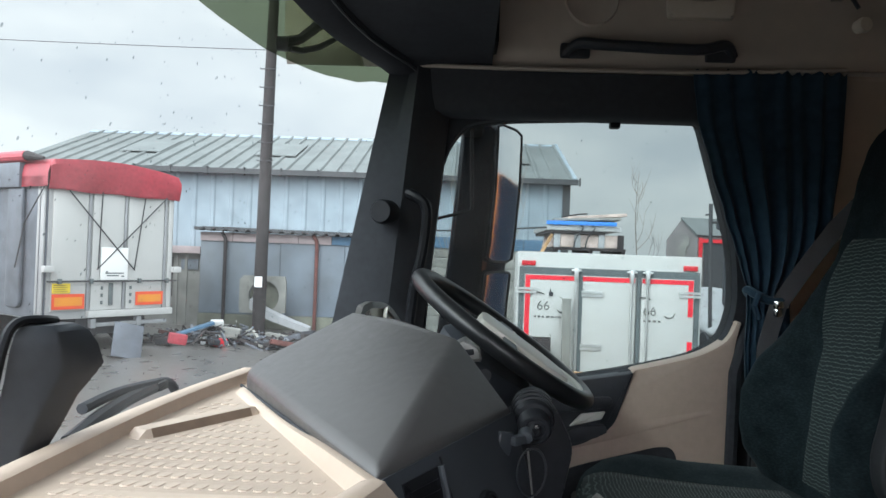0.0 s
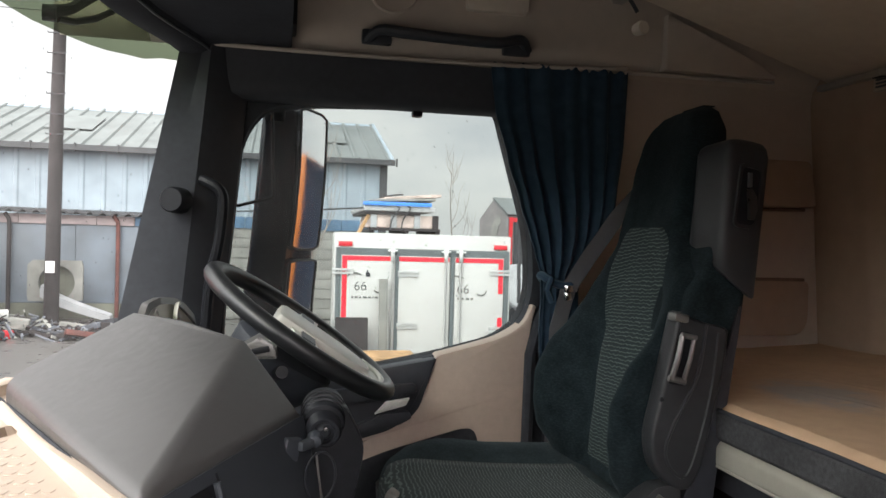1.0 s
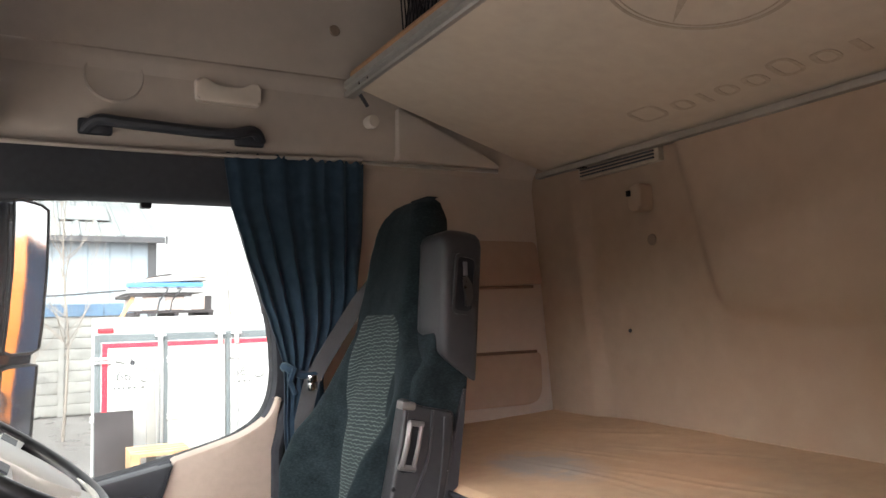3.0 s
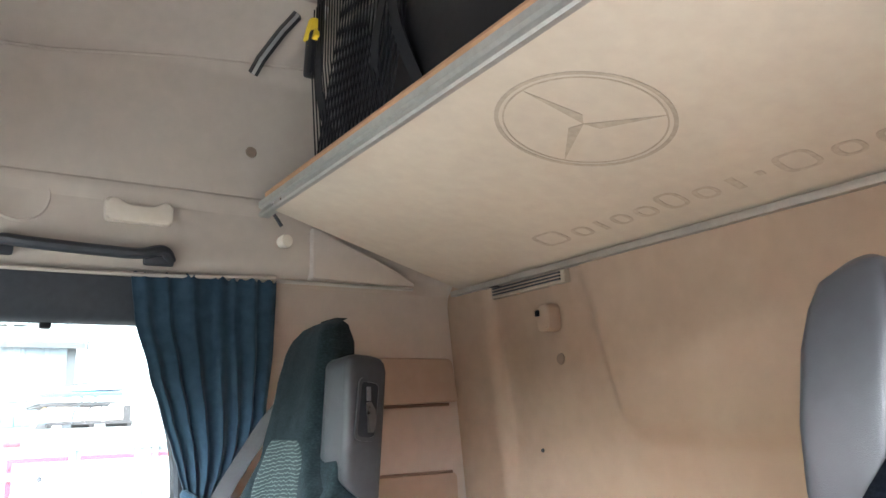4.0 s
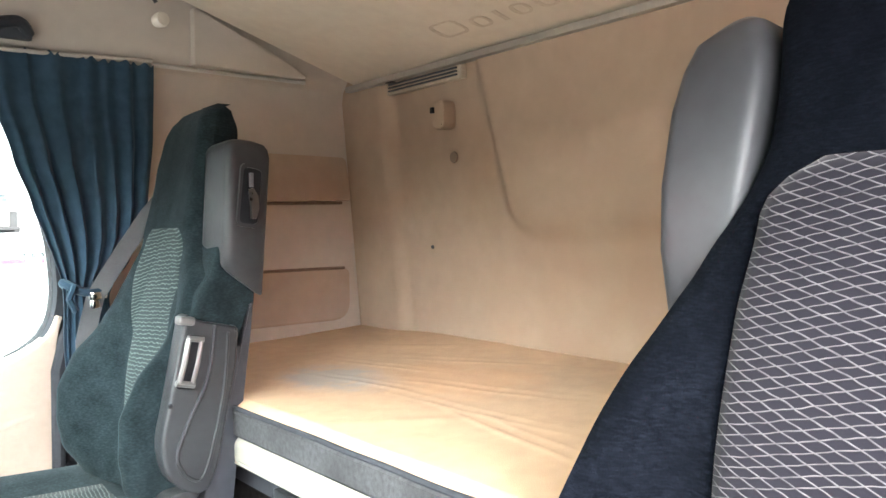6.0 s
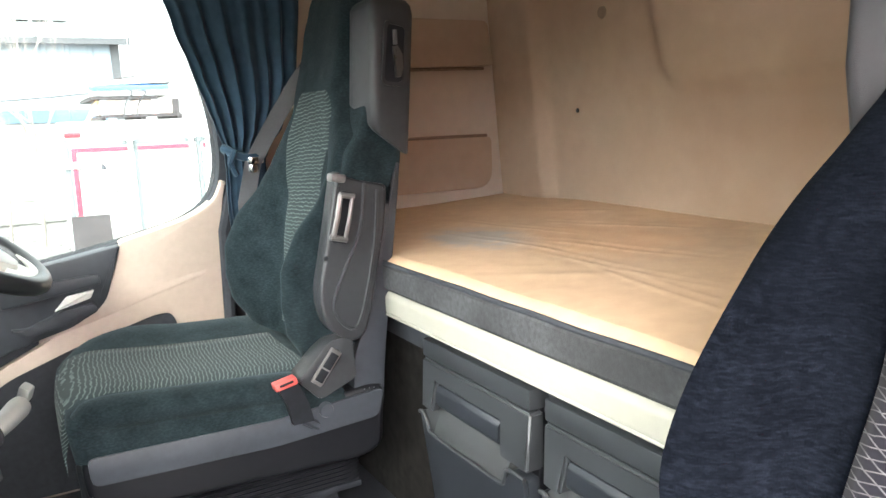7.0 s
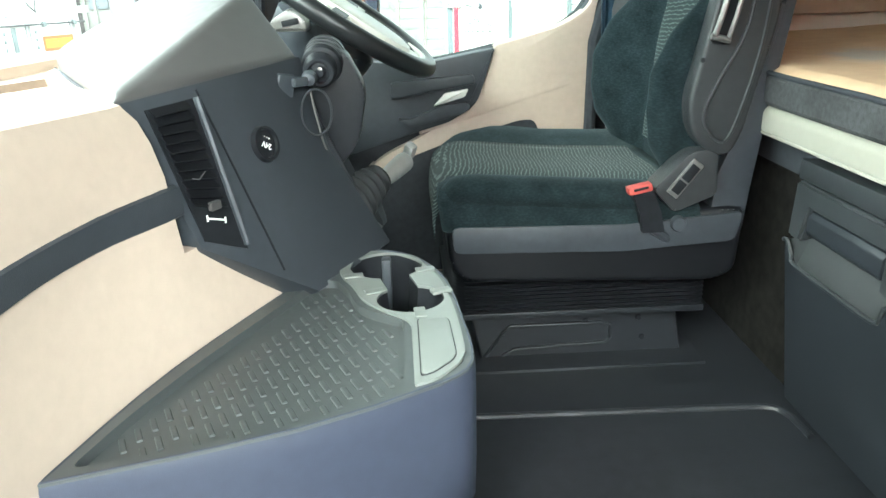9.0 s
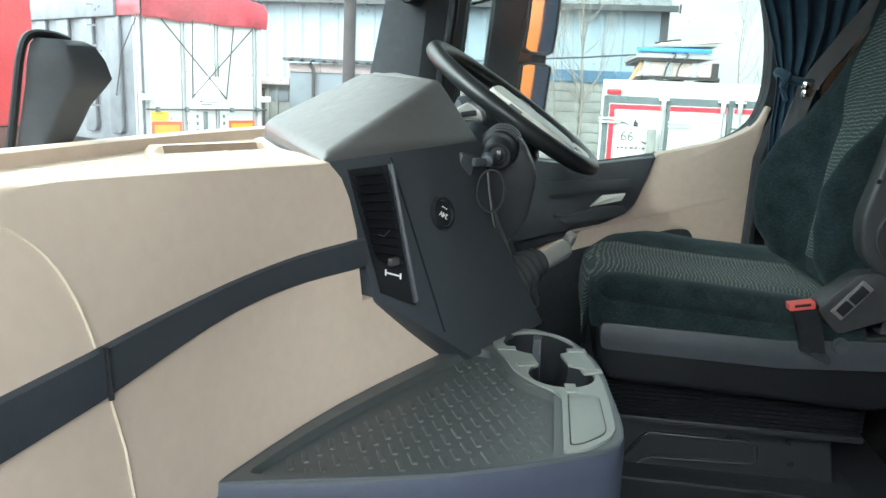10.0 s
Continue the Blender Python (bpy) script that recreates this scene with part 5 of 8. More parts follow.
        for z in steps(0.36, 1.236, 70):
            f, h, hn, w, t = (sum(lerp_at(tb, z + o) for o in (-0.03, -0.015, 0.0, 0.015, 0.03)) / 5 if z < 1.15 else lerp_at(tb, z) for tb in (fx, half, near, wing, thick))
            ring = []
            for u in steps(-1, 1, 28):
                a = abs(u)
                bow = 0.0
                lim = 0.70 if u < 0 else 0.34
                if a > lim:
                    k = (a - lim) / (1 - lim)
                    bow = w * math.sin(min(1.0, k * 1.25) * math.pi / 2) - (0.03 + w) * max(0.0, (k - 0.72) / 0.28) ** 2
                rnd = 0.02 * a ** 6
                if u < 0:
                    bow += wide * math.sin(math.pi * min(1, max(0, (z - 0.36) / 0.54))) * min(1, max(0, (a - lim) / 0.3))
                ring.append((f - bow + rnd, 0.62 + (hn if u < 0 else h) * u, z))
            for u in steps(1, -1, 6):
                ring.append((f + t + 0.02 * (1 - u * u), 0.62 + (hn if u < 0 else h) * 0.92 * u, z))
            rings.append(ring)

        def face(y, z):
            return lerp_at(fx, z) - 0.010
        low, high = [(0.43, 0.434), (0.70, 0.452), (0.88, 0.449), (0.96, 0.459), (1.03, 0.48)], [(0.43, 0.686), (0.70, 0.704), (0.88, 0.695), (0.96, 0.705), (1.03, 0.72)]
        z_top = 1.0
    else:
        fx = [(0.36, 1.130), (0.45, 1.138), (0.60, 1.156), (0.80, 1.190), (0.95, 1.215), (1.08, 1.240), (1.15, 1.254), (1.19, 1.266), (1.215, 1.284), (1.230, 1.308), (1.238, 1.332)]
        rear = [(0.36, 1.232), (0.50, 1.248), (0.76, 1.284), (0.83, 1.298), (0.95, 1.325), (1.10, 1.350), (1.17, 1.360), (1.22, 1.362), (1.238, 1.352)]
        y_near = [(0.36, 0.40), (0.42, 0.385), (0.50, 0.374), (0.80, 0.374), (0.86, 0.386), (0.90, 0.430), (0.95, 0.470), (1.10, 0.480), (1.17, 0.495), (1.22, 0.53), (1.238, 0.575)]
        y_far = [(0.36, 0.83), (0.42, 0.865), (0.50, 0.884), (0.66, 0.886), (0.74, 0.872), (0.80, 0.845), (0.87, 0.80), (0.93, 0.766), (1.0, 0.754), (1.10, 0.750), (1.17, 0.738), (1.22, 0.70), (1.238, 0.66)]
        wing = [(0.36, 0.012), (0.41, 0.045), (0.48, 0.088), (0.54, 0.104), (0.60, 0.108), (0.67, 0.088), (0.75, 0.040), (0.82, 0.018), (0.92, 0.004), (1.238, 0.0)]

        def face(y, z):
            """The backrest's front: a shallow middle between two side bolsters that stand out at the waist."""
            a, b, w = lerp_at(y_near, z), lerp_at(y_far, z), lerp_at(wing, z)
            sn, sf = max(0.0, (y - a) / 0.115), max(0.0, (b - y) / 0.150)
            x = lerp_at(fx, z)
            x -= w * (math.sin(math.pi * min(1.0, sn) ** 0.62) if sn < 1 else 0.0)
            x -= w * 1.05 * (math.sin(math.pi * min(1.0, sf) ** 0.62) if sf < 1 else 0.0)
            return x + 0.026 * (max(0.0, 1 - sn / 0.25) ** 2 + max(0.0, 1 - sf / 0.22) ** 2)
        rings = []
        for z in steps(0.36, 1.238, 80):
            a, b, r = lerp_at(y_near, z), lerp_at(y_far, z), lerp_at(rear, z)
            ring = [(face(y, z), y, z) for y in (a + (b - a) * (0.5 - 0.5 * math.cos(math.pi * k / 36)) for k in range(37))]
            ring += [(r - 0.025 + 0.025 * math.sin(math.pi * k), b + (a - b) * k, z) for k in steps(0.0, 1.0, 8)]
            rings.append(ring)
        low, high = [(0.42, 0.478), (0.60, 0.474), (0.90, 0.478), (0.97, 0.495)], [(0.42, 0.720), (0.80, 0.738), (0.88, 0.738), (0.97, 0.712)]
        z_top = 0.962
    bm = B()
    loft(bm, rings)
    back = p("backrest", bm, velour, None, "dark velour backrest with side bolsters and built-in headrest", 80)
    bm = B()
    g = []
    for z in steps(0.43, z_top, 40):
        a, b = lerp_at(low, z), lerp_at(high, z)
        end = max(0.0, (z - z_top + 0.05) / 0.052)
        m, h = (a + b) / 2, (b - a) / 2 * (1 - 0.30 * end ** 3)
        g.append([bm.verts.new((face(m + h * u, z) - 0.0035 + 0.007 * abs(u) ** 12, m + h * u, z)) for u in steps(-1, 1, 24)])
    for a, c in zip(g, g[1:]):
        for i in range(24):
            bm.faces.new((a[i], a[i + 1], c[i + 1], c[i]))
    thicken(bm, (0.02, 0, 0))
    p("backrest_panel", bm, pattern, back, "patterned cloth centre", 80)
    # grey belt housing at the shoulder
    bm = B()
    rings = []
    if mirror:
        for z, x0, x1, y0, y1 in ((0.775, 1.262, 1.318, 0.362, 0.40), (0.815, 1.242, 1.322, 0.356, 0.40), (0.86, 1.226, 1.328, 0.350, 0.41), (0.92, 1.218, 1.336, 0.347, 0.424), (0.98, 1.222, 1.344, 0.346, 0.434), (1.06, 1.240, 1.342, 0.346, 0.438), (1.105, 1.254, 1.342, 0.350, 0.434), (1.132, 1.264, 1.338, 0.358, 0.424), (1.146, 1.282, 1.332, 0.374, 0.408)):
            tilt = 0.30 * max(0.0, (z - 1.0) / 0.146)
            rings.append([(q[0], q[1], z + (q[0] - 1.3) * -0.08 + (q[1] - 0.43) * tilt) for q in round_poly([(x0, y0), (x1, y0), (x1, y1), (x0, y1)], 0.020, 6)])
    else:
        for k, o in ((0.0, 0.008), (0.012, 0.002), (0.03, 0.0), (0.25, 0.0), (0.5, 0.0), (0.75, 0.0), (0.90, 0.0), (0.95, 0.003), (0.98, 0.009), (1.0, 0.022)):
            x0, x1 = 1.230 + 0.014 * k, 1.309 + 0.026 * k
            sec = round_poly([(x0 + o, 0.340 + o), (x1 - o, 0.340 + o), (x1 - o, 0.466 - o), (x0 + o, 0.466 - o)], [0.020, 0.012, 0.015, 0.026], 5)
            rings.append([(q[0], q[1], (0.822 + (1.30 - q[0]) * 0.75 + (q[1] - 0.34) * 0.45) * (1 - k) + (1.132 - (q[0] - 1.27) * 0.10 - (q[1] - 0.40) * 0.05) * k) for q in sec])
    loft(bm, rings)
    bb = p("belt_housing", bm, SEAT_GREY, None, "grey plastic belt housing", 50)
    if not mirror:
        bm = B()
        sl = [(1.253, 0.962), (1.304, 0.957), (1.316, 1.078), (1.266, 1.086)]
        ring_fill(bm, round_poly(sl, 0.014, 4), round_poly([(1.2585, 0.969), (1.298, 0.965), (1.310, 1.071), (1.2715, 1.078)], 0.011, 4), 0.334, 0.342)
        slot = p("belt_slot", bm, SEAT_GREY, bb, "raised rim of the belt slot")
        bm = B()
        prism(bm, round_poly([(1.2585, 0.969), (1.298, 0.965), (1.310, 1.071), (1.2715, 1.078)], 0.011, 4), "y", 0.337, 0.341)
        p("slot_recess", bm, BLACK, slot, "dark belt slot")
        bm = B()
        loft(bm, [[(1.279, 0.336, 1.034), (1.289, 0.335, 1.036), (1.297, 0.334, 1.020), (1.296, 0.332, 0.995), (1.289, 0.331, 0.976), (1.280, 0.331, 0.976), (1.281, 0.333, 1.000)],
                  [(1.279, 0.332, 1.034), (1.289, 0.330, 1.036), (1.297, 0.327, 1.020), (1.296, 0.323, 0.995), (1.289, 0.321, 0.976), (1.280, 0.321, 0.976), (1.281, 0.325, 1.000)]])
        p("belt_tongue", bm, DARK_METAL, slot, "bare metal belt tongue")
        bm = B()
        box(bm, 1.282, 1.290, 0.332, 0.338, 1.038, 1.066, 0.001)
        p("webbing", bm, BELT, slot)
        bm = B()
        loft(bm, [[(q[0], q[1], z + (1.25 - q[0]) * 0.25) for q in round_poly([(a, 0.362), (c, 0.362), (c, 0.50), (a, 0.50)], 0.014, 4)] for z, a, c in ((0.73, 1.17, 1.282), (0.77, 1.176, 1.290), (0.82, 1.190, 1.302), (0.86, 1.215, 1.306), (0.93, 1.235, 1.310))])
        p("shoulder_cloth", bm, velour, back)
    # folded armrest
    if armrest:
        bm = B()
        arm = [(1.150, 0.800), (1.180, 0.785), (1.255, 0.768), (1.248, 0.69), (1.232, 0.62), (1.205, 0.50), (1.185, 0.462), (1.155, 0.462), (1.112, 0.495), (1.098, 0.56), (1.115, 0.63)]
        prism(bm, round_poly(arm, [0.01, 0.02, 0.01, 0.05, 0.05, 0.03, 0.02, 0.02, 0.03, 0.03, 0.03], 3), "y", 0.338, 0.385, 0.008, 3)
        ar = p("armrest", bm, SEAT_GREY, None, "grey plastic folded armrest")
        bm = B()
        tube(bm, curve_pts([(1.205, 0.337, 0.775), (1.190, 0.337, 0.68), (1.150, 0.337, 0.60), (1.128, 0.337, 0.54), (1.145, 0.337, 0.50), (1.175, 0.337, 0.492), (1.20, 0.337, 0.56), (1.222, 0.337, 0.66), (1.232, 0.337, 0.76)], 5), 0.0035, 6)
        p("moulded_line", bm, SEAT_GREY, ar)
        bm = B()
        prism(bm, round_poly([(1.128, 0.665), (1.160, 0.660), (1.186, 0.755), (1.156, 0.765)], 0.008, 3), "y", 0.333, 0.339, 0.001)
        p("handle_recess", bm, BLACK, ar)
        bm = B()
        tube(bm, [(1.132, 0.329, 0.676), (1.141, 0.323, 0.715), (1.152, 0.329, 0.756)], 0.0055, 8)
        tube(bm, [(1.156, 0.329, 0.670), (1.166, 0.325, 0.71), (1.176, 0.329, 0.750)], 0.0045, 8)
        tube(bm, [(1.126, 0.329, 0.677), (1.160, 0.329, 0.669)], 0.0060, 8)
        tube(bm, [(1.150, 0.329, 0.757), (1.180, 0.329, 0.751)], 0.0055, 8)
        obox(bm, (1.152, 0.346, 0.788), (0.030, 0.030, 0.016), (0, 8, 0), 0.005)
        p("release_handle", bm, HANDLE_GREY, ar, "pale grey release handle")
        bm = B()
        spin(bm, [(0.0, 0.001), (0.004, 0.001), (0.005, -0.001)], (1.118, 0.337, 0.635), (0, -1, 0), 10)
        p("screw", bm, BLACK, ar)
    # hinge cover and lower back
    bm = B()
    prism(bm, round_poly([(1.045, 0.400), (1.115, 0.470), (1.165, 0.475), (1.17, 0.385), (1.09, 0.352)], 0.012, 3), "y", 0.340, 0.40, 0.006)
    hc = p("hinge_cover", bm, SEAT_GREY, None, "grey hinge cover")
    bm = B()
    obox(bm, (1.104, 0.337, 0.420), (0.026, 0.006, 0.078), (0, 38, 0), 0.0028)
    hs = p("height_switch", bm, HANDLE_GREY, hc, "grey-rimmed switch plate")
    for dk, long in ((-0.019, 0.026), (0.014, 0.034)):
        bm = B()
        obox(bm, (1.104 + dk * 0.62, 0.3335, 0.420 + dk * 0.79), (0.018, 0.004, long), (0, 38, 0), 0.0018)
        p("switch", bm, BLACK, hs)
    bm = B()
    if mirror:
        loft(bm, [[(1.17, y, 0.27), (1.25, y, 0.27), (1.27, y, 0.60), (1.30, y, 0.74), (1.24, y, 0.74), (1.17, y, 0.45)] for y in (0.41, 0.885)])
    else:
        prism(bm, round_poly([(1.165, 0.30), (1.236, 0.30), (1.242, 0.38), (1.256, 0.50), (1.292, 0.75), (1.299, 0.812), (1.285, 0.815), (1.255, 0.74), (1.215, 0.52), (1.175, 0.42)], 0.015, 3), "y", 0.362, 0.868, 0.006)
    p("back_cover", bm, CHAR, None, "charcoal seat back cover")
    # belt buckle
    bm = B()
    loft(bm, [[(x - 0.021 + o, y - 0.004, z), (x + 0.021 + o, y - 0.004, z), (x + 0.021 + o, y + 0.018, z), (x - 0.021 + o, y + 0.018, z)] for x, y, z, o in ((1.05, 0.336, 0.318, 0), (1.04, 0.334, 0.36, 0), (1.022, 0.332, 0.400, 0))])
    bk = p("buckle", bm, BLACK, None, "black belt buckle")
    bm = B()
    obox(bm, (1.018, 0.337, 0.405), (0.045, 0.026, 0.014), (0, -12, 0), 0.003)
    p("red_button", bm, RED if mirror else RED_FADED, bk, "red release button")
    bm = B()
    obox(bm, (1.018, 0.3245, 0.407), (0.028, 0.004, 0.005), (0, -12, 0), 0.001)
    p("button_slot", bm, BLACK, bk)
    bm = B()
    tube(bm, [(1.052, 0.345, 0.32), (1.075, 0.345, 0.305), (1.09, 0.36, 0.29)], 0.009, 8)
    p("buckle_stem", bm, CHAR, bk)
    # belt, upper run
    bm = B()
    belt = [Vector(q) for q in ((1.335, 0.80, 1.10), (1.263, 0.86, 0.994), (1.193, 0.88, 0.883), (1.145, 0.89, 0.802), (1.122, 0.90, 0.70), (1.116, 0.90, 0.30))]
    rows = []
    for i, q in enumerate(belt):
        d = (belt[min(i + 1, 5)] - belt[max(i - 1, 0)]).normalized()
        w = Vector((-d.z, 0, d.x)).normalized() * 0.021
        rows.append([q - w, q + w, q + w + Vector((0, -0.002, 0)), q - w + Vector((0, -0.002, 0))])
    loft(bm, rows)
    bw = p("seat_belt", bm, BELT, None, "grey seat belt webbing")
    bm = B()
    obox(bm, (1.152, 0.888, 0.805), (0.055, 0.012, 0.018), (0, 0, 40), 0.003)
    obox(bm, (1.146, 0.886, 0.785), (0.034, 0.010, 0.020), (0, 0, 40), 0.003)
    p("belt_clip", bm, CHROME, bw, "silver belt tongue")
    if at != (1.0, 0.62, 0.0):
        s.location = at
    return s


seat("driver_seat", (1.0, 0.62, 0.0), "dark cab seat with waved cloth, grey belt housing and folded armrest", False, PATTERN, VELVET)
seat("passenger_seat", (1.0, 2 * MID - 0.62, 0.0), "navy cab seat with pale grid cloth and grey belt housing", True, GRID, VELVET_NAVY, 0.03, False)

# ---- the sleeping place ----
bunk = thing("lower_bunk", (1.6, MID, 0.43), "lower bunk on a cream front rail", "bunk")
bm = B()
box(bm, 1.30, 2.0, YL + 0.01, YR - 0.01, 0.43, 0.52)
part("base", bm, CHAR_MATT, bunk)
bm = B()
rl = [(1.275, 0.488), (1.256, 0.495), (1.250, 0.503), (1.250, 0.536), (1.258, 0.547), (1.30, 0.549), (1.32, 0.51), (1.30, 0.488)]
prism(bm, round_poly([(p[0], p[1]) for p in rl], 0.005, 3), "y", YL + 0.01, YR - 0.01)
part("front_rail", bm, RAIL, bunk, "cream painted metal rail")
bm = B()
tube(bm, [(1.253, YL + 0.02, 0.4985), (1.253, YR - 0.02, 0.4985)], 0.0035, 8)
part("rail_bead", bm, RAIL, bunk)
mat_ = thing("mattress", (1.6, MID, 0.52), "thin stained peach mattress with charcoal felt border", "mattress")


def matt_z(x, y):
    k = (x - 1.255) / 0.745
    w = 0.005 * noise.noise((x * 4, y * 3, 0.3)) + 0.0015 * noise.noise((x * 14, y * 9, 2.0))
    fold = 0.0
    for cy, cx, a, amp in ((0.62, 1.78, 1.1, 0.006), (0.50, 1.86, 1.25, 0.005), (0.25, 1.80, 0.9, 0.006), (0.05, 1.62, 0.7, 0.006), (0.0, 1.38, 1.3, 0.006), (-0.05, 1.50, 0.2, 0.005), (0.45, 1.62, 0.6, 0.006), (0.30, 1.50, 0.35, 0.006), (-0.2, 1.45, -0.5, 0.007), (-0.5, 1.7, 0.3, 0.005)):
        d = (x - cx) * math.cos(a) + (y - cy) * math.sin(a) * 0.35
        l = -(x - cx) * math.sin(a) + (y - cy) * math.cos(a)
        fold += amp * 0.27 * (math.exp(-(d / 0.007) ** 2) + 0.6 * math.exp(-((d - 0.03) / 0.007) ** 2)) * math.exp(-(l / 0.19) ** 2)
    return 0.618 + 0.030 * k + w + fold


bm = B()
sheet(bm, lambda x, y: (x, y, matt_z(x, y) - 0.012 * max(0.0, (1.275 - x) / 0.02)), [1.256, 1.262] + steps(1.275, 2.0, 150), steps(YL + 0.012, YR - 0.012, 240))
thicken(bm, (0, 0, -0.05))
part("top_cover", bm, MATTRESS, mat_, "peach brown cotton cover with stains", 80)
bm = B()
bd = []
for y in steps(YL + 0.012, YR - 0.012, 110):
    z = 0.604 + 0.003 * noise.noise((0, y * 6, 4))
    bd.append([(1.30, y, 0.547), (1.256, y, 0.548), (1.249, y, 0.556), (1.248, y, z - 0.006), (1.254, y, z + 0.002), (1.30, y, z)])
loft(bm, bd)
part("felt_border", bm, FELT, mat_, "charcoal felt side border")
bm = B()
tube(bm, [(1.252, y, 0.6065 + 0.003 * noise.noise((0, y * 6, 4))) for y in steps(YL + 0.02, YR - 0.02, 60)], 0.005, 8)
part("piping", bm, CHAR_MATT, mat_, "dark piping")


def locker(y0, y1):
    """A grey flap-front locker under the bunk, from y0 (nearer the passenger) to y1."""
    s = thing("locker", (1.29, (y0 + y1) / 2, 0.0), "grey plastic locker with a recessed grip under the bunk", "locker", "lockers under the bunk")
    m = (y0 + y1) / 2
    bm = B()
    loft(bm, [[(x, y, z) for x, z in ((1.306, 0.0), (1.290, 0.30), (1.290, 0.455), (1.33, 0.455), (1.33, 0.0))] for y in (y0 + 0.022, y1 - 0.048)])
    part("body", bm, BLACK, s)
    bm = B()
    low = round_poly([(y0 + 0.008, 0.01), (y1 - 0.036, 0.01), (y1 - 0.032, 0.335), (y1 - 0.046, 0.335), (y1 - 0.074, 0.297), (y0 + 0.080, 0.297), (y0 + 0.05, 0.335), (y0 + 0.004, 0.335)], [0.01, 0.01, 0.01, 0.012, 0.03, 0.03, 0.012, 0.01], 4)
    loft(bm, [[(1.288 - (z / 0.335) * 0.04, y, z) for y, z in low], [(1.31 - (z / 0.335) * 0.03, y, z) for y, z in low]])
    bmesh.ops.recalc_face_normals(bm, faces=bm.faces[:])
    bmesh.ops.bevel(bm, geom=[e for e in bm.edges if e.is_manifold and e.calc_face_angle(0) > 0.8], offset=0.006, segments=2, affect="EDGES")
    part("flap", bm, LOCKER_LOW, s, "charcoal lower flap")
    # edge bead in the lighter grey paints the highlight along the flap
    bm = B()
    tube(bm, curve_pts([(1.2485, y1 - 0.034, 0.334), (1.2485, y1 - 0.048, 0.334), (1.2510, y1 - 0.060, 0.314), (1.2520, y1 - 0.073, 0.298), (1.2520, m, 0.297), (1.2520, y0 + 0.083, 0.298), (1.2510, y0 + 0.064, 0.314), (1.2485, y0 + 0.05, 0.334), (1.2485, y0 + 0.006, 0.334)], 4), 0.0042, 8)
    part("flap_edge", bm, LOCKER, s, "flap edge in a lighter grey for its highlight")
    bm = B()
    lid = [(y1 - 0.034, 0.342), (y1 - 0.074, 0.342), (y1 - 0.086, 0.402), (y0 + 0.088, 0.402), (y0 + 0.084, 0.342), (y0 + 0.006, 0.342), (y0 + 0.006, 0.440), (y1 - 0.028, 0.440)]
    loft(bm, [[(1.252 + 0.09 * (z - 0.342), y, z) for y, z in lid], [(1.29, y, z) for y, z in lid]])
    bmesh.ops.recalc_face_normals(bm, faces=bm.faces[:])
    bmesh.ops.bevel(bm, geom=[e for e in bm.edges if e.is_manifold and e.calc_face_angle(0) > 0.8], offset=0.005, segments=3, affect="EDGES")
    part("lid", bm, LOCKER, s, "grey upper lid")
    bm = B()
    prism(bm, [(1.2575, 0.360), (1.2555, 0.366), (1.2575, 0.390), (1.263, 0.399), (1.29, 0.400), (1.29, 0.352), (1.268, 0.354)], "y", y0 + 0.090, y1 - 0.086, 0.003)
    part("grip", bm, LOCKER_LOW, s, "dark glossy grip bar")
    bm = B()
    loft(bm, [[(1.254, y1 - 0.076, 0.299), (1.256, y0 + 0.086, 0.299), (1.252, y0 + 0.055, 0.333), (1.285, y0 + 0.075, 0.368), (1.285, y1 - 0.072, 0.368), (1.252, y1 - 0.042, 0.333)],
              [(1.262, y1 - 0.072, 0.285), (1.262, y0 + 0.082, 0.285), (1.262, y0 + 0.050, 0.322), (1.30, y0 + 0.075, 0.350), (1.30, y1 - 0.072, 0.350), (1.262, y1 - 0.038, 0.322)]])
    part("scoop", bm, LOCKER_GRIP, s, "smooth grey finger scoop", 60)
    bm = B()
    box(bm, 1.262, 1.32, y0 + 0.008, y1 - 0.030, 0.443, 0.478, 0.004)
    part("top_strip", bm, LOCKER, s)
    return s


lk = locker(-0.128, 0.258)
copy_thing(lk, Matrix.Translation((1.29, (-0.128 + 0.258) / 2 - 0.386, 0)))
copy_thing(lk, Matrix.Translation((1.29, (-0.128 + 0.258) / 2 - 0.772, 0)))
bm = B()
tube(bm, curve_pts([(0.62, 0.22, 0.004), (0.90, 0.213, 0.004), (1.18, 0.207, 0.004), (1.25, 0.20, 0.004), (1.275, 0.17, 0.004), (1.28, 0.10, 0.004)], 6), 0.007, 8)
setting("floor_seam", bm, RUBBER, "raised seam in the rubber floor", category="floor")
bm = B()
box(bm, 0.64, 1.20, 0.385, 0.86, -0.01, 0.006, 0.003)
setting("floor_plinth", bm, RUBBER, "low rubber plinth under the seat", category="floor")

# upper bunk, folded level; its underside falls towards the rear
ub = thing("upper_bunk", (1.6, MID, 1.33), "upper bunk with a beige underside and aluminium front edge", "bunk")
def under_z(x):
    return 1.552 - 0.165 * (x - 1.258) / 0.677
UY0, UY1 = 2 * MID - 0.81, 0.81
bm = B()
edge = lambda x: 0.81 + 0.10 * max(0.0, (x - 1.258) / 0.677)
loft(bm, [[(x, 2 * MID - edge(x), under_z(x)), (x, edge(x), under_z(x)), (x, edge(x), under_z(x) + 0.05), (x, 2 * MID - edge(x), under_z(x) + 0.05)] for x in [1.262] + steps(1.30, 1.92, 8)])
part("underside", bm, BUNK_BOARD, ub, "beige cloth underside")
bm = B()
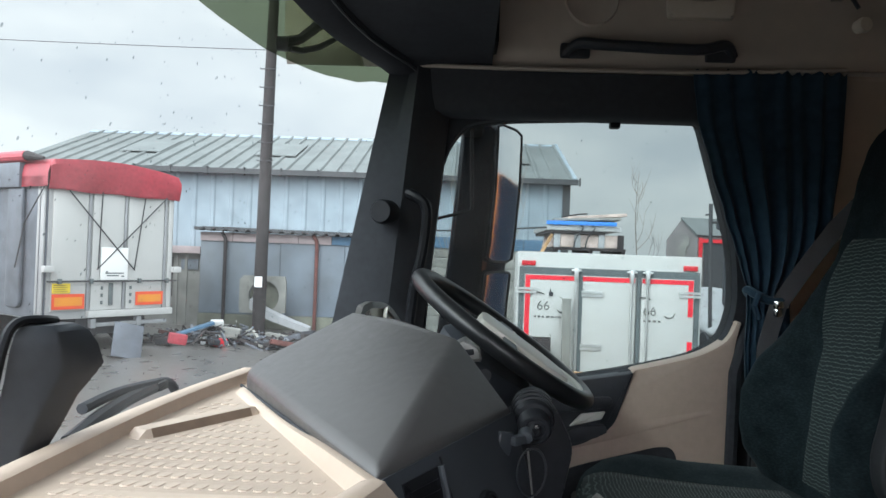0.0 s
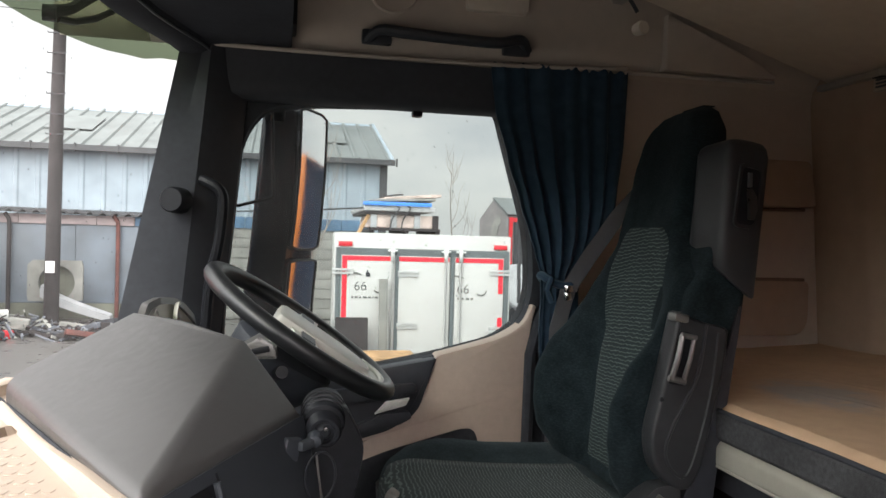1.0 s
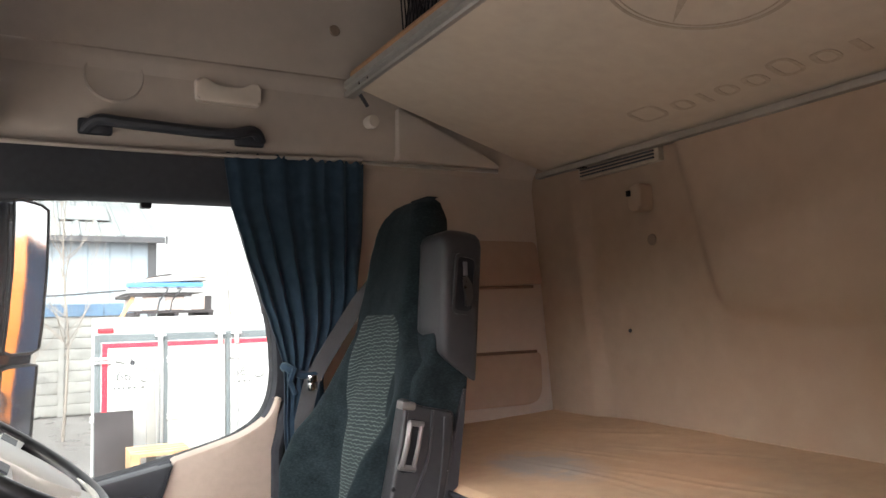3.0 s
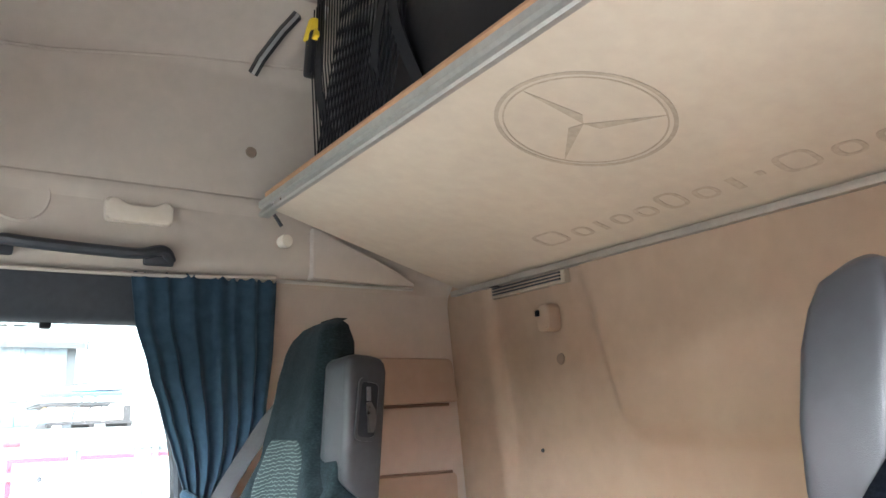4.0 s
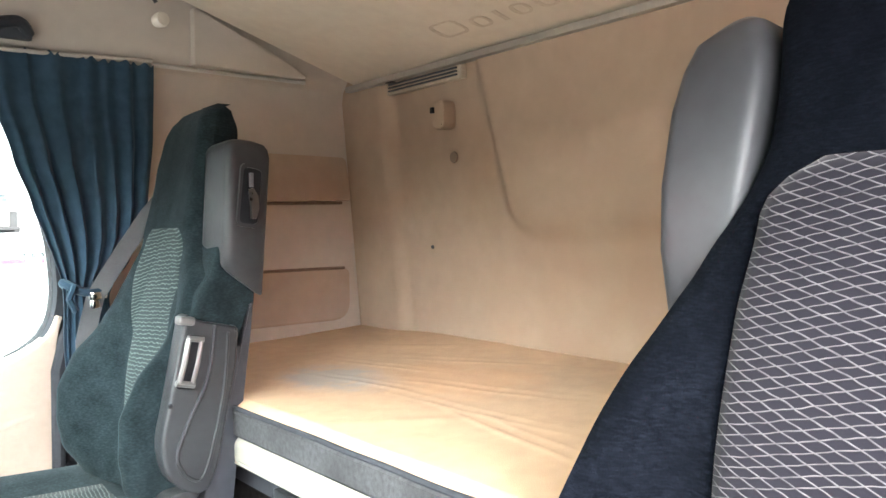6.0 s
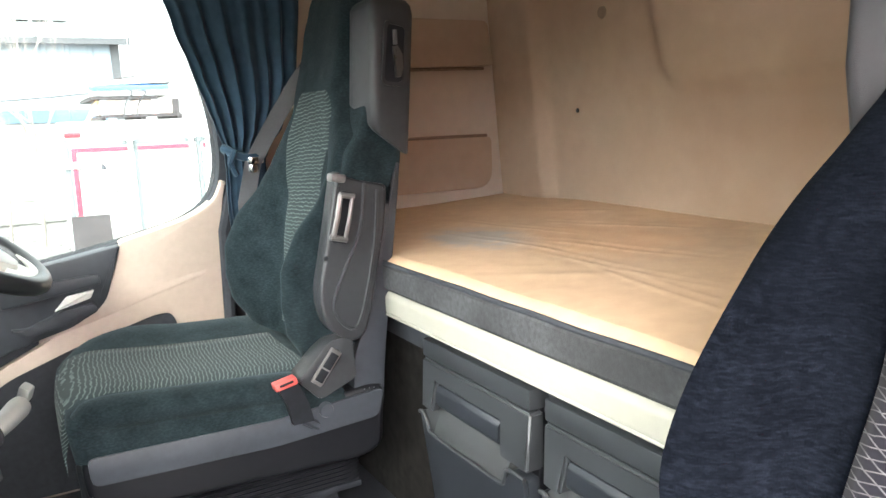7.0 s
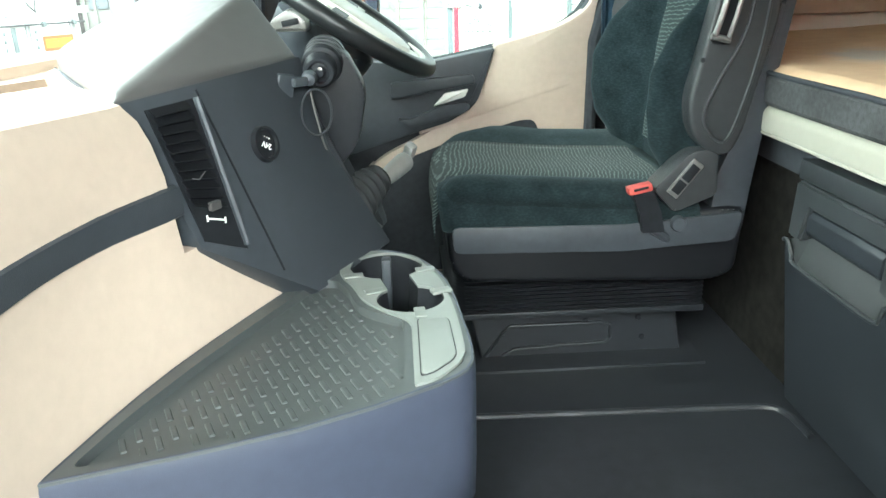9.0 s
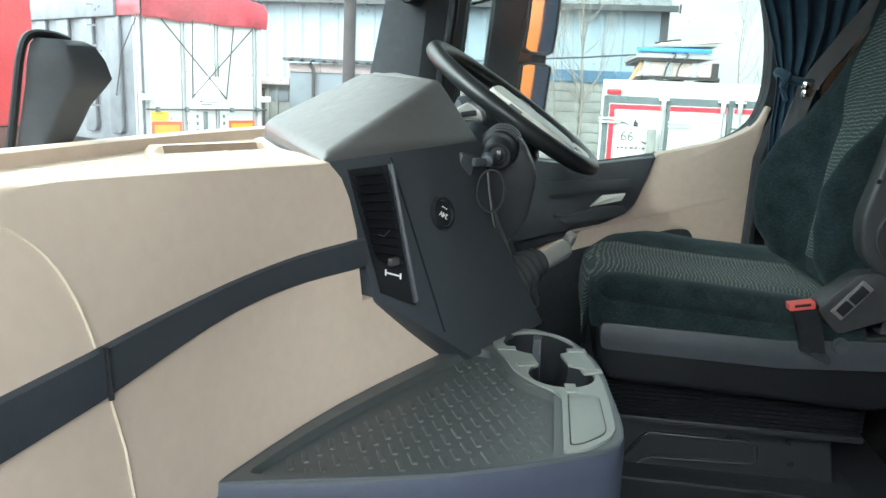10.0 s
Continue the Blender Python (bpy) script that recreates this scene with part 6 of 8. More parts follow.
prof = [(1.250, 1.551), (1.246, 1.556), (1.248, 1.566), (1.254, 1.569), (1.254, 1.574), (1.246, 1.578), (1.246, 1.594), (1.256, 1.601), (1.275, 1.601), (1.275, 1.551)]
prism(bm, prof, "y", UY0 - 0.085, UY1 + 0.085)
part("front_edge", bm, DULL_ALU, ub, "dull aluminium edge profile")
# orange brown round strip on top of the front edge
bm = B()
tube(bm, [(1.262, y, 1.606) for y in steps(UY0 - 0.05, UY1 + 0.05, 4)], 0.012, 8)
part("orange_strip", bm, ORANGE_EDGE, ub, "orange brown strip along the front edge")
bm = B()
box(bm, 1.892, 1.922, UY0 - 0.10, UY1 + 0.12, 1.372, 1.389, 0.003)
part("rear_strip", bm, mat("dull_strip", (0.34, 0.31, 0.27), 0.5, 0.25, vary=0.12), ub, "dull metal rear strip")
for yy in (0.785, 0.73):
    bm = B()
    spin(bm, [(0.0, 0.002), (0.004, 0.002), (0.005, 0.0)], (1.246, yy, 1.561), (-1, 0, 0), 10)
    part("rivet", bm, CHROME, ub)
bm = B()
tube(bm, [(1.27, 0.84, 1.548), (1.283, 0.842, 1.532), (1.293, 0.843, 1.518)], 0.005, 6)
part("stay", bm, CHAR, ub)
# printed mark: a ring with three blades, and a row of plain shapes for the words
def on_under(x, y):
    return Vector((x, y, under_z(x) - 0.0012))
LX, LY = 1.472, MID
bm = B()
n = 64
for r0, r1 in ((0.156, 0.164), (0.146, 0.149)):
    rows = [[on_under(LX + r * math.cos(a) * 0.93, LY + r * math.sin(a)) for a in steps(0, math.tau, n)] for r in (r0, r1)]
    va = [[bm.verts.new(q) for q in row] for row in rows]
    for i in range(n):
        bm.faces.new((va[0][i], va[0][i + 1], va[1][i + 1], va[1][i]))
for k in range(3):
    a = math.pi + k * math.tau / 3
    d, q = (math.cos(a), math.sin(a)), (-math.sin(a), math.cos(a))
    f = [on_under(LX + d[0] * r * 0.93 + q[0] * w, LY + d[1] * r + q[1] * w) for r, w in ((0.0, 0.0), (0.024, 0.021), (0.148, 0.0))]
    bm.faces.new([bm.verts.new(v) for v in f])
thicken(bm, (0, 0, -0.0006))
part("printed_mark", bm, PRINT, ub, "faded tan round emblem print")
FAINT = mat("faint_tan_print", (0.47, 0.40, 0.315), 0.9, vary=0.15, grain=80)
yy = 0.37
for w, h, hollow in ((0.085, 0.052, 1), (0.05, 0.036, 1), (0.032, 0.036, 0), (0.046, 0.036, 1), (0.05, 0.036, 1), (0.055, 0.052, 1), (0.05, 0.036, 1), (0.042, 0.036, 0), (0.032, 0.012, 0), (0.068, 0.052, 1), (0.05, 0.036, 1), (0.055, 0.036, 1), (0.048, 0.036, 1)):
    # each plain shape is a rounded ring or a bar
    w, h = w * 1.28, h * 1.3
    x1 = 1.825 if h > 0.02 else 1.80
    bm = B()
    if hollow:
        ring_o = round_poly([(x1, yy), (x1 - h, yy), (x1 - h, yy - w * 0.86), (x1, yy - w * 0.86)], 0.024, 4)
        ring_i = round_poly([(x1 - 0.006, yy - 0.013), (x1 - h + 0.006, yy - 0.013), (x1 - h + 0.006, yy - w * 0.86 + 0.010), (x1 - 0.006, yy - w * 0.86 + 0.010)], 0.018, 4)
        a, c = [bm.verts.new(on_under(*q)) for q in ring_o], [bm.verts.new(on_under(*q)) for q in ring_i]
        for k in range(len(a)):
            n = (k + 1) % len(a)
            bm.faces.new((a[k], a[n], c[n], c[k]))
    else:
        bm.faces.new([bm.verts.new(on_under(x, y)) for x, y in ((x1, yy - w * 0.2), (x1 - h, yy - w * 0.2), (x1 - h, yy - w * 0.55), (x1, yy - w * 0.55))])
    thicken(bm, (0, 0, -0.0006))
    part("printed_shape", bm, FAINT, ub)
    yy -= w + 0.011

# net and bags stowed on the upper bunk
bag = thing("stowed_bag", (1.45, 0.1, 1.60), "black mesh bag and straps on the upper bunk", "bag")
bm = B()
rings = []
for y in steps(-0.95, 0.60, 22):
    e = max(0.0, (abs(y + 0.175) - 0.66) / 0.115)
    h = 0.40 * math.sqrt(max(0.03, 1 - min(e, 0.99) ** 2)) + 0.04 * noise.noise((y * 5, 1, 0))
    rings.append([(1.30, y, 1.60), (1.285 + 0.02 * noise.noise((y * 7, 3, 0)), y, 1.60 + h * 0.5), (1.33, y, 1.60 + h * 0.9), (1.45, y, 1.60 + h), (1.65, y, 1.60 + h * 0.8), (1.72, y, 1.60)])
loft(bm, rings)
part("bag_body", bm, BELLOWS, bag, "", 60)
for y0, y1 in ((0.50, 0.58), (0.30, 0.20), (0.10, 0.22)):
    bm = B()
    ps = curve_pts([(1.30, y0, 1.60), (1.27, (y0 + y1) / 2, 1.78), (1.29, y1, 1.98), (1.30, y1 + 0.02, 2.10)], 5)
    rows = [[q + Vector((0, -0.018, 0)), q + Vector((0, 0.018, 0)), q + Vector((-0.003, 0.018, 0)), q + Vector((-0.003, -0.018, 0))] for q in ps]
    loft(bm, rows)
    part("strap", bm, BLACK, bag, "black webbing strap")
bm = B()
for i in range(20):
    t = i / 19
    tube(bm, [(1.268, 0.56 - 0.36 * t, 1.605), (1.275, 0.60 - 0.30 * t, 1.85), (1.29, 0.62 - 0.3 * t, 2.05)], 0.002, 4, False)
    tube(bm, [(1.268, 0.56 - 0.36 * t, 1.605 + 0.0), (1.278, 0.50 - 0.36 * t, 1.80), (1.29, 0.44 - 0.3 * t, 2.0)], 0.002, 4, False)
part("net", bm, BLACK, bag, "black restraint net")
bm = B()
obox(bm, (1.283, 0.615, 1.985), (0.03, 0.042, 0.065), (20, 10, 0), 0.010)
obox(bm, (1.280, 0.60, 1.955), (0.02, 0.050, 0.03), (-25, 10, 0), 0.006)
part("yellow_tag", bm, YELLOW, bag, "yellow strap end")
bm = B()
obox(bm, (1.285, 0.615, 1.92), (0.035, 0.05, 0.12), (10, 0, 0), 0.012)
part("strap_pad", bm, BLACK, bag)
rail_ = thing("roof_rail", (1.25, 0.85, 1.95), "dark metal slotted rail on the ceiling", "rail")
bm = B()
RP = [Vector((x, side_y(z, 1) - 0.022, z)) for x, z in ((1.212, 1.955), (1.225, 1.99), (1.245, 2.025), (1.262, 2.055), (1.285, 2.085))]
tube(bm, RP, 0.016, 4)
part("channel", bm, SEAT_GREY, rail_)
bm = B()
tube(bm, [q + Vector((-0.004, -0.012, -0.006)) for q in RP], 0.006, 4)
part("slotted_strip", bm, ALU, rail_)
bm = B()
tube(bm, [(1.33, 0.74, 2.02), (1.36, 0.70, 2.12)], 0.011, 10)
part("white_pole", bm, WHITE, rail_)

# rear wall and side wall fittings
for nm, y0, y1, z0, z1, x0, x1 in (("wall_pocket", 0.968, 1.0, 1.035, 1.18, 1.50, 1.92), ("wall_pocket", 0.968, 1.0, 0.672, 0.832, 1.48, 1.925)):
    s = thing(nm, ((x0 + x1) / 2, 0.99, z0), "beige moulded storage pocket in the side wall", "pocket", "side wall pockets")
    bm = B()
    low = z0 < 0.9
    prism(bm, round_poly([(x0, z0), (x1, z0 + (0.0 if low else 0.01)), (x1, z1), (x0, z1)], [0.01, 0.06 if low else 0.01, 0.02, 0.01], 5), "y", 0.974, 1.0, 0.006)
    if not low:
        for v in bm.verts:
            if v.co.y < 0.985:
                v.co.y -= 0.030 * (z1 - v.co.z) / (z1 - z0)
    part("front", bm, POCKET, s, "beige felt pocket front")
    bm = B()
    tube(bm, [(x0, 0.974, z0 - 0.004 if not low else z1 + 0.003), (x1 - 0.02, 0.974, z0 + 0.003 if not low else z1 + 0.003)], 0.005, 6)
    part("lip", bm, DARK_BROWN, s)
vent = thing("wall_vent", (1.93, 0.58, 1.345), "brown slotted air vent at the top of the rear wall", "vent")
bm = B()
box(bm, 1.915, 1.938, 0.42, 0.745, 1.338, 1.385, 0.004)
part("frame", bm, PRINT, vent)
for k in range(4):
    bm = B()
    box(bm, 1.909, 1.917, 0.435, 0.73, 1.346 + k * 0.009, 1.350 + k * 0.009)
    part("slat", bm, CHAR, vent)
bm = B()
box(bm, 1.900, 1.92, 0.70, 0.735, 1.37, 1.385, 0.003)
part("slider", bm, BLACK, vent)
hook = thing("coat_hook", (1.935, 0.50, 1.22), "beige coat hook on the rear wall", "hook")
bm = B()
prism(bm, round_poly([(0.475, 1.215), (0.525, 1.215), (0.530, 1.285), (0.475, 1.290)], 0.018, 4), "x", 1.900, 1.945, 0.008)
part("plate", bm, BEIGE_WALL, hook)
bm = B()
obox(bm, (1.897, 0.518, 1.265), (0.008, 0.012, 0.016), (0, 0, 0), 0.002)
part("slot", bm, BLACK, hook)
bm = B()
spin(bm, [(0.0, 0.004), (0.014, 0.004), (0.016, 0.0)], (rear_x(1.142) - 0.001, 0.496, 1.142), (-1, 0, 0), 20)
solo("wall_plug", bm, PLUG, "brown round plug in the rear wall", "plug")
bm = B()
spin(bm, [(0.0, 0.003), (0.005, 0.003), (0.006, 0.0)], (rear_x(0.90) - 0.001, 0.62, 0.90), (-1, 0, 0), 12)
solo("screw_head", bm, CHAR, "small dark screw in the rear wall", "screw")
# header fittings on the driver's side
hh = thing("overhead_grab_bar", (0.81, 0.92, 1.39), "long black grab handle above the door", "handle")
bm = B()
tube(bm, curve_pts([(0.612, 0.918, 1.408), (0.64, 0.895, 1.43), (0.70, 0.88, 1.425), (0.85, 0.88, 1.42), (0.94, 0.88, 1.42), (1.0, 0.895, 1.435), (1.025, 0.92, 1.415)], 5), 0.014, 10)
part("bar", bm, CHAR, hh)
for cx in (0.635, 0.995):
    bm = B()
    obox(bm, (cx, 0.918, 1.418), (0.075, 0.02, 0.038), (0, 0, 0), 0.008)
    part("foot", bm, CHAR, hh)
pk_ = thing("header_pocket", (0.94, 0.925, 1.50), "beige moulded clip pocket above the door", "pocket")
bm = B()
po = [(0.862, 1.505), (1.022, 1.505), (1.026, 1.560), (1.005, 1.566), (0.975, 1.548), (0.915, 1.548), (0.885, 1.566), (0.858, 1.562)]
prism(bm, round_poly(po, 0.012, 4), "y", 0.905, 0.935, 0.006)
part("front", bm, PALE, pk_)
sp = thing("speaker_grille", (0.68, 0.925, 1.49), "round beige speaker grille above the door", "speaker")
bm = B()
spin(bm, [(0.0, 0.004), (0.058, 0.004), (0.064, 0.008), (0.068, 0.0)], (0.675, 0.928, 1.550), (0, -1, 0), 32)
part("disc", bm, BEIGE_SOFT, sp)
bm = B()
spin(bm, [(0.0, 0.020), (0.016, 0.018), (0.019, 0.008), (0.016, -0.012), (0.0, -0.014)], (1.301, 0.845, 1.477), (0.2, -1, 0), 20)
solo("lamp_button", bm, PALE, "pale round push knob under the upper bunk", "knob")
bm = B()
spin(bm, [(0.0, 0.003), (0.014, 0.003), (0.016, 0.0)], (1.226, side_y(1.739, 1) - 0.001, 1.739), (0, -1, 0), 16)
solo("wall_plug", bm, PLUG, "brown round plug in the upper side wall", "plug")
bm = B()
prism(bm, round_poly([(1.412, 1.395), (1.76, 1.392), (1.66, 1.445), (1.412, 1.545)], [0.005, 0.03, 0.05, 0.01], 4), "y", 0.905, 0.95, 0.003)
setting("trim_panel", bm, BEIGE_SOFT, "pale triangular trim panel under the upper bunk", category="trim")
bm = B()
tube(bm, [(1.31, 0.94, 1.386), (1.75, 0.925, 1.386)], 0.006, 8)
setting("trim_rail", bm, ALU, "thin curtain rail along the side wall", category="rail")
bm = B()
tube(bm, [(x, side_y(z, 1) - 0.001, z) for x, z in ((0.50, 1.90), (0.714, 1.917), (0.90, 1.95), (1.034, 1.968), (1.22, 1.985), (1.40, 2.0))], 0.004, 6)
setting("lining_seam", bm, BEIGE_SOFT, "seam between roof lining and side wall", 60, "trim")
bm = B()
rows = []
for x in steps(0.42, 1.262, 10):
    y = side_y(1.60, 1)
    rows.append([(x, y + 0.01, 1.612), (x, y - 0.003, 1.611), (x, y - 0.007, 1.604), (x, y - 0.006, 1.585), (x, y + 0.01, 1.54)])
loft(bm, rows)
setting("header_ledge", bm, BEIGE_SOFT, "rounded upper ledge of the beige header", 60, "trim")
# ---- curtain ----
cur = thing("curtain", (1.13, 0.94, 0.5), "blue-black side curtain tied back beside the seat", "curtain")
bm = B()
g = []
zs = steps(1.380, 0.50, 60)
for z in zs:
    xl = lerp_at([(0.50, 1.09), (0.70, 1.082), (0.78, 1.085), (0.84, 1.083), (0.90, 1.066), (0.94, 1.052), (1.022, 1.024), (1.134, 0.987), (1.267, 0.948), (1.372, 0.935)], z)
    xr = lerp_at([(0.50, 1.20), (0.72, 1.19), (0.80, 1.185), (0.84, 1.20), (0.88, 1.235), (0.95, 1.268), (1.02, 1.285), (1.2, 1.303), (1.372, 1.309)], z)
    row = []
    for u in steps(0, 1, 120):
        amp = 0.0035 + 0.0075 * max(0, 1 - abs(z - 0.92) / 0.35)
        s = u + 0.02 * noise.noise((u * 3, z * 1.4, 5.0))
        fold = amp * math.sin(s * 44 + 1.6 * math.sin(s * 7)) + 0.006 * noise.noise((s * 9, z * 0.8, 2.0)) + 0.004 * noise.noise((s * 20, z * 2.5, 7.0))
        frill = (0.004 * math.sin(u * 95) + 0.006 * noise.noise((u * 16, 0, 3))) * max(0.0, (z - 1.355) / 0.025)
        row.append(bm.verts.new((xl + (xr - xl) * u + 0.003 * math.sin(u * 40), 0.930 - 0.01 * u + fold, z + frill)))
    g.append(row)
for a, c in zip(g, g[1:]):
    for i in range(120):
        bm.faces.new((a[i], a[i + 1], c[i + 1], c[i]))
thicken(bm, (0, 0.004, 0))
part("drape", bm, CURTAIN, cur, "", 80)
bm = B()
tube(bm, [(1.135 + 0.05 * math.cos(a), 0.93 + 0.038 * math.sin(a), 0.825 + 0.012 * math.cos(a * 2)) for a in steps(0, math.tau, 20)], 0.011, 8, False)
tube(bm, [(1.10, 0.89, 0.83), (1.085, 0.88, 0.80), (1.10, 0.885, 0.77)], 0.008, 6)
part("tie", bm, CURTAIN, cur, "knotted tie band")

# ---- outside ----
ASPHALT = mat("wet_asphalt", (0.105, 0.10, 0.096), 0.30, vary=0.4, grain=3, bump=0.3, fine=60)
STEEL_ROOF = mat("galvanised_roof", (0.135, 0.148, 0.148), 0.75, vary=0.22, grain=1.5, bump=0.1, spec=0.15)
STEEL_WALL = mat("blue_grey_cladding", (0.225, 0.27, 0.305), 0.7, vary=0.15, grain=2, bump=0.1, spec=0.2)
SHED_BLUE = mat("weathered_blue_wall", (0.085, 0.125, 0.175), 0.8, vary=0.35, grain=1.2, stain=(0.13, 0.13, 0.125))
SHED_PINK = mat("faded_pink_fascia", (0.30, 0.245, 0.245), 0.8, vary=0.15, grain=5)
WALL_PLANK = mat("weathered_plank_wall", (0.20, 0.20, 0.185), 0.85, vary=0.3, grain=3)
DARK_TRIM = mat("dark_gutter", (0.03, 0.032, 0.036), 0.6)
RUST = mat("rusty_steel", (0.10, 0.030, 0.024), 0.8, vary=0.4)
CONCRETE = mat("mossy_concrete", (0.12, 0.125, 0.10), 0.9, vary=0.35, grain=4)
TIMBER = mat("dark_timber", (0.024, 0.020, 0.021), 0.9, vary=0.3)
PALLET = mat("raw_timber", (0.40, 0.24, 0.12), 0.85, vary=0.3)
TARP = mat("red_tarpaulin", (0.31, 0.03, 0.045), 0.5, vary=0.25, grain=14, bump=0.4, fine=40)
DIRTY_WHITE = mat("dirty_white_panel", (0.34, 0.345, 0.345), 0.5, vary=0.10, grain=3, spec=0.3)
CLEAN_WHITE = mat("clean_white_panel", (0.47, 0.47, 0.455), 0.45, vary=0.04, grain=3, spec=0.3)
SIDE_GREY = mat("trailer_side_grey", (0.105, 0.115, 0.135), 0.5, 0.2, vary=0.2)
GREEN_GREY = mat("door_frame_grey", (0.09, 0.11, 0.115), 0.5, vary=0.15)
RED_TAPE = mat("red_reflective_tape", (0.72, 0.02, 0.04), 0.4)
ORANGE = mat("orange_marker", (0.72, 0.075, 0.02), 0.4)
AMBER = mat("amber_stripe", (0.72, 0.26, 0.02), 0.4)
FADED_PRINT = mat("faded_grey_print", (0.085, 0.09, 0.085), 0.6, vary=0.3, grain=30)
FADED_BLUE = mat("faded_blue_paint", (0.06, 0.13, 0.21), 0.7, vary=0.3, grain=10)
GREY_FRAME = mat("grey_frame", (0.30, 0.31, 0.32), 0.5, 0.2)
BLUE = mat("blue_plastic", (0.03, 0.20, 0.62), 0.45)
PINKISH = mat("faded_load", (0.50, 0.40, 0.36), 0.8, vary=0.3)
RED_PAINT = mat("red_vehicle_paint", (0.55, 0.02, 0.03), 0.3)
BARK = mat("bare_bark", (0.20, 0.175, 0.15), 0.9, vary=0.3)

bm = B()
sheet(bm, lambda x, y: (x, y, GROUND + 0.015 * noise.noise((x * 0.5, y * 0.5, 0)) if abs(x) < 60 and abs(y) < 60 else GROUND), [-900, -60] + steps(-30, 30, 60) + [60, 900], [-900, -60] + steps(-20, 40, 60) + [60, 900])
setting("ground", bm, ASPHALT, "wet dark asphalt yard", category="ground")

# barn with ribbed metal roof and cladding
def ribbed(bm, a, b, c, pitch, rib, n):
    """A sheet from corner a along b, up c, with raised ribs."""
    a, b, c = Vector(a), Vector(b), Vector(c)
    L = b.length
    u = b / L
    nn = Vector(n).normalized()
    m = max(1, int(L / pitch))
    prof = []
    for i in range(m):
        s = i * L / m
        w = L / m
        prof += [(s, 0), (s + w * 0.70, 0), (s + w * 0.78, rib), (s + w * 0.92, rib)]
    prof.append((L, 0))
    rows = [[bm.verts.new(a + u * s + nn * h + c * k) for s, h in prof] for k in (0, 1)]
    for i in range(len(prof) - 1):
        bm.faces.new((rows[0][i], rows[0][i + 1], rows[1][i + 1], rows[1][i]))
    return bm


BY, BX1, BX0 = 19.5, 3.15, -12.0
EZ, RZ = 3.05, 4.55
barn = thing("barn", (-5, 22, GROUND), "long grey metal barn with a ribbed pitched roof", "barn")
bm = B()
ribbed(bm, (BX0, BY, GROUND), (BX1 - BX0, 0, 0), (0, 0, EZ - GROUND), 0.5, 0.03, (0, -1, 0))
part("front_wall", bm, STEEL_WALL, barn, "pale blue-grey ribbed cladding", 20)
bm = B()
prism(bm, [(BY + 0.06, GROUND), (BY + 0.06, EZ), (BY + 4.5, RZ), (BY + 9, EZ), (BY + 9, GROUND)], "x", BX0, BX1 - 0.02)
part("body", bm, STEEL_WALL, barn)
bm = B()
ribbed(bm, (BX0 - 0.2, BY - 0.3, EZ - 0.05), (BX1 - BX0 + 0.35, 0, 0), (0, 4.8, RZ - EZ + 0.14), 0.45, 0.05, (0, -0.3, 1))
ribbed(bm, (BX0 - 0.2, BY + 9.3, EZ - 0.05), (BX1 - BX0 + 0.35, 0, 0), (0, -4.8, RZ - EZ + 0.14), 0.55, 0.05, (0, 0.3, 1))
part("roof", bm, STEEL_ROOF, barn, "galvanised ribbed roof", 20)
bm = B()
box(bm, BX0 - 0.2, BX1 + 0.22, BY - 0.42, BY - 0.28, EZ - 0.16, EZ - 0.02)
part("gutter", bm, DARK_TRIM, barn, "dark gutter")
bm = B()
prism(bm, [(BY + 4.25, RZ + 0.02), (BY + 4.5, RZ + 0.13), (BY + 4.75, RZ + 0.02), (BY + 4.5, RZ + 0.06)], "x", BX0 - 0.22, BX1 + 0.17)
part("ridge_cap", bm, STEEL_WALL, barn, "grey folded ridge cap")
bm = B()
loft(bm, [[(BX1 + a, BY - 0.32, EZ - 0.05 + h), (BX1 + a, BY + 4.5, RZ + 0.09 + h), (BX1 + a, BY + 9.32, EZ - 0.05 + h), (BX1 + a, BY + 9.32, EZ - 0.17 + h), (BX1 + a, BY + 4.5, RZ - 0.03 + h), (BX1 + a, BY - 0.32, EZ - 0.17 + h)] for a, h in ((0.10, 0.07), (0.20, 0.07))])
part("verge_flashing", bm, STEEL_WALL, barn, "grey flashing along the verge")
bm = B()
for i in range(16):
    box(bm, BX0 + 0.4 + i, BX0 + 0.43 + i, BY - 0.44, BY - 0.30, EZ - 0.19, EZ + 0.02)
part("gutter_bracket", bm, DARK_TRIM, barn)
bm = B()
box(bm, BX1 - 0.14, BX1 + 0.06, BY - 0.08, BY + 0.06, GROUND, EZ - 0.05)
part("corner_post", bm, DARK_TRIM, barn)
bm = B()
for k in (-5.8, -9.8, 1.0):
    loft(bm, [[(k + s, BY - 0.3 + 4.8 * t, EZ - 0.05 + (RZ - EZ + 0.14) * t + h) for s, t in ((0, 0.35), (1.2, 0.35), (1.2, 0.7), (0, 0.7))] for h in (0.055, 0.075)])
part("roof_light", bm, STEEL_ROOF, barn, "weathered roof light panels")

# low lean-to shed with a wavy roof edge and a blue end
shed = thing("lean_to_shed", (-3, 17.5, GROUND), "low weathered blue shed with a corrugated roof edge", "shed")
SX0, SX1, SX2, SY = -6.0, -1.9, 2.6, 17.2
bm = B()
box(bm, SX0, SX1, SY, SY + 2.1, GROUND, 1.26)
part("body", bm, SHED_BLUE, shed, "stained blue-grey boards")
x = SX0 + 0.02
for i, w in enumerate((0.62, 0.78, 0.55, 0.9, 0.66, 0.58)):
    bm = B()
    box(bm, x, x + w - 0.02, SY - 0.02 - 0.008 * (i % 2), SY - 0.001, GROUND + 0.35, 1.03 - 0.01 * (i % 3), 0.004)
    part("wall_sheet", bm, SHED_BLUE, shed)
    x += w
bm = B()
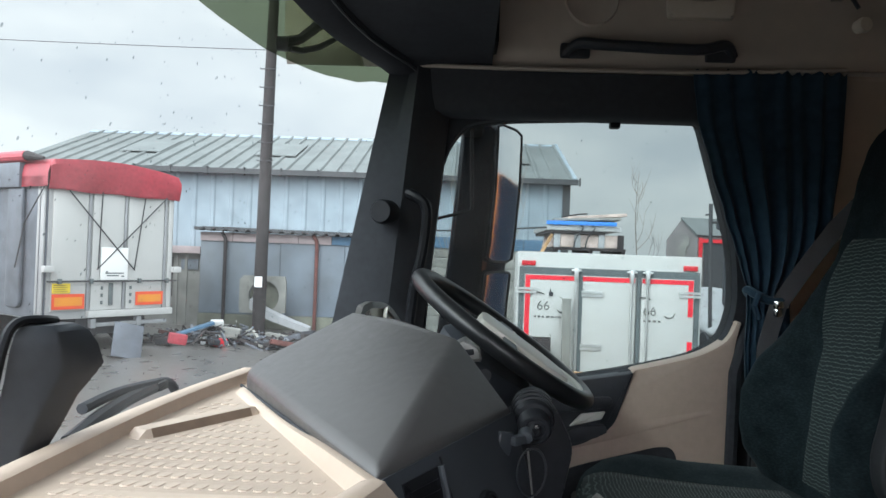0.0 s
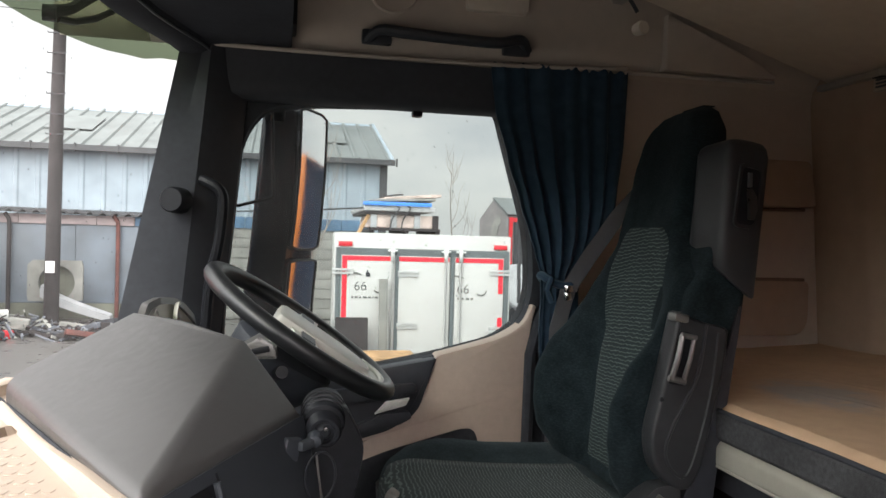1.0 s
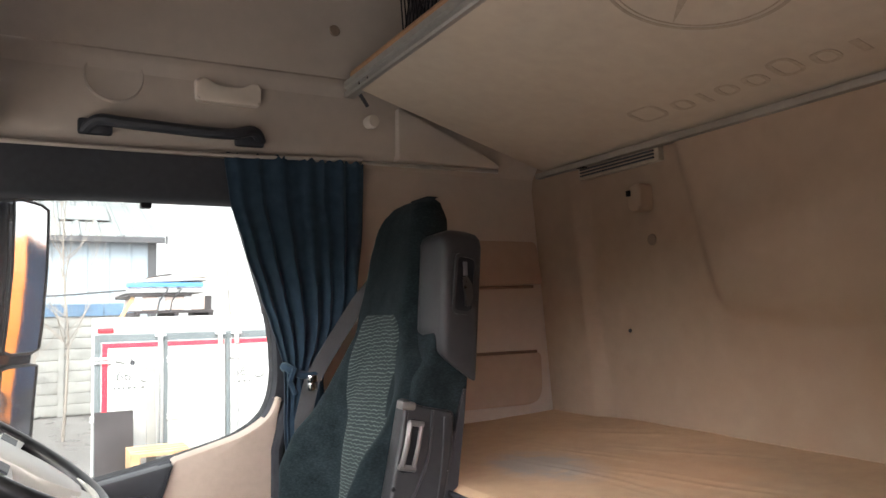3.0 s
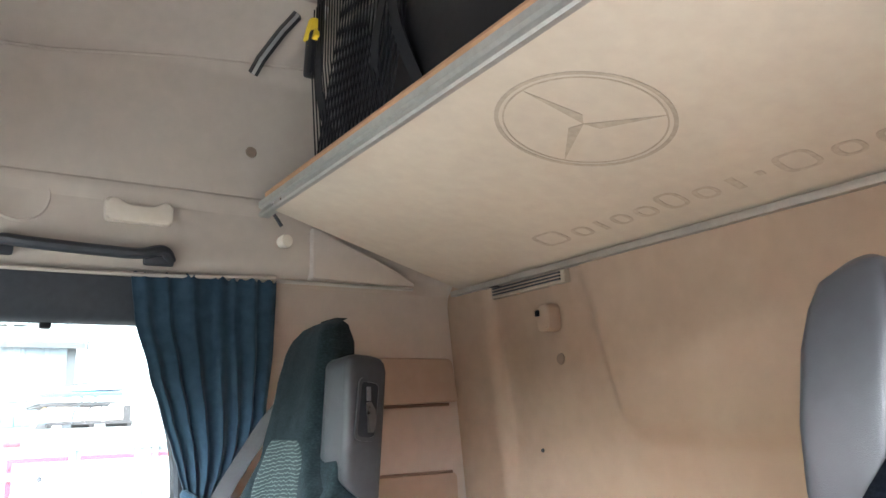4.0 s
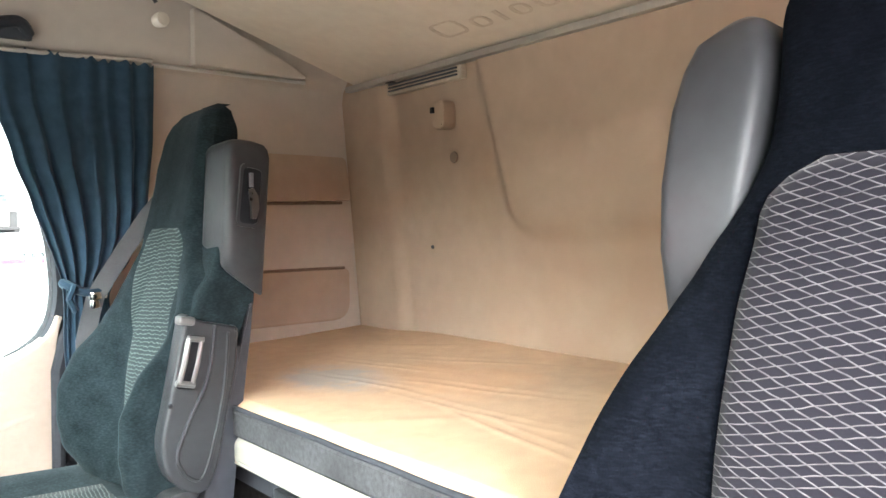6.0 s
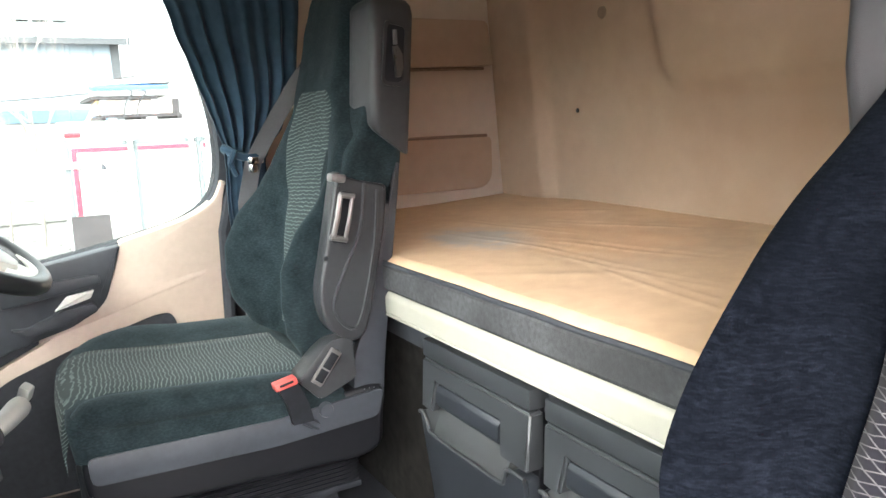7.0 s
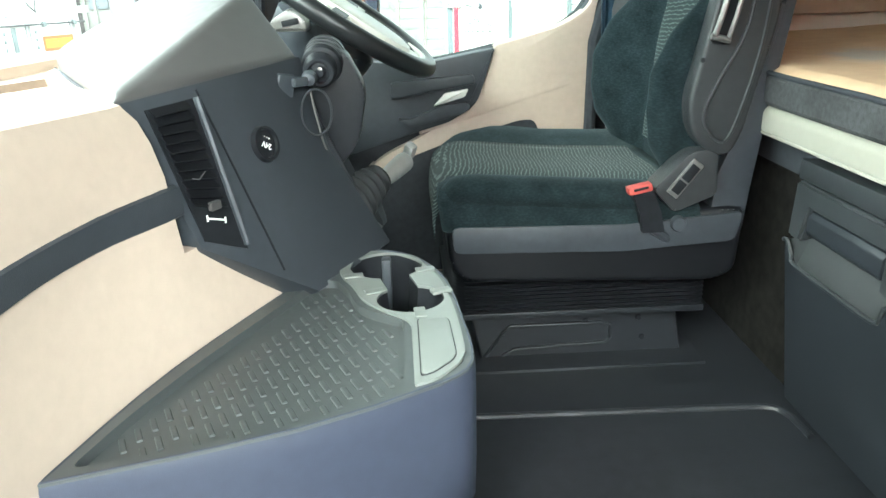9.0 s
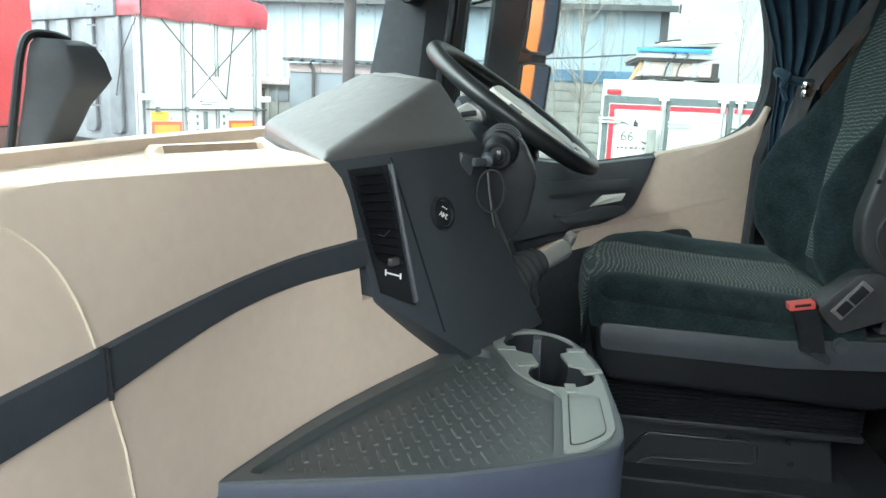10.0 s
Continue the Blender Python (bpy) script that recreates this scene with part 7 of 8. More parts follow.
box(bm, SX0, SX1, SY - 0.045, SY - 0.001, GROUND, GROUND + 0.34, 0.01)
part("plinth", bm, CONCRETE, shed, "mossy concrete plinth")
for i in range(5):
    x = SX0 + i * 0.80
    bm = B()
    box(bm, x, x + 0.785, SY - 0.05, SY, 1.05, 1.25)
    part("fascia_board", bm, SHED_PINK if i < 4 else FADED_BLUE, shed, "faded pink fascia board" if i < 4 else "faded blue fascia board")
bm = B()
xs = steps(SX0 - 0.10, SX1 + 0.9, 150)
rows = [[bm.verts.new((x, y, z + 0.04 * max(-0.35, math.sin(x * math.tau / 0.27)) - 0.012 * (x - SX0))) for x in xs] for y, z in ((SY - 0.25, 1.35), (SY + 2.2, 1.42))]
for i in range(150):
    bm.faces.new((rows[0][i], rows[0][i + 1], rows[1][i + 1], rows[1][i]))
thicken(bm, (0, 0, -0.045))
part("roof", bm, DARK_TRIM, shed, "corrugated dark roof")
for x, m_ in ((-5.36, TIMBER), (-3.14, RUST)):
    bm = B()
    tube(bm, [(x - 0.10, SY - 0.10, 1.26), (x - 0.01, SY - 0.12, 1.12), (x, SY - 0.12, 0.9), (x, SY - 0.12, GROUND)], 0.045, 8)
    part("post", bm, m_, shed)
bm = B()
box(bm, SX1 + 0.002, SX2, SY + 0.06, SY + 2.1, GROUND, 1.30)
part("end_bay", bm, WALL_PLANK, shed, "grey plank end bay")
z = GROUND + 0.02
for i in range(9):
    bm = B()
    box(bm, SX1 + 0.01, SX2 - 0.01, SY + 0.03 + 0.008 * (i % 2), SY + 0.059, z, z + 0.225, 0.006)
    part("plank", bm, WALL_PLANK, shed)
    z += 0.235
for i in range(6):
    x = SX1 + 0.01 + i * 0.745
    bm = B()
    box(bm, x, x + 0.73, SY - 0.01, SY + 0.055, 1.07 + 0.008 * (i % 2), 1.34)
    part("top_board", bm, FADED_BLUE, shed, "faded blue board")
for x in (-1.2, 0.95):
    bm = B()
    box(bm, x, x + 0.10, SY - 0.06, SY + 0.02, GROUND, 1.05)
    part("post", bm, RUST if x < 0 else WALL_PLANK, shed)
# older grey boards between the shed and the trailer
old = thing("boarded_lean_to", (-8.0, 17.6, GROUND), "grey boarded lean-to with dark openings", "shed")
bm = B()
box(bm, -10.5, SX0 - 0.03, SY + 0.25, SY + 2.1, GROUND, 0.72)
part("body", bm, WALL_PLANK, old)
bm = B()
box(bm, -10.6, SX0 - 0.03, SY + 0.05, SY + 2.2, 0.72, 0.90, 0.01)
part("roof", bm, SHED_PINK, old, "flat grey roof edge")
for x0, x1 in ((-8.4, -7.5), (-7.3, -6.75)):
    bm = B()
    box(bm, x0, x1, SY + 0.22, SY + 0.249, -0.35, 0.62)
    part("opening", bm, TIMBER, old, "dark opening")
bm = B()
box(bm, -6.55, -6.12, SY + 0.22, SY + 0.249, 0.32, 0.58, 0.01)
part("window_frame", bm, SHED_BLUE, old)
bm = B()
for x in (-6.45, -6.68):
    box(bm, x, x + 0.06, SY + 0.19, SY + 0.249, GROUND, 0.71)
part("batten", bm, WALL_PLANK, old)

# pole with steps
pole = thing("utility_pole", (-4.25, 16.2, GROUND), "dark timber utility pole with step irons", "pole")
bm = B()
tube(bm, [(-4.25, 16.2, GROUND), (-4.22, 16.2, 3.0), (-4.16, 16.2, 7.5)], [0.15, 0.135, 0.11], 14)
part("post", bm, TIMBER, pole)
for i in range(6):
    bm = B()
    z = 2.9 + i * 0.42
    tube(bm, [(-4.4, 16.1, z + 0.03), (-4.39, 16.08, z), (-4.05, 16.08, z), (-4.04, 16.1, z + 0.03)], 0.012, 6)
    part("step_iron", bm, DARK_TRIM, pole)
bm = B()
box(bm, -4.33, -4.16, 16.03, 16.06, 0.02, 0.26)
part("notice", bm, WHITE, pole, "small white notice")
bm = B()
tube(bm, [(x, 16.2 + (x + 4.16) * 0.1, 5.35 + 0.0012 * (x + 14) ** 2) for x in steps(-30, -4.16, 20)], 0.009, 5)
part("cable", bm, DARK_TRIM, pole)

# tipper trailer with a red sheet
trl = thing("tipper_trailer", (-5.956, 12.583, GROUND), "white tipper trailer with a red roll-over sheet", "trailer")
TX0, TX1, TY = -7.206, -4.706, 12.583
bm = B()
box(bm, TX0, TX1, TY, TY + 8.5, -0.44, 1.84)
part("body", bm, DIRTY_WHITE, trl, "white aluminium body")
for a, c in ((0.06, 0.69), (0.79, 1.40), (1.49, 2.26), (2.37, 2.46)):
    bm = B()
    box(bm, TX0 + a, TX0 + c, TY - 0.03, TY - 0.002, -0.30, 1.82, 0.008)
    part("rear_panel", bm, CLEAN_WHITE, trl, "white aluminium rear panel")
# uprights in grey, with the shade between the panels put into their colour
for u in (0.70, 1.41, 2.27):
    bm = B()
    box(bm, TX0 + u, TX0 + u + 0.035, TY - 0.055, TY - 0.002, -0.30, 1.82, 0.008)
    part("upright", bm, GREY_FRAME, trl, "upright with recess shade painted as grey")
bm = B()
g = []
for y in steps(TY - 0.10, TY + 8.6, 20):
    row = [(TX0 - 0.10, y, 1.84), (TX0 - 0.10, y, 2.02), (TX0 - 0.07, y, 2.18)]
    row += [(x, y, 2.22 + 0.13 * math.sin(math.pi * min(1.0, (x - TX0) / 2.5 * 0.9 + 0.1)) ** 0.8 + 0.012 * noise.noise((x * 2, y * 2, 0))) for x in steps(TX0, TX1, 14)]
    row += [(TX1 + 0.05, y, 2.12), (TX1 + 0.06, y, 1.86)]
    g.append(row)
gv = [[bm.verts.new(p) for p in row] for row in g]
for a, c in zip(gv, gv[1:]):
    for i in range(len(a) - 1):
        bm.faces.new((a[i], a[i + 1], c[i + 1], c[i]))
inner = g[0][2:-1]
fold = [bm.verts.new((p[0], TY - 0.14, min(p[2] - 0.02, 2.19 - 0.012 * (p[0] - TX0)))) for p in inner]
mid = [bm.verts.new((p[0], TY - 0.125 + 0.022 * math.sin(p[0] * 7), 2.0)) for p in inner]
front = [bm.verts.new((p[0], TY - 0.11 + 0.02 * math.sin(p[0] * 5 + 1), 1.795 + 0.012 * math.sin(p[0] * 6))) for p in inner]
for a, c in ((gv[0][2:-1], fold), (fold, mid), (mid, front)):
    for i in range(len(inner) - 1):
        bm.faces.new((a[i], a[i + 1], c[i + 1], c[i]))
thicken(bm, (0, 0.02, -0.03))
part("sheet", bm, TARP, trl, "red tarpaulin drawn over the rim", 30)
bm = B()
tube(bm, [(TX0 - 0.10, TY + 0.55, 2.33), (TX0 - 0.10, TY + 8.4, 2.33)], 0.10, 10)
roll = part("rolled_edge", bm, TARP, trl, "rolled red sheet edge")
bm = B()
tube(bm, [(TX0 - 0.10, TY + 0.05, 2.28), (TX0 - 0.10, TY + 0.56, 2.34)], [0.03, 0.09], 8)
part("roll_end", bm, TIMBER, roll, "dark gathered roll end")
bm = B()
box(bm, TX0 - 0.03, TX0 - 0.002, TY + 0.02, TY + 8.5, -0.42, 1.86)
part("side_panel", bm, SIDE_GREY, trl, "blue-grey side")
for i in range(9):
    bm = B()
    y = TY + 0.66 + i * 0.95
    prism(bm, round_poly([(y, -0.28), (y + 0.46, -0.28), (y + 0.46, 1.80), (y, 1.80)], [0.16, 0.16, 0.02, 0.02], 5), "x", TX0 - 0.10, TX0 - 0.031, 0.025, 3)
    part("side_rib", bm, SIDE_GREY, trl, "rounded side rib")
bm = B()
box(bm, TX0 - 0.07, TX0 - 0.031, TY + 0.03, TY + 0.14, -0.44, 1.84, 0.02, 3)
box(bm, TX0 - 0.05, TX0 - 0.031, TY + 0.20, TY + 0.27, -0.44, 1.84, 0.015, 3)
part("corner_channel", bm, DIRTY_WHITE, trl, "pale corner channel")
bm = B()
box(bm, TX0 - 0.15, TX0 - 0.031, TY + 0.70, TY + 8.5, 1.80, 2.23, 0.02)
part("top_rail", bm, SIDE_GREY, trl)
for i in range(7):
    bm = B()
    box(bm, TX0 - 0.28, TX0 - 0.10, TY + 1.45, TY + 1.48, 0.20 + i * 0.36, 0.235 + i * 0.36)
    part("ladder_rung", bm, ALU, trl)
for a, c in (((0.28, 1.78), (1.63, 0.41)), ((2.26, 1.80), (0.87, 0.42)), ((0.91, 1.80), (0.89, 0.44)), ((1.79, 1.80), (1.62, 0.42))):
    bm = B()
    tube(bm, [(TX0 + a[0], TY - 0.10, a[1]), (TX0 + c[0], TY - 0.07, c[1])], 0.012, 6)
    part("rope", bm, DARK_TRIM, trl)
bm = B()
tube(bm, [(TX0 - 0.09, TY + 0.02, 1.80), (TX0 - 0.13, TY + 0.50, 1.2), (TX0 - 0.13, TY + 0.76, 0.42)], 0.012, 6)
part("rope", bm, DARK_TRIM, trl)
bm = B()
box(bm, TX0 + 0.94, TX0 + 1.48, TY - 0.075, TY - 0.055, 0.235, 0.82, 0.006)
plate_ = part("notice_plate", bm, WHITE, trl, "white notice plate")
bm = B()
for a, c, z in ((1.03, 1.40, 0.345), (1.06, 1.30, 0.30), (1.04, 1.08, 0.37), (1.35, 1.41, 0.29)):
    box(bm, TX0 + a, TX0 + c, TY - 0.079, TY - 0.0755, z, z + 0.022)
part("notice_print", bm, GREEN_GREY, plate_)
for u0, u1, z0, z1, m_ in ((0.07, 0.39, 0.01, 0.18, YELLOW), (0.07, 0.657, -0.265, -0.005, ORANGE), (1.677, 2.27, -0.24, 0.01, ORANGE)):
    bm = B()
    box(bm, TX0 + u0, TX0 + u1, TY - 0.062, TY - 0.050, z0, z1)
    mk = part("marker_board", bm, m_, trl, "yellow label" if m_ is YELLOW else "orange-edged marker board")
    bm = B()
    if m_ is ORANGE:
        box(bm, TX0 + u0 + 0.045, TX0 + u1 - 0.045, TY - 0.066, TY - 0.0625, z0 + 0.055, z1 - 0.055)
        part("marker_stripe", bm, AMBER, mk)
    else:
        for k in range(4):
            box(bm, TX0 + u0 + 0.02, TX0 + u1 - 0.05 - 0.03 * (k % 2), TY - 0.065, TY - 0.0625, 0.035 + 0.035 * k, 0.045 + 0.035 * k)
        part("label_print", bm, DARK_TRIM, mk)
bm = B()
tube(bm, [(TX0 - 0.04, TY - 0.09, 0.215), (TX1 + 0.05, TY - 0.09, 0.215)], 0.016, 8)
bar = part("door_bar", bm, DARK_TRIM, trl, "dark door bar")
for u in (0.15, 0.73, 1.70, 2.30):
    bm = B()
    box(bm, TX0 + u, TX0 + u + 0.06, TY - 0.115, TY - 0.05, 0.17, 0.26, 0.01)
    part("bracket", bm, GREEN_GREY, bar)
for u in (-0.12, 2.44):
    bm = B()
    box(bm, TX0 + u, TX0 + u + 0.18, TY - 0.14, TY - 0.035, 0.37, 0.48, 0.012)
    part("hinge_block", bm, CLEAN_WHITE, trl, "white hinge block")
bm = B()
box(bm, TX0 + 1.13, TX0 + 1.21, TY - 0.06, TY - 0.035, -0.22, 0.18, 0.006)
part("latch_slot", bm, GREEN_GREY, trl, "dark latch slot")
for u in (0.98, 1.56):
    bm = B()
    for z in (-0.20, -0.07, 0.06):
        box(bm, TX0 + u, TX0 + u + 0.035, TY - 0.05, TY - 0.028, z, z + 0.06)
    part("hinge_pin", bm, GREEN_GREY, trl)
bm = B()
box(bm, TX0 + 0.72, TX1 - 0.02, TY - 0.10, TY - 0.002, -0.43, -0.31, 0.012)
part("tail_beam", bm, CLEAN_WHITE, trl, "white tail beam")
bm = B()
box(bm, TX0 + 0.80, TX0 + 0.90, TY - 0.06, TY + 0.05, -0.62, -0.45, 0.01)
box(bm, TX0 + 1.72, TX0 + 1.82, TY - 0.06, TY + 0.05, -0.62, -0.45, 0.01)
box(bm, TX0 + 0.80, TX1 - 0.10, TY - 0.04, TY + 0.05, -0.60, -0.53, 0.01)
part("bumper", bm, GREY_FRAME, trl, "grey rear bumper")
for u in (0.30, 2.15):
    for y in (TY + 0.9, TY + 2.2):
        bm = B()
        spin(bm, [(0.20, -0.17), (0.38, -0.17), (0.42, -0.12), (0.42, 0.12), (0.38, 0.17), (0.20, 0.17)], (TX0 + u, y, GROUND + 0.41), (1, 0, 0), 28, True)
        part("tyre", bm, CHAR_MATT, trl, "black tyre")
bm = B()
box(bm, TX0 + 0.6, TX0 + 1.9, TY + 0.1, TY + 8.3, -0.75, -0.45, 0.02)
part("chassis", bm, CHAR_MATT, trl, "dark chassis")
trl.rotation_euler = (0, 0, radians(59.2))

# white box body with taped doors standing in the yard
bx = thing("box_body", (1.17, 9.95, GROUND), "white box body with red reflective tape on its rear doors", "truck body")
X0, X1, YB = 1.17, 3.77, 9.95
bm = B()
box(bm, X0, X1, YB, YB + 4.5, GROUND, 1.0, 0.02)
part("shell", bm, CLEAN_WHITE, bx, "white panelled shell")
bm = B()
box(bm, X0 + 0.03, X1 - 0.03, YB - 0.03, YB, 0.68, 0.78)
box(bm, X0 + 0.03, X0 + 0.10, YB - 0.03, YB, GROUND, 0.68)
box(bm, X1 - 0.10, X1 - 0.03, YB - 0.03, YB, GROUND, 0.68)
for jx in (X0 + 0.885, X0 + 1.70):
    box(bm, jx, jx + 0.05, YB - 0.052, YB - 0.001, GROUND + 0.05, 0.679)
part("door_frame", bm, GREEN_GREY, bx, "dark grey door frame")
for a, c in ((X0 + 0.11, X0 + 0.88), (X0 + 0.92, X0 + 1.68), (X0 + 1.76, X1 - 0.11)):
    bm = B()
    box(bm, a, c, YB - 0.045, YB - 0.005, GROUND + 0.05, 0.675, 0.01)
    d_ = part("door_leaf", bm, CLEAN_WHITE, bx, "white door leaf")
    bm = B()
    box(bm, a + 0.01, c - 0.01, YB - 0.049, YB - 0.045, 0.60, 0.665)
    part("tape", bm, RED_TAPE, d_)
bm = B()
box(bm, X0 + 0.12, X0 + 0.19, YB - 0.049, YB - 0.045, -0.30, 0.60)
box(bm, X1 - 0.19, X1 - 0.12, YB - 0.049, YB - 0.045, 0.15, 0.60)
box(bm, X1 - 0.19, X1 - 0.12, YB - 0.049, YB - 0.045, -0.62, -0.20)
part("side_tape", bm, RED_TAPE, bx)
for x in (X0 + 0.84, X0 + 1.62, X0 + 1.84):
    bm = B()
    tube(bm, [(x, YB - 0.07, GROUND + 0.1), (x, YB - 0.07, 0.72)], 0.016, 8)
    box(bm, x - 0.03, x + 0.03, YB - 0.10, YB - 0.03, 0.60, 0.78, 0.01)
    box(bm, x - 0.07, x + 0.07, YB - 0.09, YB - 0.03, 0.735, 0.765, 0.008)
    part("lock_bar", bm, ALU, bx, "steel lock bar")
for x, z in ((X0 - 0.02, 0.40), (X0 + 0.92, 0.38), (X1 - 0.32, 0.42), (X0 + 0.92, -0.38), (X1 - 0.32, -0.42), (X0 - 0.02, -0.35)):
    bm = B()
    box(bm, x, x + 0.30, YB - 0.065, YB - 0.045, z, z + 0.035)
    box(bm, x, x + 0.30, YB - 0.065, YB - 0.045, z + 0.05, z + 0.085)
    part("hinge", bm, ALU, bx, "steel strap hinge")
for x in (X0 + 0.06, X1 - 0.26):
    bm = B()
    box(bm, x, x + 0.20, YB - 0.03, YB, 0.80, 0.87, 0.01)
    part("marker_lamp", bm, RED_PAINT, bx)
# worn sign writing on the doors, as bars and arcs
bm = B()
for o, h in ((0.0, 0.0), (1.50, -0.02)):
    for q in (((0.19, 0.36), (0.25, 0.415), (0.33, 0.415), (0.40, 0.39)), ((0.585, 0.175), (0.63, 0.145), (0.70, 0.155), (0.735, 0.215))):
        tube(bm, curve_pts([(X0 + o + a, YB - 0.048, z + h) for a, z in q], 4), [0.006, 0.008, 0.010, 0.011, 0.012, 0.012, 0.012, 0.012, 0.012, 0.011, 0.010, 0.008, 0.006], 5)
for x, w in ((0.26, 0.03), (0.31, 0.04), (0.37, 0.03), (0.43, 0.05), (0.50, 0.04), (0.56, 0.02), (0.60, 0.04), (0.66, 0.04), (0.72, 0.03), (1.80, 0.05), (1.87, 0.03), (1.93, 0.05), (2.0, 0.04)):
    box(bm, X0 + x, X0 + x + w, YB - 0.050, YB - 0.046, 0.055, 0.085)
part("worn_lettering", bm, FADED_PRINT, bx, "worn dark sign writing")
for o, h in ((0.0, 0.0), (1.50, -0.02)):
    lettering("door_number", "66", 0.19, (X0 + 0.385 + o, YB - 0.047, 0.225 + h), (1, 0, 0), (0.22, 0, 1), FADED_PRINT, bx)
bm = B()
box(bm, X0 + 0.46, X0 + 0.52, YB - 0.06, YB - 0.046, 0.37, 0.43, 0.008)
box(bm, X0 + 0.475, X0 + 0.49, YB - 0.055, YB - 0.046, 0.43, 0.47)
part("door_hook", bm, CHAR_MATT, bx, "small dark hook on the door")
bx.rotation_euler = (0, 0, radians(-3.5))
# load on its roof
ld = thing("roof_load", (2.3, 11.5, 1.0), "bundle of boards and blue trim on the box roof", "load")
bm = B()
prism(bm, [(1.80, 1.10), (2.90, 1.10), (2.88, 1.30), (1.84, 1.31)], "y", 11.0, 12.8, 0.02)
part("bundle", bm, PINKISH, ld, "faded wrapped bundle")
for x in (1.80, 2.12, 2.50, 2.80):
    bm = B()
    box(bm, x, x + 0.10, 10.96, 10.99, 1.09, 1.31, 0.006)
    part("slat", bm, GREY_FRAME if x < 2.7 else TIMBER, ld)
bm = B()
box(bm, 1.68, 2.84, 10.9, 13.2, 1.36, 1.44, 0.02)
part("boards", bm, DIRTY_WHITE, ld, "pale boards")
bm = B()
box(bm, 1.70, 2.60, 10.92, 13.0, 1.31, 1.355, 0.01)
part("dark_sheet", bm, TIMBER, ld)
bm = B()
box(bm, 1.67, 2.76, 10.85, 10.93, 1.445, 1.505, 0.012)
part("blue_strip", bm, BLUE, ld, "bright blue strip")
bm = B()
obox(bm, (2.42, 11.9, 1.60), (0.95, 1.8, 0.05), (0, -5, 4), 0.01)
part("loose_panel", bm, PINKISH, ld, "loose faded panel")
bm = B()
obox(bm, (2.35, 11.7, 1.545), (1.05, 1.6, 0.04), (0, -2, -3), 0.01)
part("loose_panel", bm, WALL_PLANK, ld)
bm = B()
tube(bm, [(1.95, 11.0, 1.58), (2.2, 11.0, 1.625), (2.32, 11.0, 1.635)], 0.012, 6)
part("twig", bm, TIMBER, ld)
bm = B()
for x in (1.80, 2.35, 2.86):
    box(bm, x, x + 0.07, 10.98, 12.8, 1.002, 1.08, 0.006)
box(bm, 1.80, 2.93, 10.95, 11.02, 1.05, 1.095, 0.006)
part("bottom_bar", bm, TIMBER, ld, "dark bearers")
bm = B()
obox(bm, (1.70, 11.05, 1.15), (0.05, 0.12, 0.34), (0, 28, 0), 0.008)
part("propped_board", bm, PALLET, ld, "raw timber board")
for x in (2.14, 2.32):
    bm = B()
    tube(bm, curve_pts([(x + 0.06, 10.88, 1.44), (x + 0.10, 10.84, 1.40), (x, 10.93, 1.24), (x - 0.03, 10.93, 1.06)], 4), 0.012, 6)
    part("rope", bm, DARK_TRIM, ld)
bm = B()
tube(bm, [(1.70, 10.95, 1.40), (0.9, 11.6, 1.36), (-1.0, 13.0, 1.30)], 0.014, 6)
part("line", bm, DARK_TRIM, ld, "dark tie line")
# timber and board leaning at the box
bm = B()
obox(bm, (1.42, 9.62, -0.62), (0.46, 0.04, 0.85), (-8, 0, 0), 0.01)
solo("leaning_board", bm, TIMBER, "dark board leaning against the box body", "board")
bm = B()
obox(bm, (1.87, 9.7, -0.35), (0.12, 0.05, 1.40), (-6, 0, 0), 0.01)
solo("timber_post", bm, WALL_PLANK, "grey timber post leaning against the doors", "timber")
plt_ = thing("pallet", (1.85, 9.2, GROUND), "raw timber pallet stack by the box body", "pallet")
for i in range(4):
    bm = B()
    box(bm, 1.55, 2.25, 8.9 + i * 0.18, 9.02 + i * 0.18, GROUND + 0.36, GROUND + 0.40)
    part("board", bm, PALLET, plt_)
bm = B()
box(bm, 1.55, 1.65, 8.9, 9.56, GROUND, GROUND + 0.36)
box(bm, 2.15, 2.25, 8.9, 9.56, GROUND, GROUND + 0.36)
part("bearer", bm, PALLET, plt_)

# far red-trimmed barn, mirror stand and parked car beyond the box
FAR_GREY = mat("far_barn_boards", (0.15, 0.14, 0.14), 0.8, vary=0.2, grain=3)
fb = thing("far_barn", (13.0, 34, GROUND), "grey-brown far barn with red trim and peeling paint", "barn")
RUN = Vector((9.0, 2.2, 0))
gable = [Vector(q) for q in ((9.45, 33.0, GROUND), (9.45, 33.0, 1.94), (9.98, 32.5, 2.90), (10.54, 32.0, 2.15), (10.54, 32.0, GROUND))]
bm = B()
loft(bm, [gable, [q + RUN for q in gable]])
part("body", bm, FAR_GREY, fb, "weathered grey-brown boards")
bm = B()
lift = Vector((0.02, -0.06, 0.06))
loft(bm, [[gable[2] + lift + RUN * k, gable[3] + lift * 2 - Vector((0, 0, 0.08)) + RUN * k, gable[3] - Vector((0, 0, 0.03)) + RUN * k, gable[2] + RUN * k] for k in (-0.01, 1.0)])
part("roof", bm, STEEL_ROOF, fb, "pale sheet roof")
SIDE = RUN.normalized()
OUT = Vector((SIDE.y, -SIDE.x, 0))


def on_side(bm, a, c, z0, z1, d0, d1):
    q = gable[4]
    loft(bm, [[Vector((q.x, q.y, 0)) + SIDE * u + OUT * d + Vector((0, 0, z)) for u, z in ((a, z0), (c, z0), (c, z1), (a, z1))] for d in (d0, d1)])


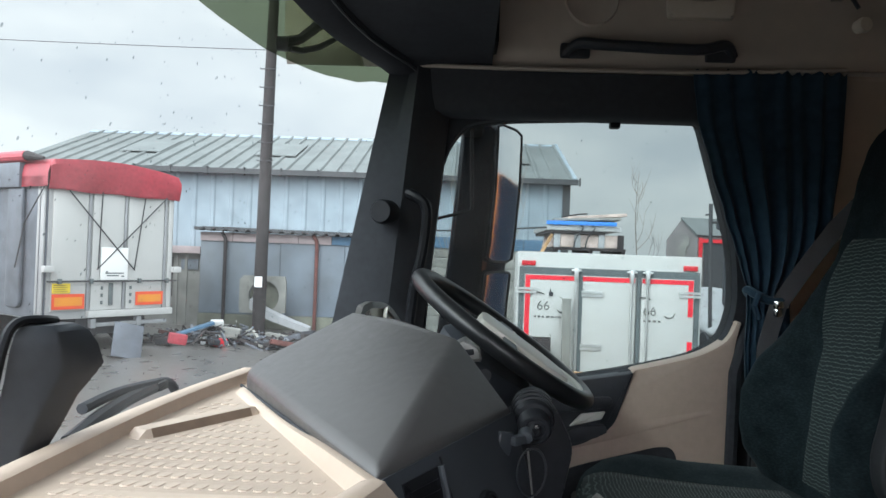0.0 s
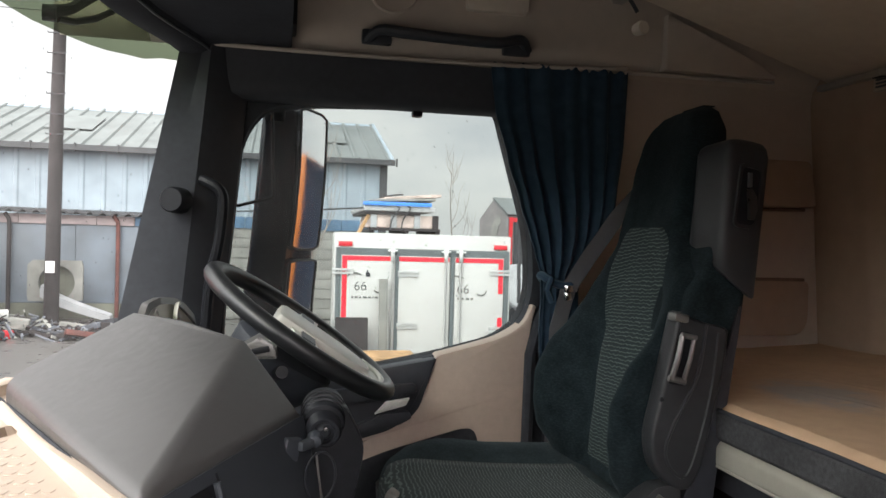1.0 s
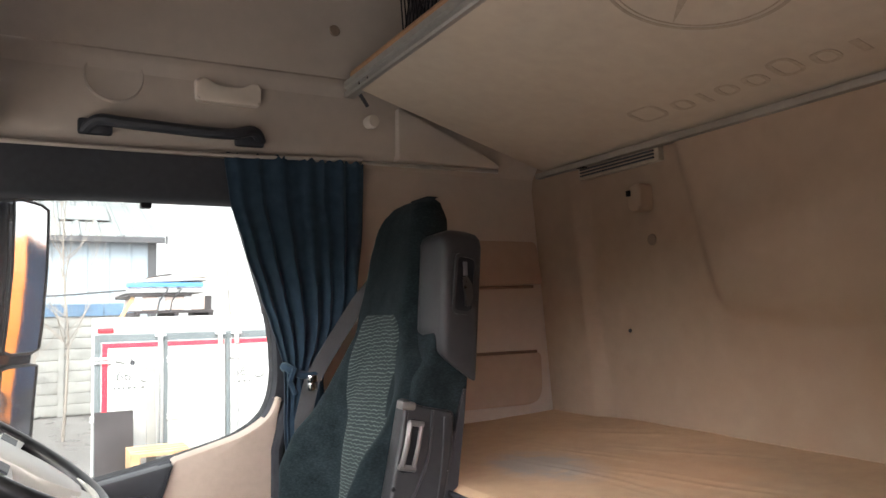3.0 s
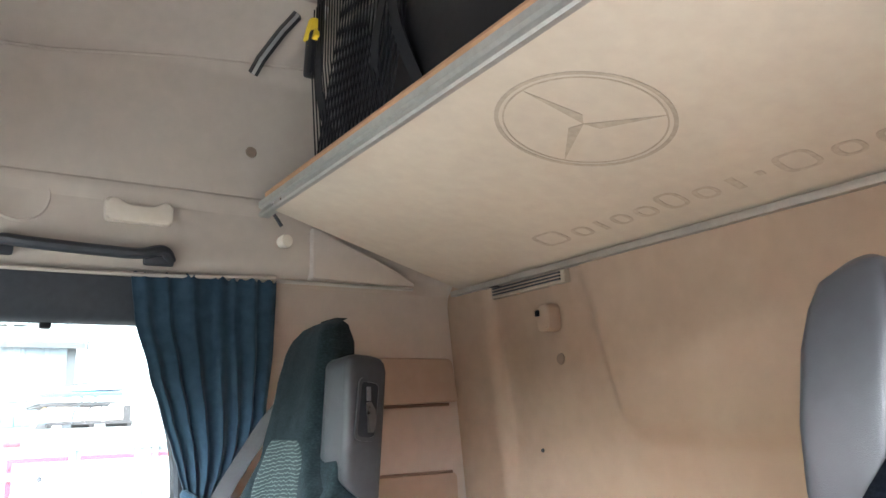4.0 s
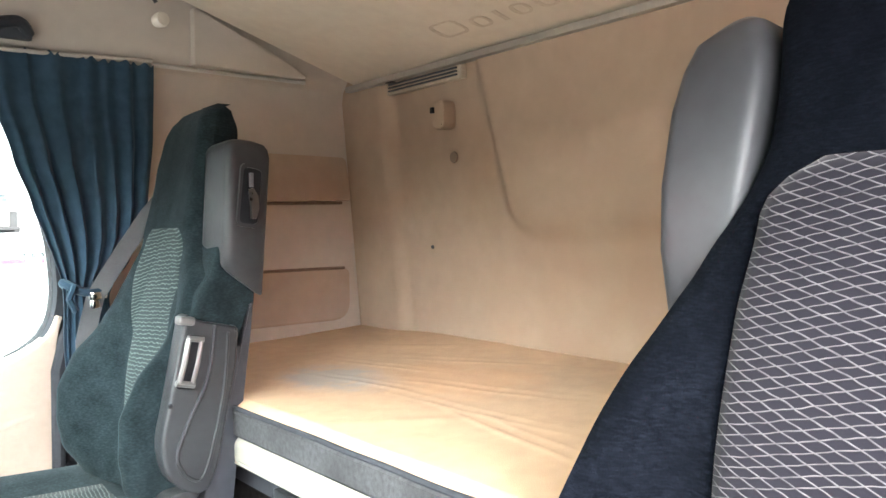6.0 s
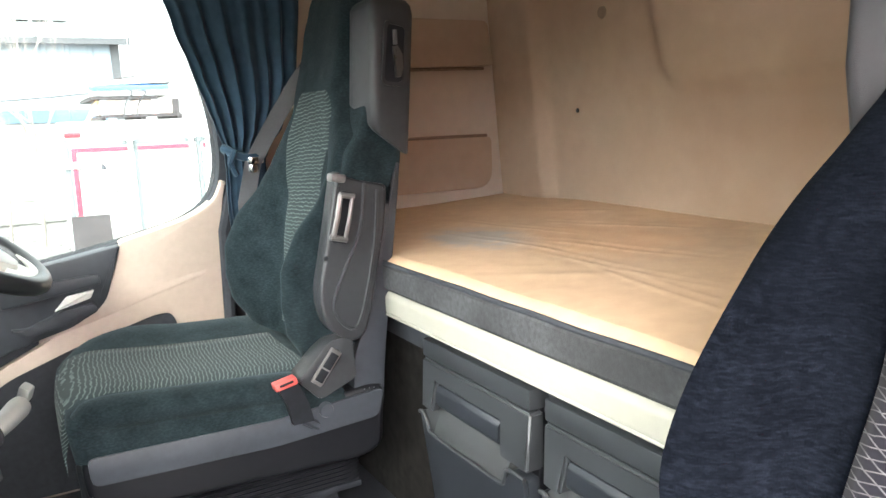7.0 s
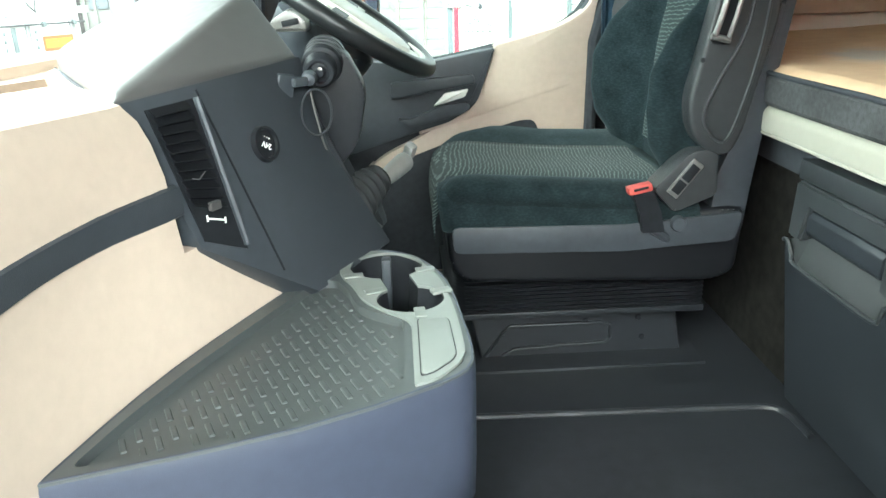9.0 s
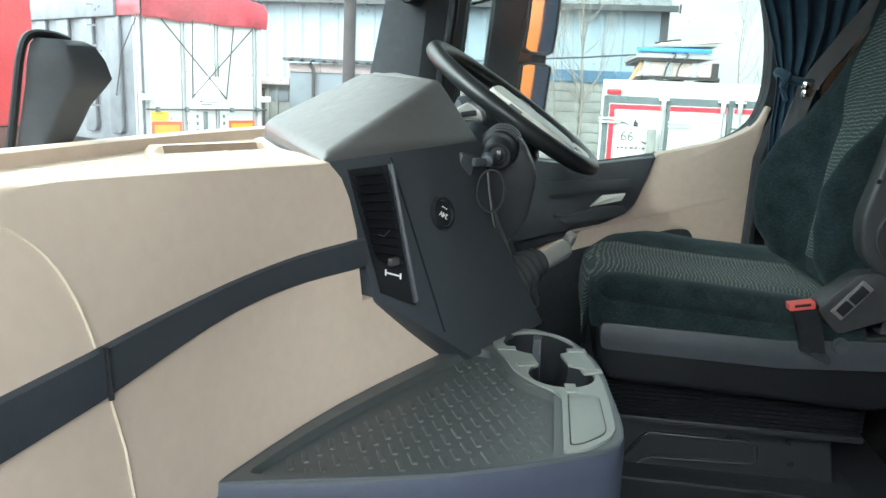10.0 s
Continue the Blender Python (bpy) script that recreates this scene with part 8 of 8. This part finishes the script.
bm = B()
on_side(bm, 0.3, 4.5, GROUND, 1.85, 0.01, 0.06)
part("door", bm, DARK_TRIM, fb, "dark sliding door")
bm = B()
on_side(bm, 0.0, 0.16, GROUND, 2.06, 0.07, 0.12)
on_side(bm, 0.16, 4.8, 1.86, 2.02, 0.07, 0.12)
part("red_trim", bm, RED_PAINT, fb)
bm = B()
ga, gb = Vector((9.45, 33.0, 0)), Vector((10.54, 32.0, 0))
patch = [(0.40, 0.9), (0.44, 1.5), (0.40, 1.7), (0.52, 1.85), (0.62, 2.15), (0.72, 2.1), (0.76, 1.8), (0.68, 1.65), (0.62, 1.25), (0.59, 0.8), (0.56, 1.2), (0.50, 0.7), (0.47, 1.1)]
loft(bm, [[ga.lerp(gb, k) + Vector((-d, -d, z)) for k, z in patch] for d in (0.01, 0.04)])
part("bare_patch", bm, WALL_PLANK, fb, "pale patch of peeling paint")
lf = thing("mirror_stand", (5.25, 14.0, GROUND), "dark vehicle mirror and ladder frame", "frame")
bm = B()
tube(bm, [(5.30, 14.0, GROUND), (5.22, 14.0, 2.10), (5.75, 14.0, 2.06)], 0.04, 8)
tube(bm, [(5.23, 14.0, 1.74), (5.48, 14.0, 1.74)], 0.025, 6)
tube(bm, [(5.23, 14.0, 1.90), (5.12, 14.0, 1.88)], 0.018, 6)
part("tube_frame", bm, DARK_TRIM, lf)
bm = B()
obox(bm, (5.47, 14.0, 1.76), (0.24, 0.14, 0.34), (0, 0, 0), 0.06, 3)
part("lamp_head", bm, CHAR, lf)
bm = B()
obox(bm, (5.66, 14.0, 0.55), (0.30, 0.16, 0.9), (0, 0, 0), 0.07, 3)
part("mirror_head", bm, CHAR, lf)
car = thing("parked_car", (6.1, 15.5, GROUND), "silver parked car seen past the box body", "car")
bm = B()
rings = []
for y, w, h in ((13.3, 0.55, 0.55), (13.5, 0.8, 0.75), (14.4, 0.85, 0.9), (15.0, 0.8, 1.42), (16.4, 0.78, 1.45), (17.2, 0.8, 1.0), (17.6, 0.7, 0.7)):
    rings.append([(6.0 + w * math.cos(a), y, GROUND + 0.25 + max(0, h - 0.25) * (0.5 + 0.5 * math.sin(a)) ** 0.6) for a in steps(-math.pi / 2, 1.5 * math.pi, 20)[:-1]])
loft(bm, rings)
part("body", bm, GREY_FRAME, car, "silver-grey bodywork", 60)
for x in (5.25, 6.75):
    for y in (14.0, 16.8):
        bm = B()
        spin(bm, [(0.0, -0.1), (0.30, -0.1), (0.32, -0.06), (0.32, 0.06), (0.30, 0.1), (0.0, 0.1)], (x, y, GROUND + 0.32), (1, 0, 0), 20)
        part("wheel", bm, CHAR_MATT, car)


def bare_tree(x, y, h, seed, n=26):
    """A young leafless tree with thin upright twigs."""
    rnd = random.Random(seed)
    t = thing("bare_tree", (x, y, GROUND), "young leafless tree with thin upright twigs", "tree", "bare trees")
    bm = B()
    tube(bm, curve_pts([(x, y, GROUND), (x + 0.06, y, GROUND + h * 0.35), (x - 0.04, y, GROUND + h * 0.7), (x + 0.03, y, GROUND + h)], 5), [0.028 - 0.023 * i / 15 for i in range(16)], 6)
    part("trunk", bm, BARK, t)
    bm = B()
    for i in range(n):
        k = 0.25 + 0.7 * rnd.random()
        z, a, l = GROUND + h * k, rnd.random() * math.tau, (1.1 - k) * h * (0.3 + 0.3 * rnd.random())
        d = Vector((math.cos(a), math.sin(a) * 0.6, 0))
        p0 = Vector((x, y, z))
        p2 = p0 + d * l * 0.45 + Vector((0, 0, l * 0.9))
        p1 = p0 + d * l * 0.32 + Vector((0, 0, l * 0.35))
        tube(bm, curve_pts([p0, p1, p2], 3), [0.011 - 0.0013 * j for j in range(7)], 5)
        for s in range(2):
            q = p1.lerp(p2, rnd.random())
            tube(bm, [q, q + Vector((rnd.uniform(-0.2, 0.2), rnd.uniform(-0.1, 0.1), 0.25 + 0.2 * rnd.random()))], [0.006, 0.003], 4)
    part("crown", bm, BARK, t, "thin bare twigs")


bare_tree(0.95, 13.5, 4.6, 1)
bare_tree(0.45, 14.2, 3.8, 2, 18)
bare_tree(5.6, 22.0, 4.7, 5, 14)

# unseen plain walls, added to hold back sky light and darken the mirror
WALL_GREY = mat("light_block_grey", (0.10, 0.10, 0.10), 0.9, vary=0.25, grain=6)
for nm, x0, x1, y0, y1, h in (("light_block_passenger", -30, 30, -9.5, -9.2, 2.3), ("light_block_ahead", -16.3, -16, -9.2, 5.0, 4.2), ("reflection_block_rear", 15, 34, 21, 21.4, 2.6)):
    bm = B()
    box(bm, x0, x1, y0, y1, GROUND, h)
    setting(nm, bm, WALL_GREY, "unseen dark wall added to cut sky light and reflections", category="wall")

# scrap on the ground before the shed
def scrap(name, mtl, label, category, where, size, turn):
    bm = B()
    obox(bm, where, size, turn, min(size) * 0.15, 2)
    return solo(name, bm, mtl, label, category)


rnd = random.Random(4)
for i in range(26):
    x, y = -6.0 + rnd.random() * 3.2, 13.4 + rnd.random() * 2.4
    m_ = (GREY_FRAME, CHAR_MATT, SIDE_GREY, TIMBER, CHAR_MATT, WALL_PLANK, RUST)[i % 7]
    sx, sy, sz = 0.18 + rnd.random() * 0.55, 0.06 + rnd.random() * 0.16, 0.03 + rnd.random() * 0.10
    scrap("scrap_piece", m_, "piece of scrap metal or plastic on the wet yard", "scrap", (x, y, GROUND + sz / 2 + 0.05), (sx, sy, sz), (rnd.uniform(-14, 14), rnd.uniform(-14, 14), rnd.uniform(0, 180)))
for nm, m_, n in (("dark_scrap_litter", TIMBER, 150), ("grey_scrap_litter", SIDE_GREY, 110), ("pale_scrap_litter", WALL_PLANK, 50)):
    bm = B()
    for i in range(n):
        x, y = -5.9 + rnd.random() * 3.0, 13.4 + rnd.random() * 2.3
        heap = 0.30 * math.exp(-((x + 4.7) / 0.7) ** 2)
        obox(bm, (x, y, GROUND + 0.03 + heap * rnd.random()), (0.05 + rnd.random() * 0.5, 0.015 + rnd.random() * 0.05, 0.015 + rnd.random() * 0.05), (rnd.uniform(-25, 25), rnd.uniform(-35, 35), rnd.uniform(0, 180)))
    tagged(new(nm, finish(bm, m_, 30)), "loose scrap strips heaped on the wet yard", "scrap", "", "stuff")
bp_ = thing("scrap_bumper", (-4.2, 16.6, GROUND), "pale vehicle panel with a round hole behind the pole", "scrap")
bm = B()
hole = [(-4.26 + 0.36 * math.cos(a), -0.22 + 0.37 * math.sin(a)) for a in steps(0, math.tau, 32)[:-1]]
ring_fill(bm, [out_to(p, (-4.26, -0.2), -4.84, -3.74, -0.62, 0.26) for p in hole], hole, 16.60, 16.68)
part("panel", bm, WALL_PLANK, bp_, "pale weathered panel")
bm = B()
loft(bm, [[(-4.26 + r * math.cos(a), y, -0.22 + r * math.sin(a)) for a in steps(0, math.tau, 28)[:-1]] for r, y in ((0.36, 16.70), (0.36, 16.74))])
part("backing", bm, CONCRETE, bp_, "grey disc behind the hole")
bm = B()
loft(bm, [[(-4.50 + 1.45 * k, y - 0.3 * k, -0.50 - 0.50 * k ** 0.7 + h) for y, h in ((16.30, 0.0), (16.56, 0.10 * (1 - k)), (16.56, 0.26 * (1 - k * 0.4)), (16.30, 0.22 * (1 - k * 0.4)))] for k in steps(0, 1, 8)])
part("wing", bm, GREY_FRAME, bp_, "curved pale wing")
# larger scrap before the shed
scrap("bed_frame", FADED_BLUE, "blue steel frame lying on the scrap heap", "frame", (-4.95, 14.0, -0.76), (0.80, 0.26, 0.06), (0, -18, 28))
scrap("plastic_tub", CLEAN_WHITE, "white plastic tub on the scrap heap", "tub", (-4.62, 14.4, -0.68), (0.26, 0.22, 0.15), (6, 0, 20))
scrap("plastic_tub", WALL_PLANK, "cream plastic tub on the scrap heap", "tub", (-4.28, 14.3, -0.84), (0.36, 0.28, 0.20), (0, 8, 10))
scrap("red_crate", RED_PAINT, "red crate among the scrap", "crate", (-4.35, 13.8, -0.98), (0.24, 0.2, 0.16), (0, 0, 35))
scrap("steel_sheet", SIDE_GREY, "grey steel sheet leaning at the trailer", "sheet", (-5.35, 11.9, -0.78), (0.50, 0.04, 0.62), (-24, 12, 40))
scrap("red_cloth", TARP, "red cloth bundle on the scrap heap", "cloth", (-4.52, 12.0, -0.72), (0.30, 0.2, 0.18), (0, 10, 30))

# red lorry ahead
lor = thing("red_lorry", (-8.6, 9.0, GROUND), "red lorry side standing ahead in the yard", "lorry")
bm = B()
box(bm, -11.5, -7.2, 7.2, 9.5, 0.0, 2.6, 0.05)
part("body", bm, RED_PAINT, lor)
bm = B()
box(bm, -11.5, -7.25, 7.25, 9.4, GROUND + 0.35, -0.02, 0.03)
part("chassis", bm, RUST, lor)
for x in (-7.9, -9.9):
    bm = B()
    spin(bm, [(0.0, -0.15), (0.45, -0.15), (0.48, -0.1), (0.48, 0.1), (0.45, 0.15), (0.0, 0.15)], (x, 7.4, GROUND + 0.47), (0, 1, 0), 24)
    part("tyre", bm, CHAR_MATT, lor)
# lorries parked beside and behind the cab, seen in the door mirror
ORANGE_PAINT = mat("orange_lorry_paint", (0.42, 0.12, 0.02), 0.35, vary=0.15, grain=6)
NAVY_PAINT = mat("navy_lorry_paint", (0.014, 0.022, 0.040), 0.6, vary=0.5, grain=8, spec=0.06)


def yard_lorry(name, corner, turn, length, width, high, low, side, face, label):
    """A lorry body from its near front corner, on a dark chassis with wheels."""
    s = thing(name, (corner[0], corner[1], GROUND), label, "lorry")
    bm = B()
    box(bm, corner[0] + 0.05, corner[0] + length, corner[1], corner[1] + width, low, high, 0.04)
    part("body", bm, side, s)
    bm = B()
    box(bm, corner[0] - 0.03, corner[0] + 0.05, corner[1] + 0.03, corner[1] + width - 0.03, low, high - 0.03, 0.03)
    part("front", bm, face, s)
    bm = B()
    box(bm, corner[0] + 0.1, corner[0] + length - 0.1, corner[1] + 0.15, corner[1] + width - 0.15, GROUND + 0.40, low, 0.02)
    part("chassis", bm, CHAR_MATT, s, "dark chassis")
    for x in (0.16, 0.84):
        for y in (0.16, width - 0.16):
            bm = B()
            spin(bm, [(0.0, -0.15), (0.45, -0.15), (0.48, -0.1), (0.48, 0.1), (0.45, 0.15), (0.0, 0.15)], (corner[0] + length * x, corner[1] + y, GROUND + 0.48), (0, 1, 0), 24)
            part("tyre", bm, CHAR_MATT, s, "black tyre")
    s.rotation_euler = (0, 0, radians(turn))
    return s


yard_lorry("orange_lorry", (5.45, 4.60), -12, 6.0, 2.4, 1.75, -0.2, ORANGE_PAINT, NAVY_PAINT, "orange lorry with a dark blue front in the yard")
yard_lorry("red_truck", (0.10, -6.0), 180, 2.4, 2.3, 2.5, 1.3, RED_PAINT, RED_PAINT, "red truck cab standing on the passenger side")
# mirror on the driver's door
mir = thing("door_mirror", (0.42, 1.32, 0.55), "tall gloss black door mirror with two glasses", "mirror")
MIR_X = [(0.60, 0.292, 0.412), (0.72, 0.302, 0.418), (0.85, 0.318, 0.427), (0.99, 0.330, 0.440), (1.12, 0.339, 0.448), (1.28, 0.350, 0.450), (1.31, 0.356, 0.444)]


def mring(z, o=0.0):
    xl, xr = lerp_at([(q[0], q[1]) for q in MIR_X], z), lerp_at([(q[0], q[2]) for q in MIR_X], z)
    return [(q[0], q[1], z) for q in round_poly([(xl + o, 1.28 + o), (xr - o, 1.275 + o), (xr + 0.088 - o, 1.448 - o), (xl + 0.06 + o, 1.48 - o)], [0.03, 0.008, 0.02, 0.05], 4)]


bm = B()
loft(bm, [mring(0.50, 0.02), mring(0.515, 0.006)] + [mring(z) for z in (0.54, 0.65, 0.75, 0.85, 0.93, 1.0, 1.1, 1.2, 1.27)] + [mring(1.298, 0.004), mring(1.312, 0.02)])
part("housing", bm, MIRROR_BLACK, mir, "gloss black housing", 50)
for z0, z1 in ((0.882, 1.296), (0.60, 0.850)):
    bm = B()
    g = []
    for u in steps(0, 1, 10):
        row = []
        for v in steps(0, 1, 12):
            z = z0 + (z1 - z0) * (0.5 + (v - 0.5) * (1 - 0.12 * max(0.0, abs(u - 0.5) * 2 - 0.6)))
            xr = lerp_at([(q[0], q[2]) for q in MIR_X], z)
            row.append((xr + 0.016 + 0.082 * u + 0.002 * math.sin(math.pi * u), 1.280 + 0.162 * u - 0.002 * math.sin(math.pi * u), z))
        g.append(row)
    gv = [[bm.verts.new(q) for q in row] for row in g]
    for a, c in zip(gv, gv[1:]):
        for i in range(12):
            bm.faces.new((a[i], a[i + 1], c[i + 1], c[i]))
    thicken(bm, (-0.01, 0.003, 0))
    part("mirror_glass", bm, MIRROR, mir, "mirror glass", 60)
    edge = [g[0][k] for k in range(12)] + [g[k][12] for k in range(10)] + [g[10][k] for k in range(12, 0, -1)] + [g[k][0] for k in range(10, 0, -1)]
    bm = B()
    tube(bm, edge + edge[:1], 0.0042, 6, False)
    part("glass_rim", bm, BLACK, mir, "black rim")
bm = B()
tube(bm, [(0.384, 1.12, 1.285), (0.389, 1.12, 1.15), (0.394, 1.12, 1.032), (0.388, 1.12, 1.022), (0.30, 1.12, 0.997)], 0.0045, 8)
part("wire_arm", bm, BLACK, mir)
bm = B()
box(bm, 0.36, 0.42, 1.07, 1.30, 1.25, 1.29, 0.012)
box(bm, 0.33, 0.40, 1.07, 1.30, 0.52, 0.57, 0.012)
part("arm", bm, BLACK, mir, "black mirror arm")

# wiper at the windscreen's foot
wip = thing("wiper", (-0.23, 0.3, 0.58), "black windscreen wiper at rest", "wiper")
bm = B()
tube(bm, curve_pts([(-0.25, 0.27, 0.618), (-0.255, 0.40, 0.620), (-0.252, 0.54, 0.612), (-0.25, 0.635, 0.602), (-0.245, 0.665, 0.580)], 5), 0.010, 8)
part("blade", bm, CHAR_MATT, wip, "dark wiper blade")
bm = B()
tube(bm, curve_pts([(-0.225, 0.18, 0.585), (-0.235, 0.30, 0.598), (-0.245, 0.44, 0.604), (-0.252, 0.58, 0.602)], 5), 0.013, 8)
part("arm", bm, BLACK, wip, "black wiper arm")
bm = B()
obox(bm, (-0.252, 0.585, 0.603), (0.03, 0.05, 0.02), (0, 0, 0), 0.006)
part("joint", bm, BLACK, wip)
bm = B()
sheet(bm, lambda y, k: (screen_x(y, 0.66) - 0.02 - 0.10 * k, y, 0.615 - 0.05 * k), steps(2 * MID - 1.0, 1.0, 24), steps(0, 1, 4))
thicken(bm, (0, 0, -0.02))
setting("scuttle", bm, CHAR_MATT, "dark wet scuttle panel below the windscreen", 60, "panel")

# rain on the windscreen and the side window
rng = random.Random(11)
bm = B()
DROP = pane_glass("rain_drop", (0.80, 0.84, 0.86), 0.05, 0.35)


def drop(bm, p, n, r, tall):
    n = Vector(n).normalized()
    u = n.orthogonal().normalized()
    w = n.cross(u)
    if abs(w.z) < abs(u.z):
        u, w = w, u
    ring = [bm.verts.new(Vector(p) + u * r * math.cos(k * math.tau / 6) + w * r * tall * math.sin(k * math.tau / 6)) for k in range(6)]
    top_ = bm.verts.new(Vector(p) + n * r * 0.6)
    for k in range(6):
        bm.faces.new((ring[k], ring[(k + 1) % 6], top_))


for i in range(520):
    y, z = rng.uniform(-0.35, 0.95), rng.uniform(0.66, 1.45)
    drop(bm, (screen_x(y, z) - 0.0015, y, z), (-1, 0.25 * y, 0.12), rng.choice((0.0009, 0.0012, 0.0016, 0.0022)), rng.uniform(1.0, 1.8))
for i in range(160):
    x, z = rng.uniform(0.30, 1.06), rng.uniform(0.60, 1.25)
    if inside((x, z), WINR):
        drop(bm, (x, 1.0555, z), (0, 1, 0), rng.choice((0.0009, 0.0013, 0.0018)), rng.uniform(1.0, 2.4))
rain = new("raindrops", finish(bm, DROP, 60))
rain.visible_shadow = False
tagged(rain, "small clear raindrops on the cab glass", "raindrops", "", "stuff")
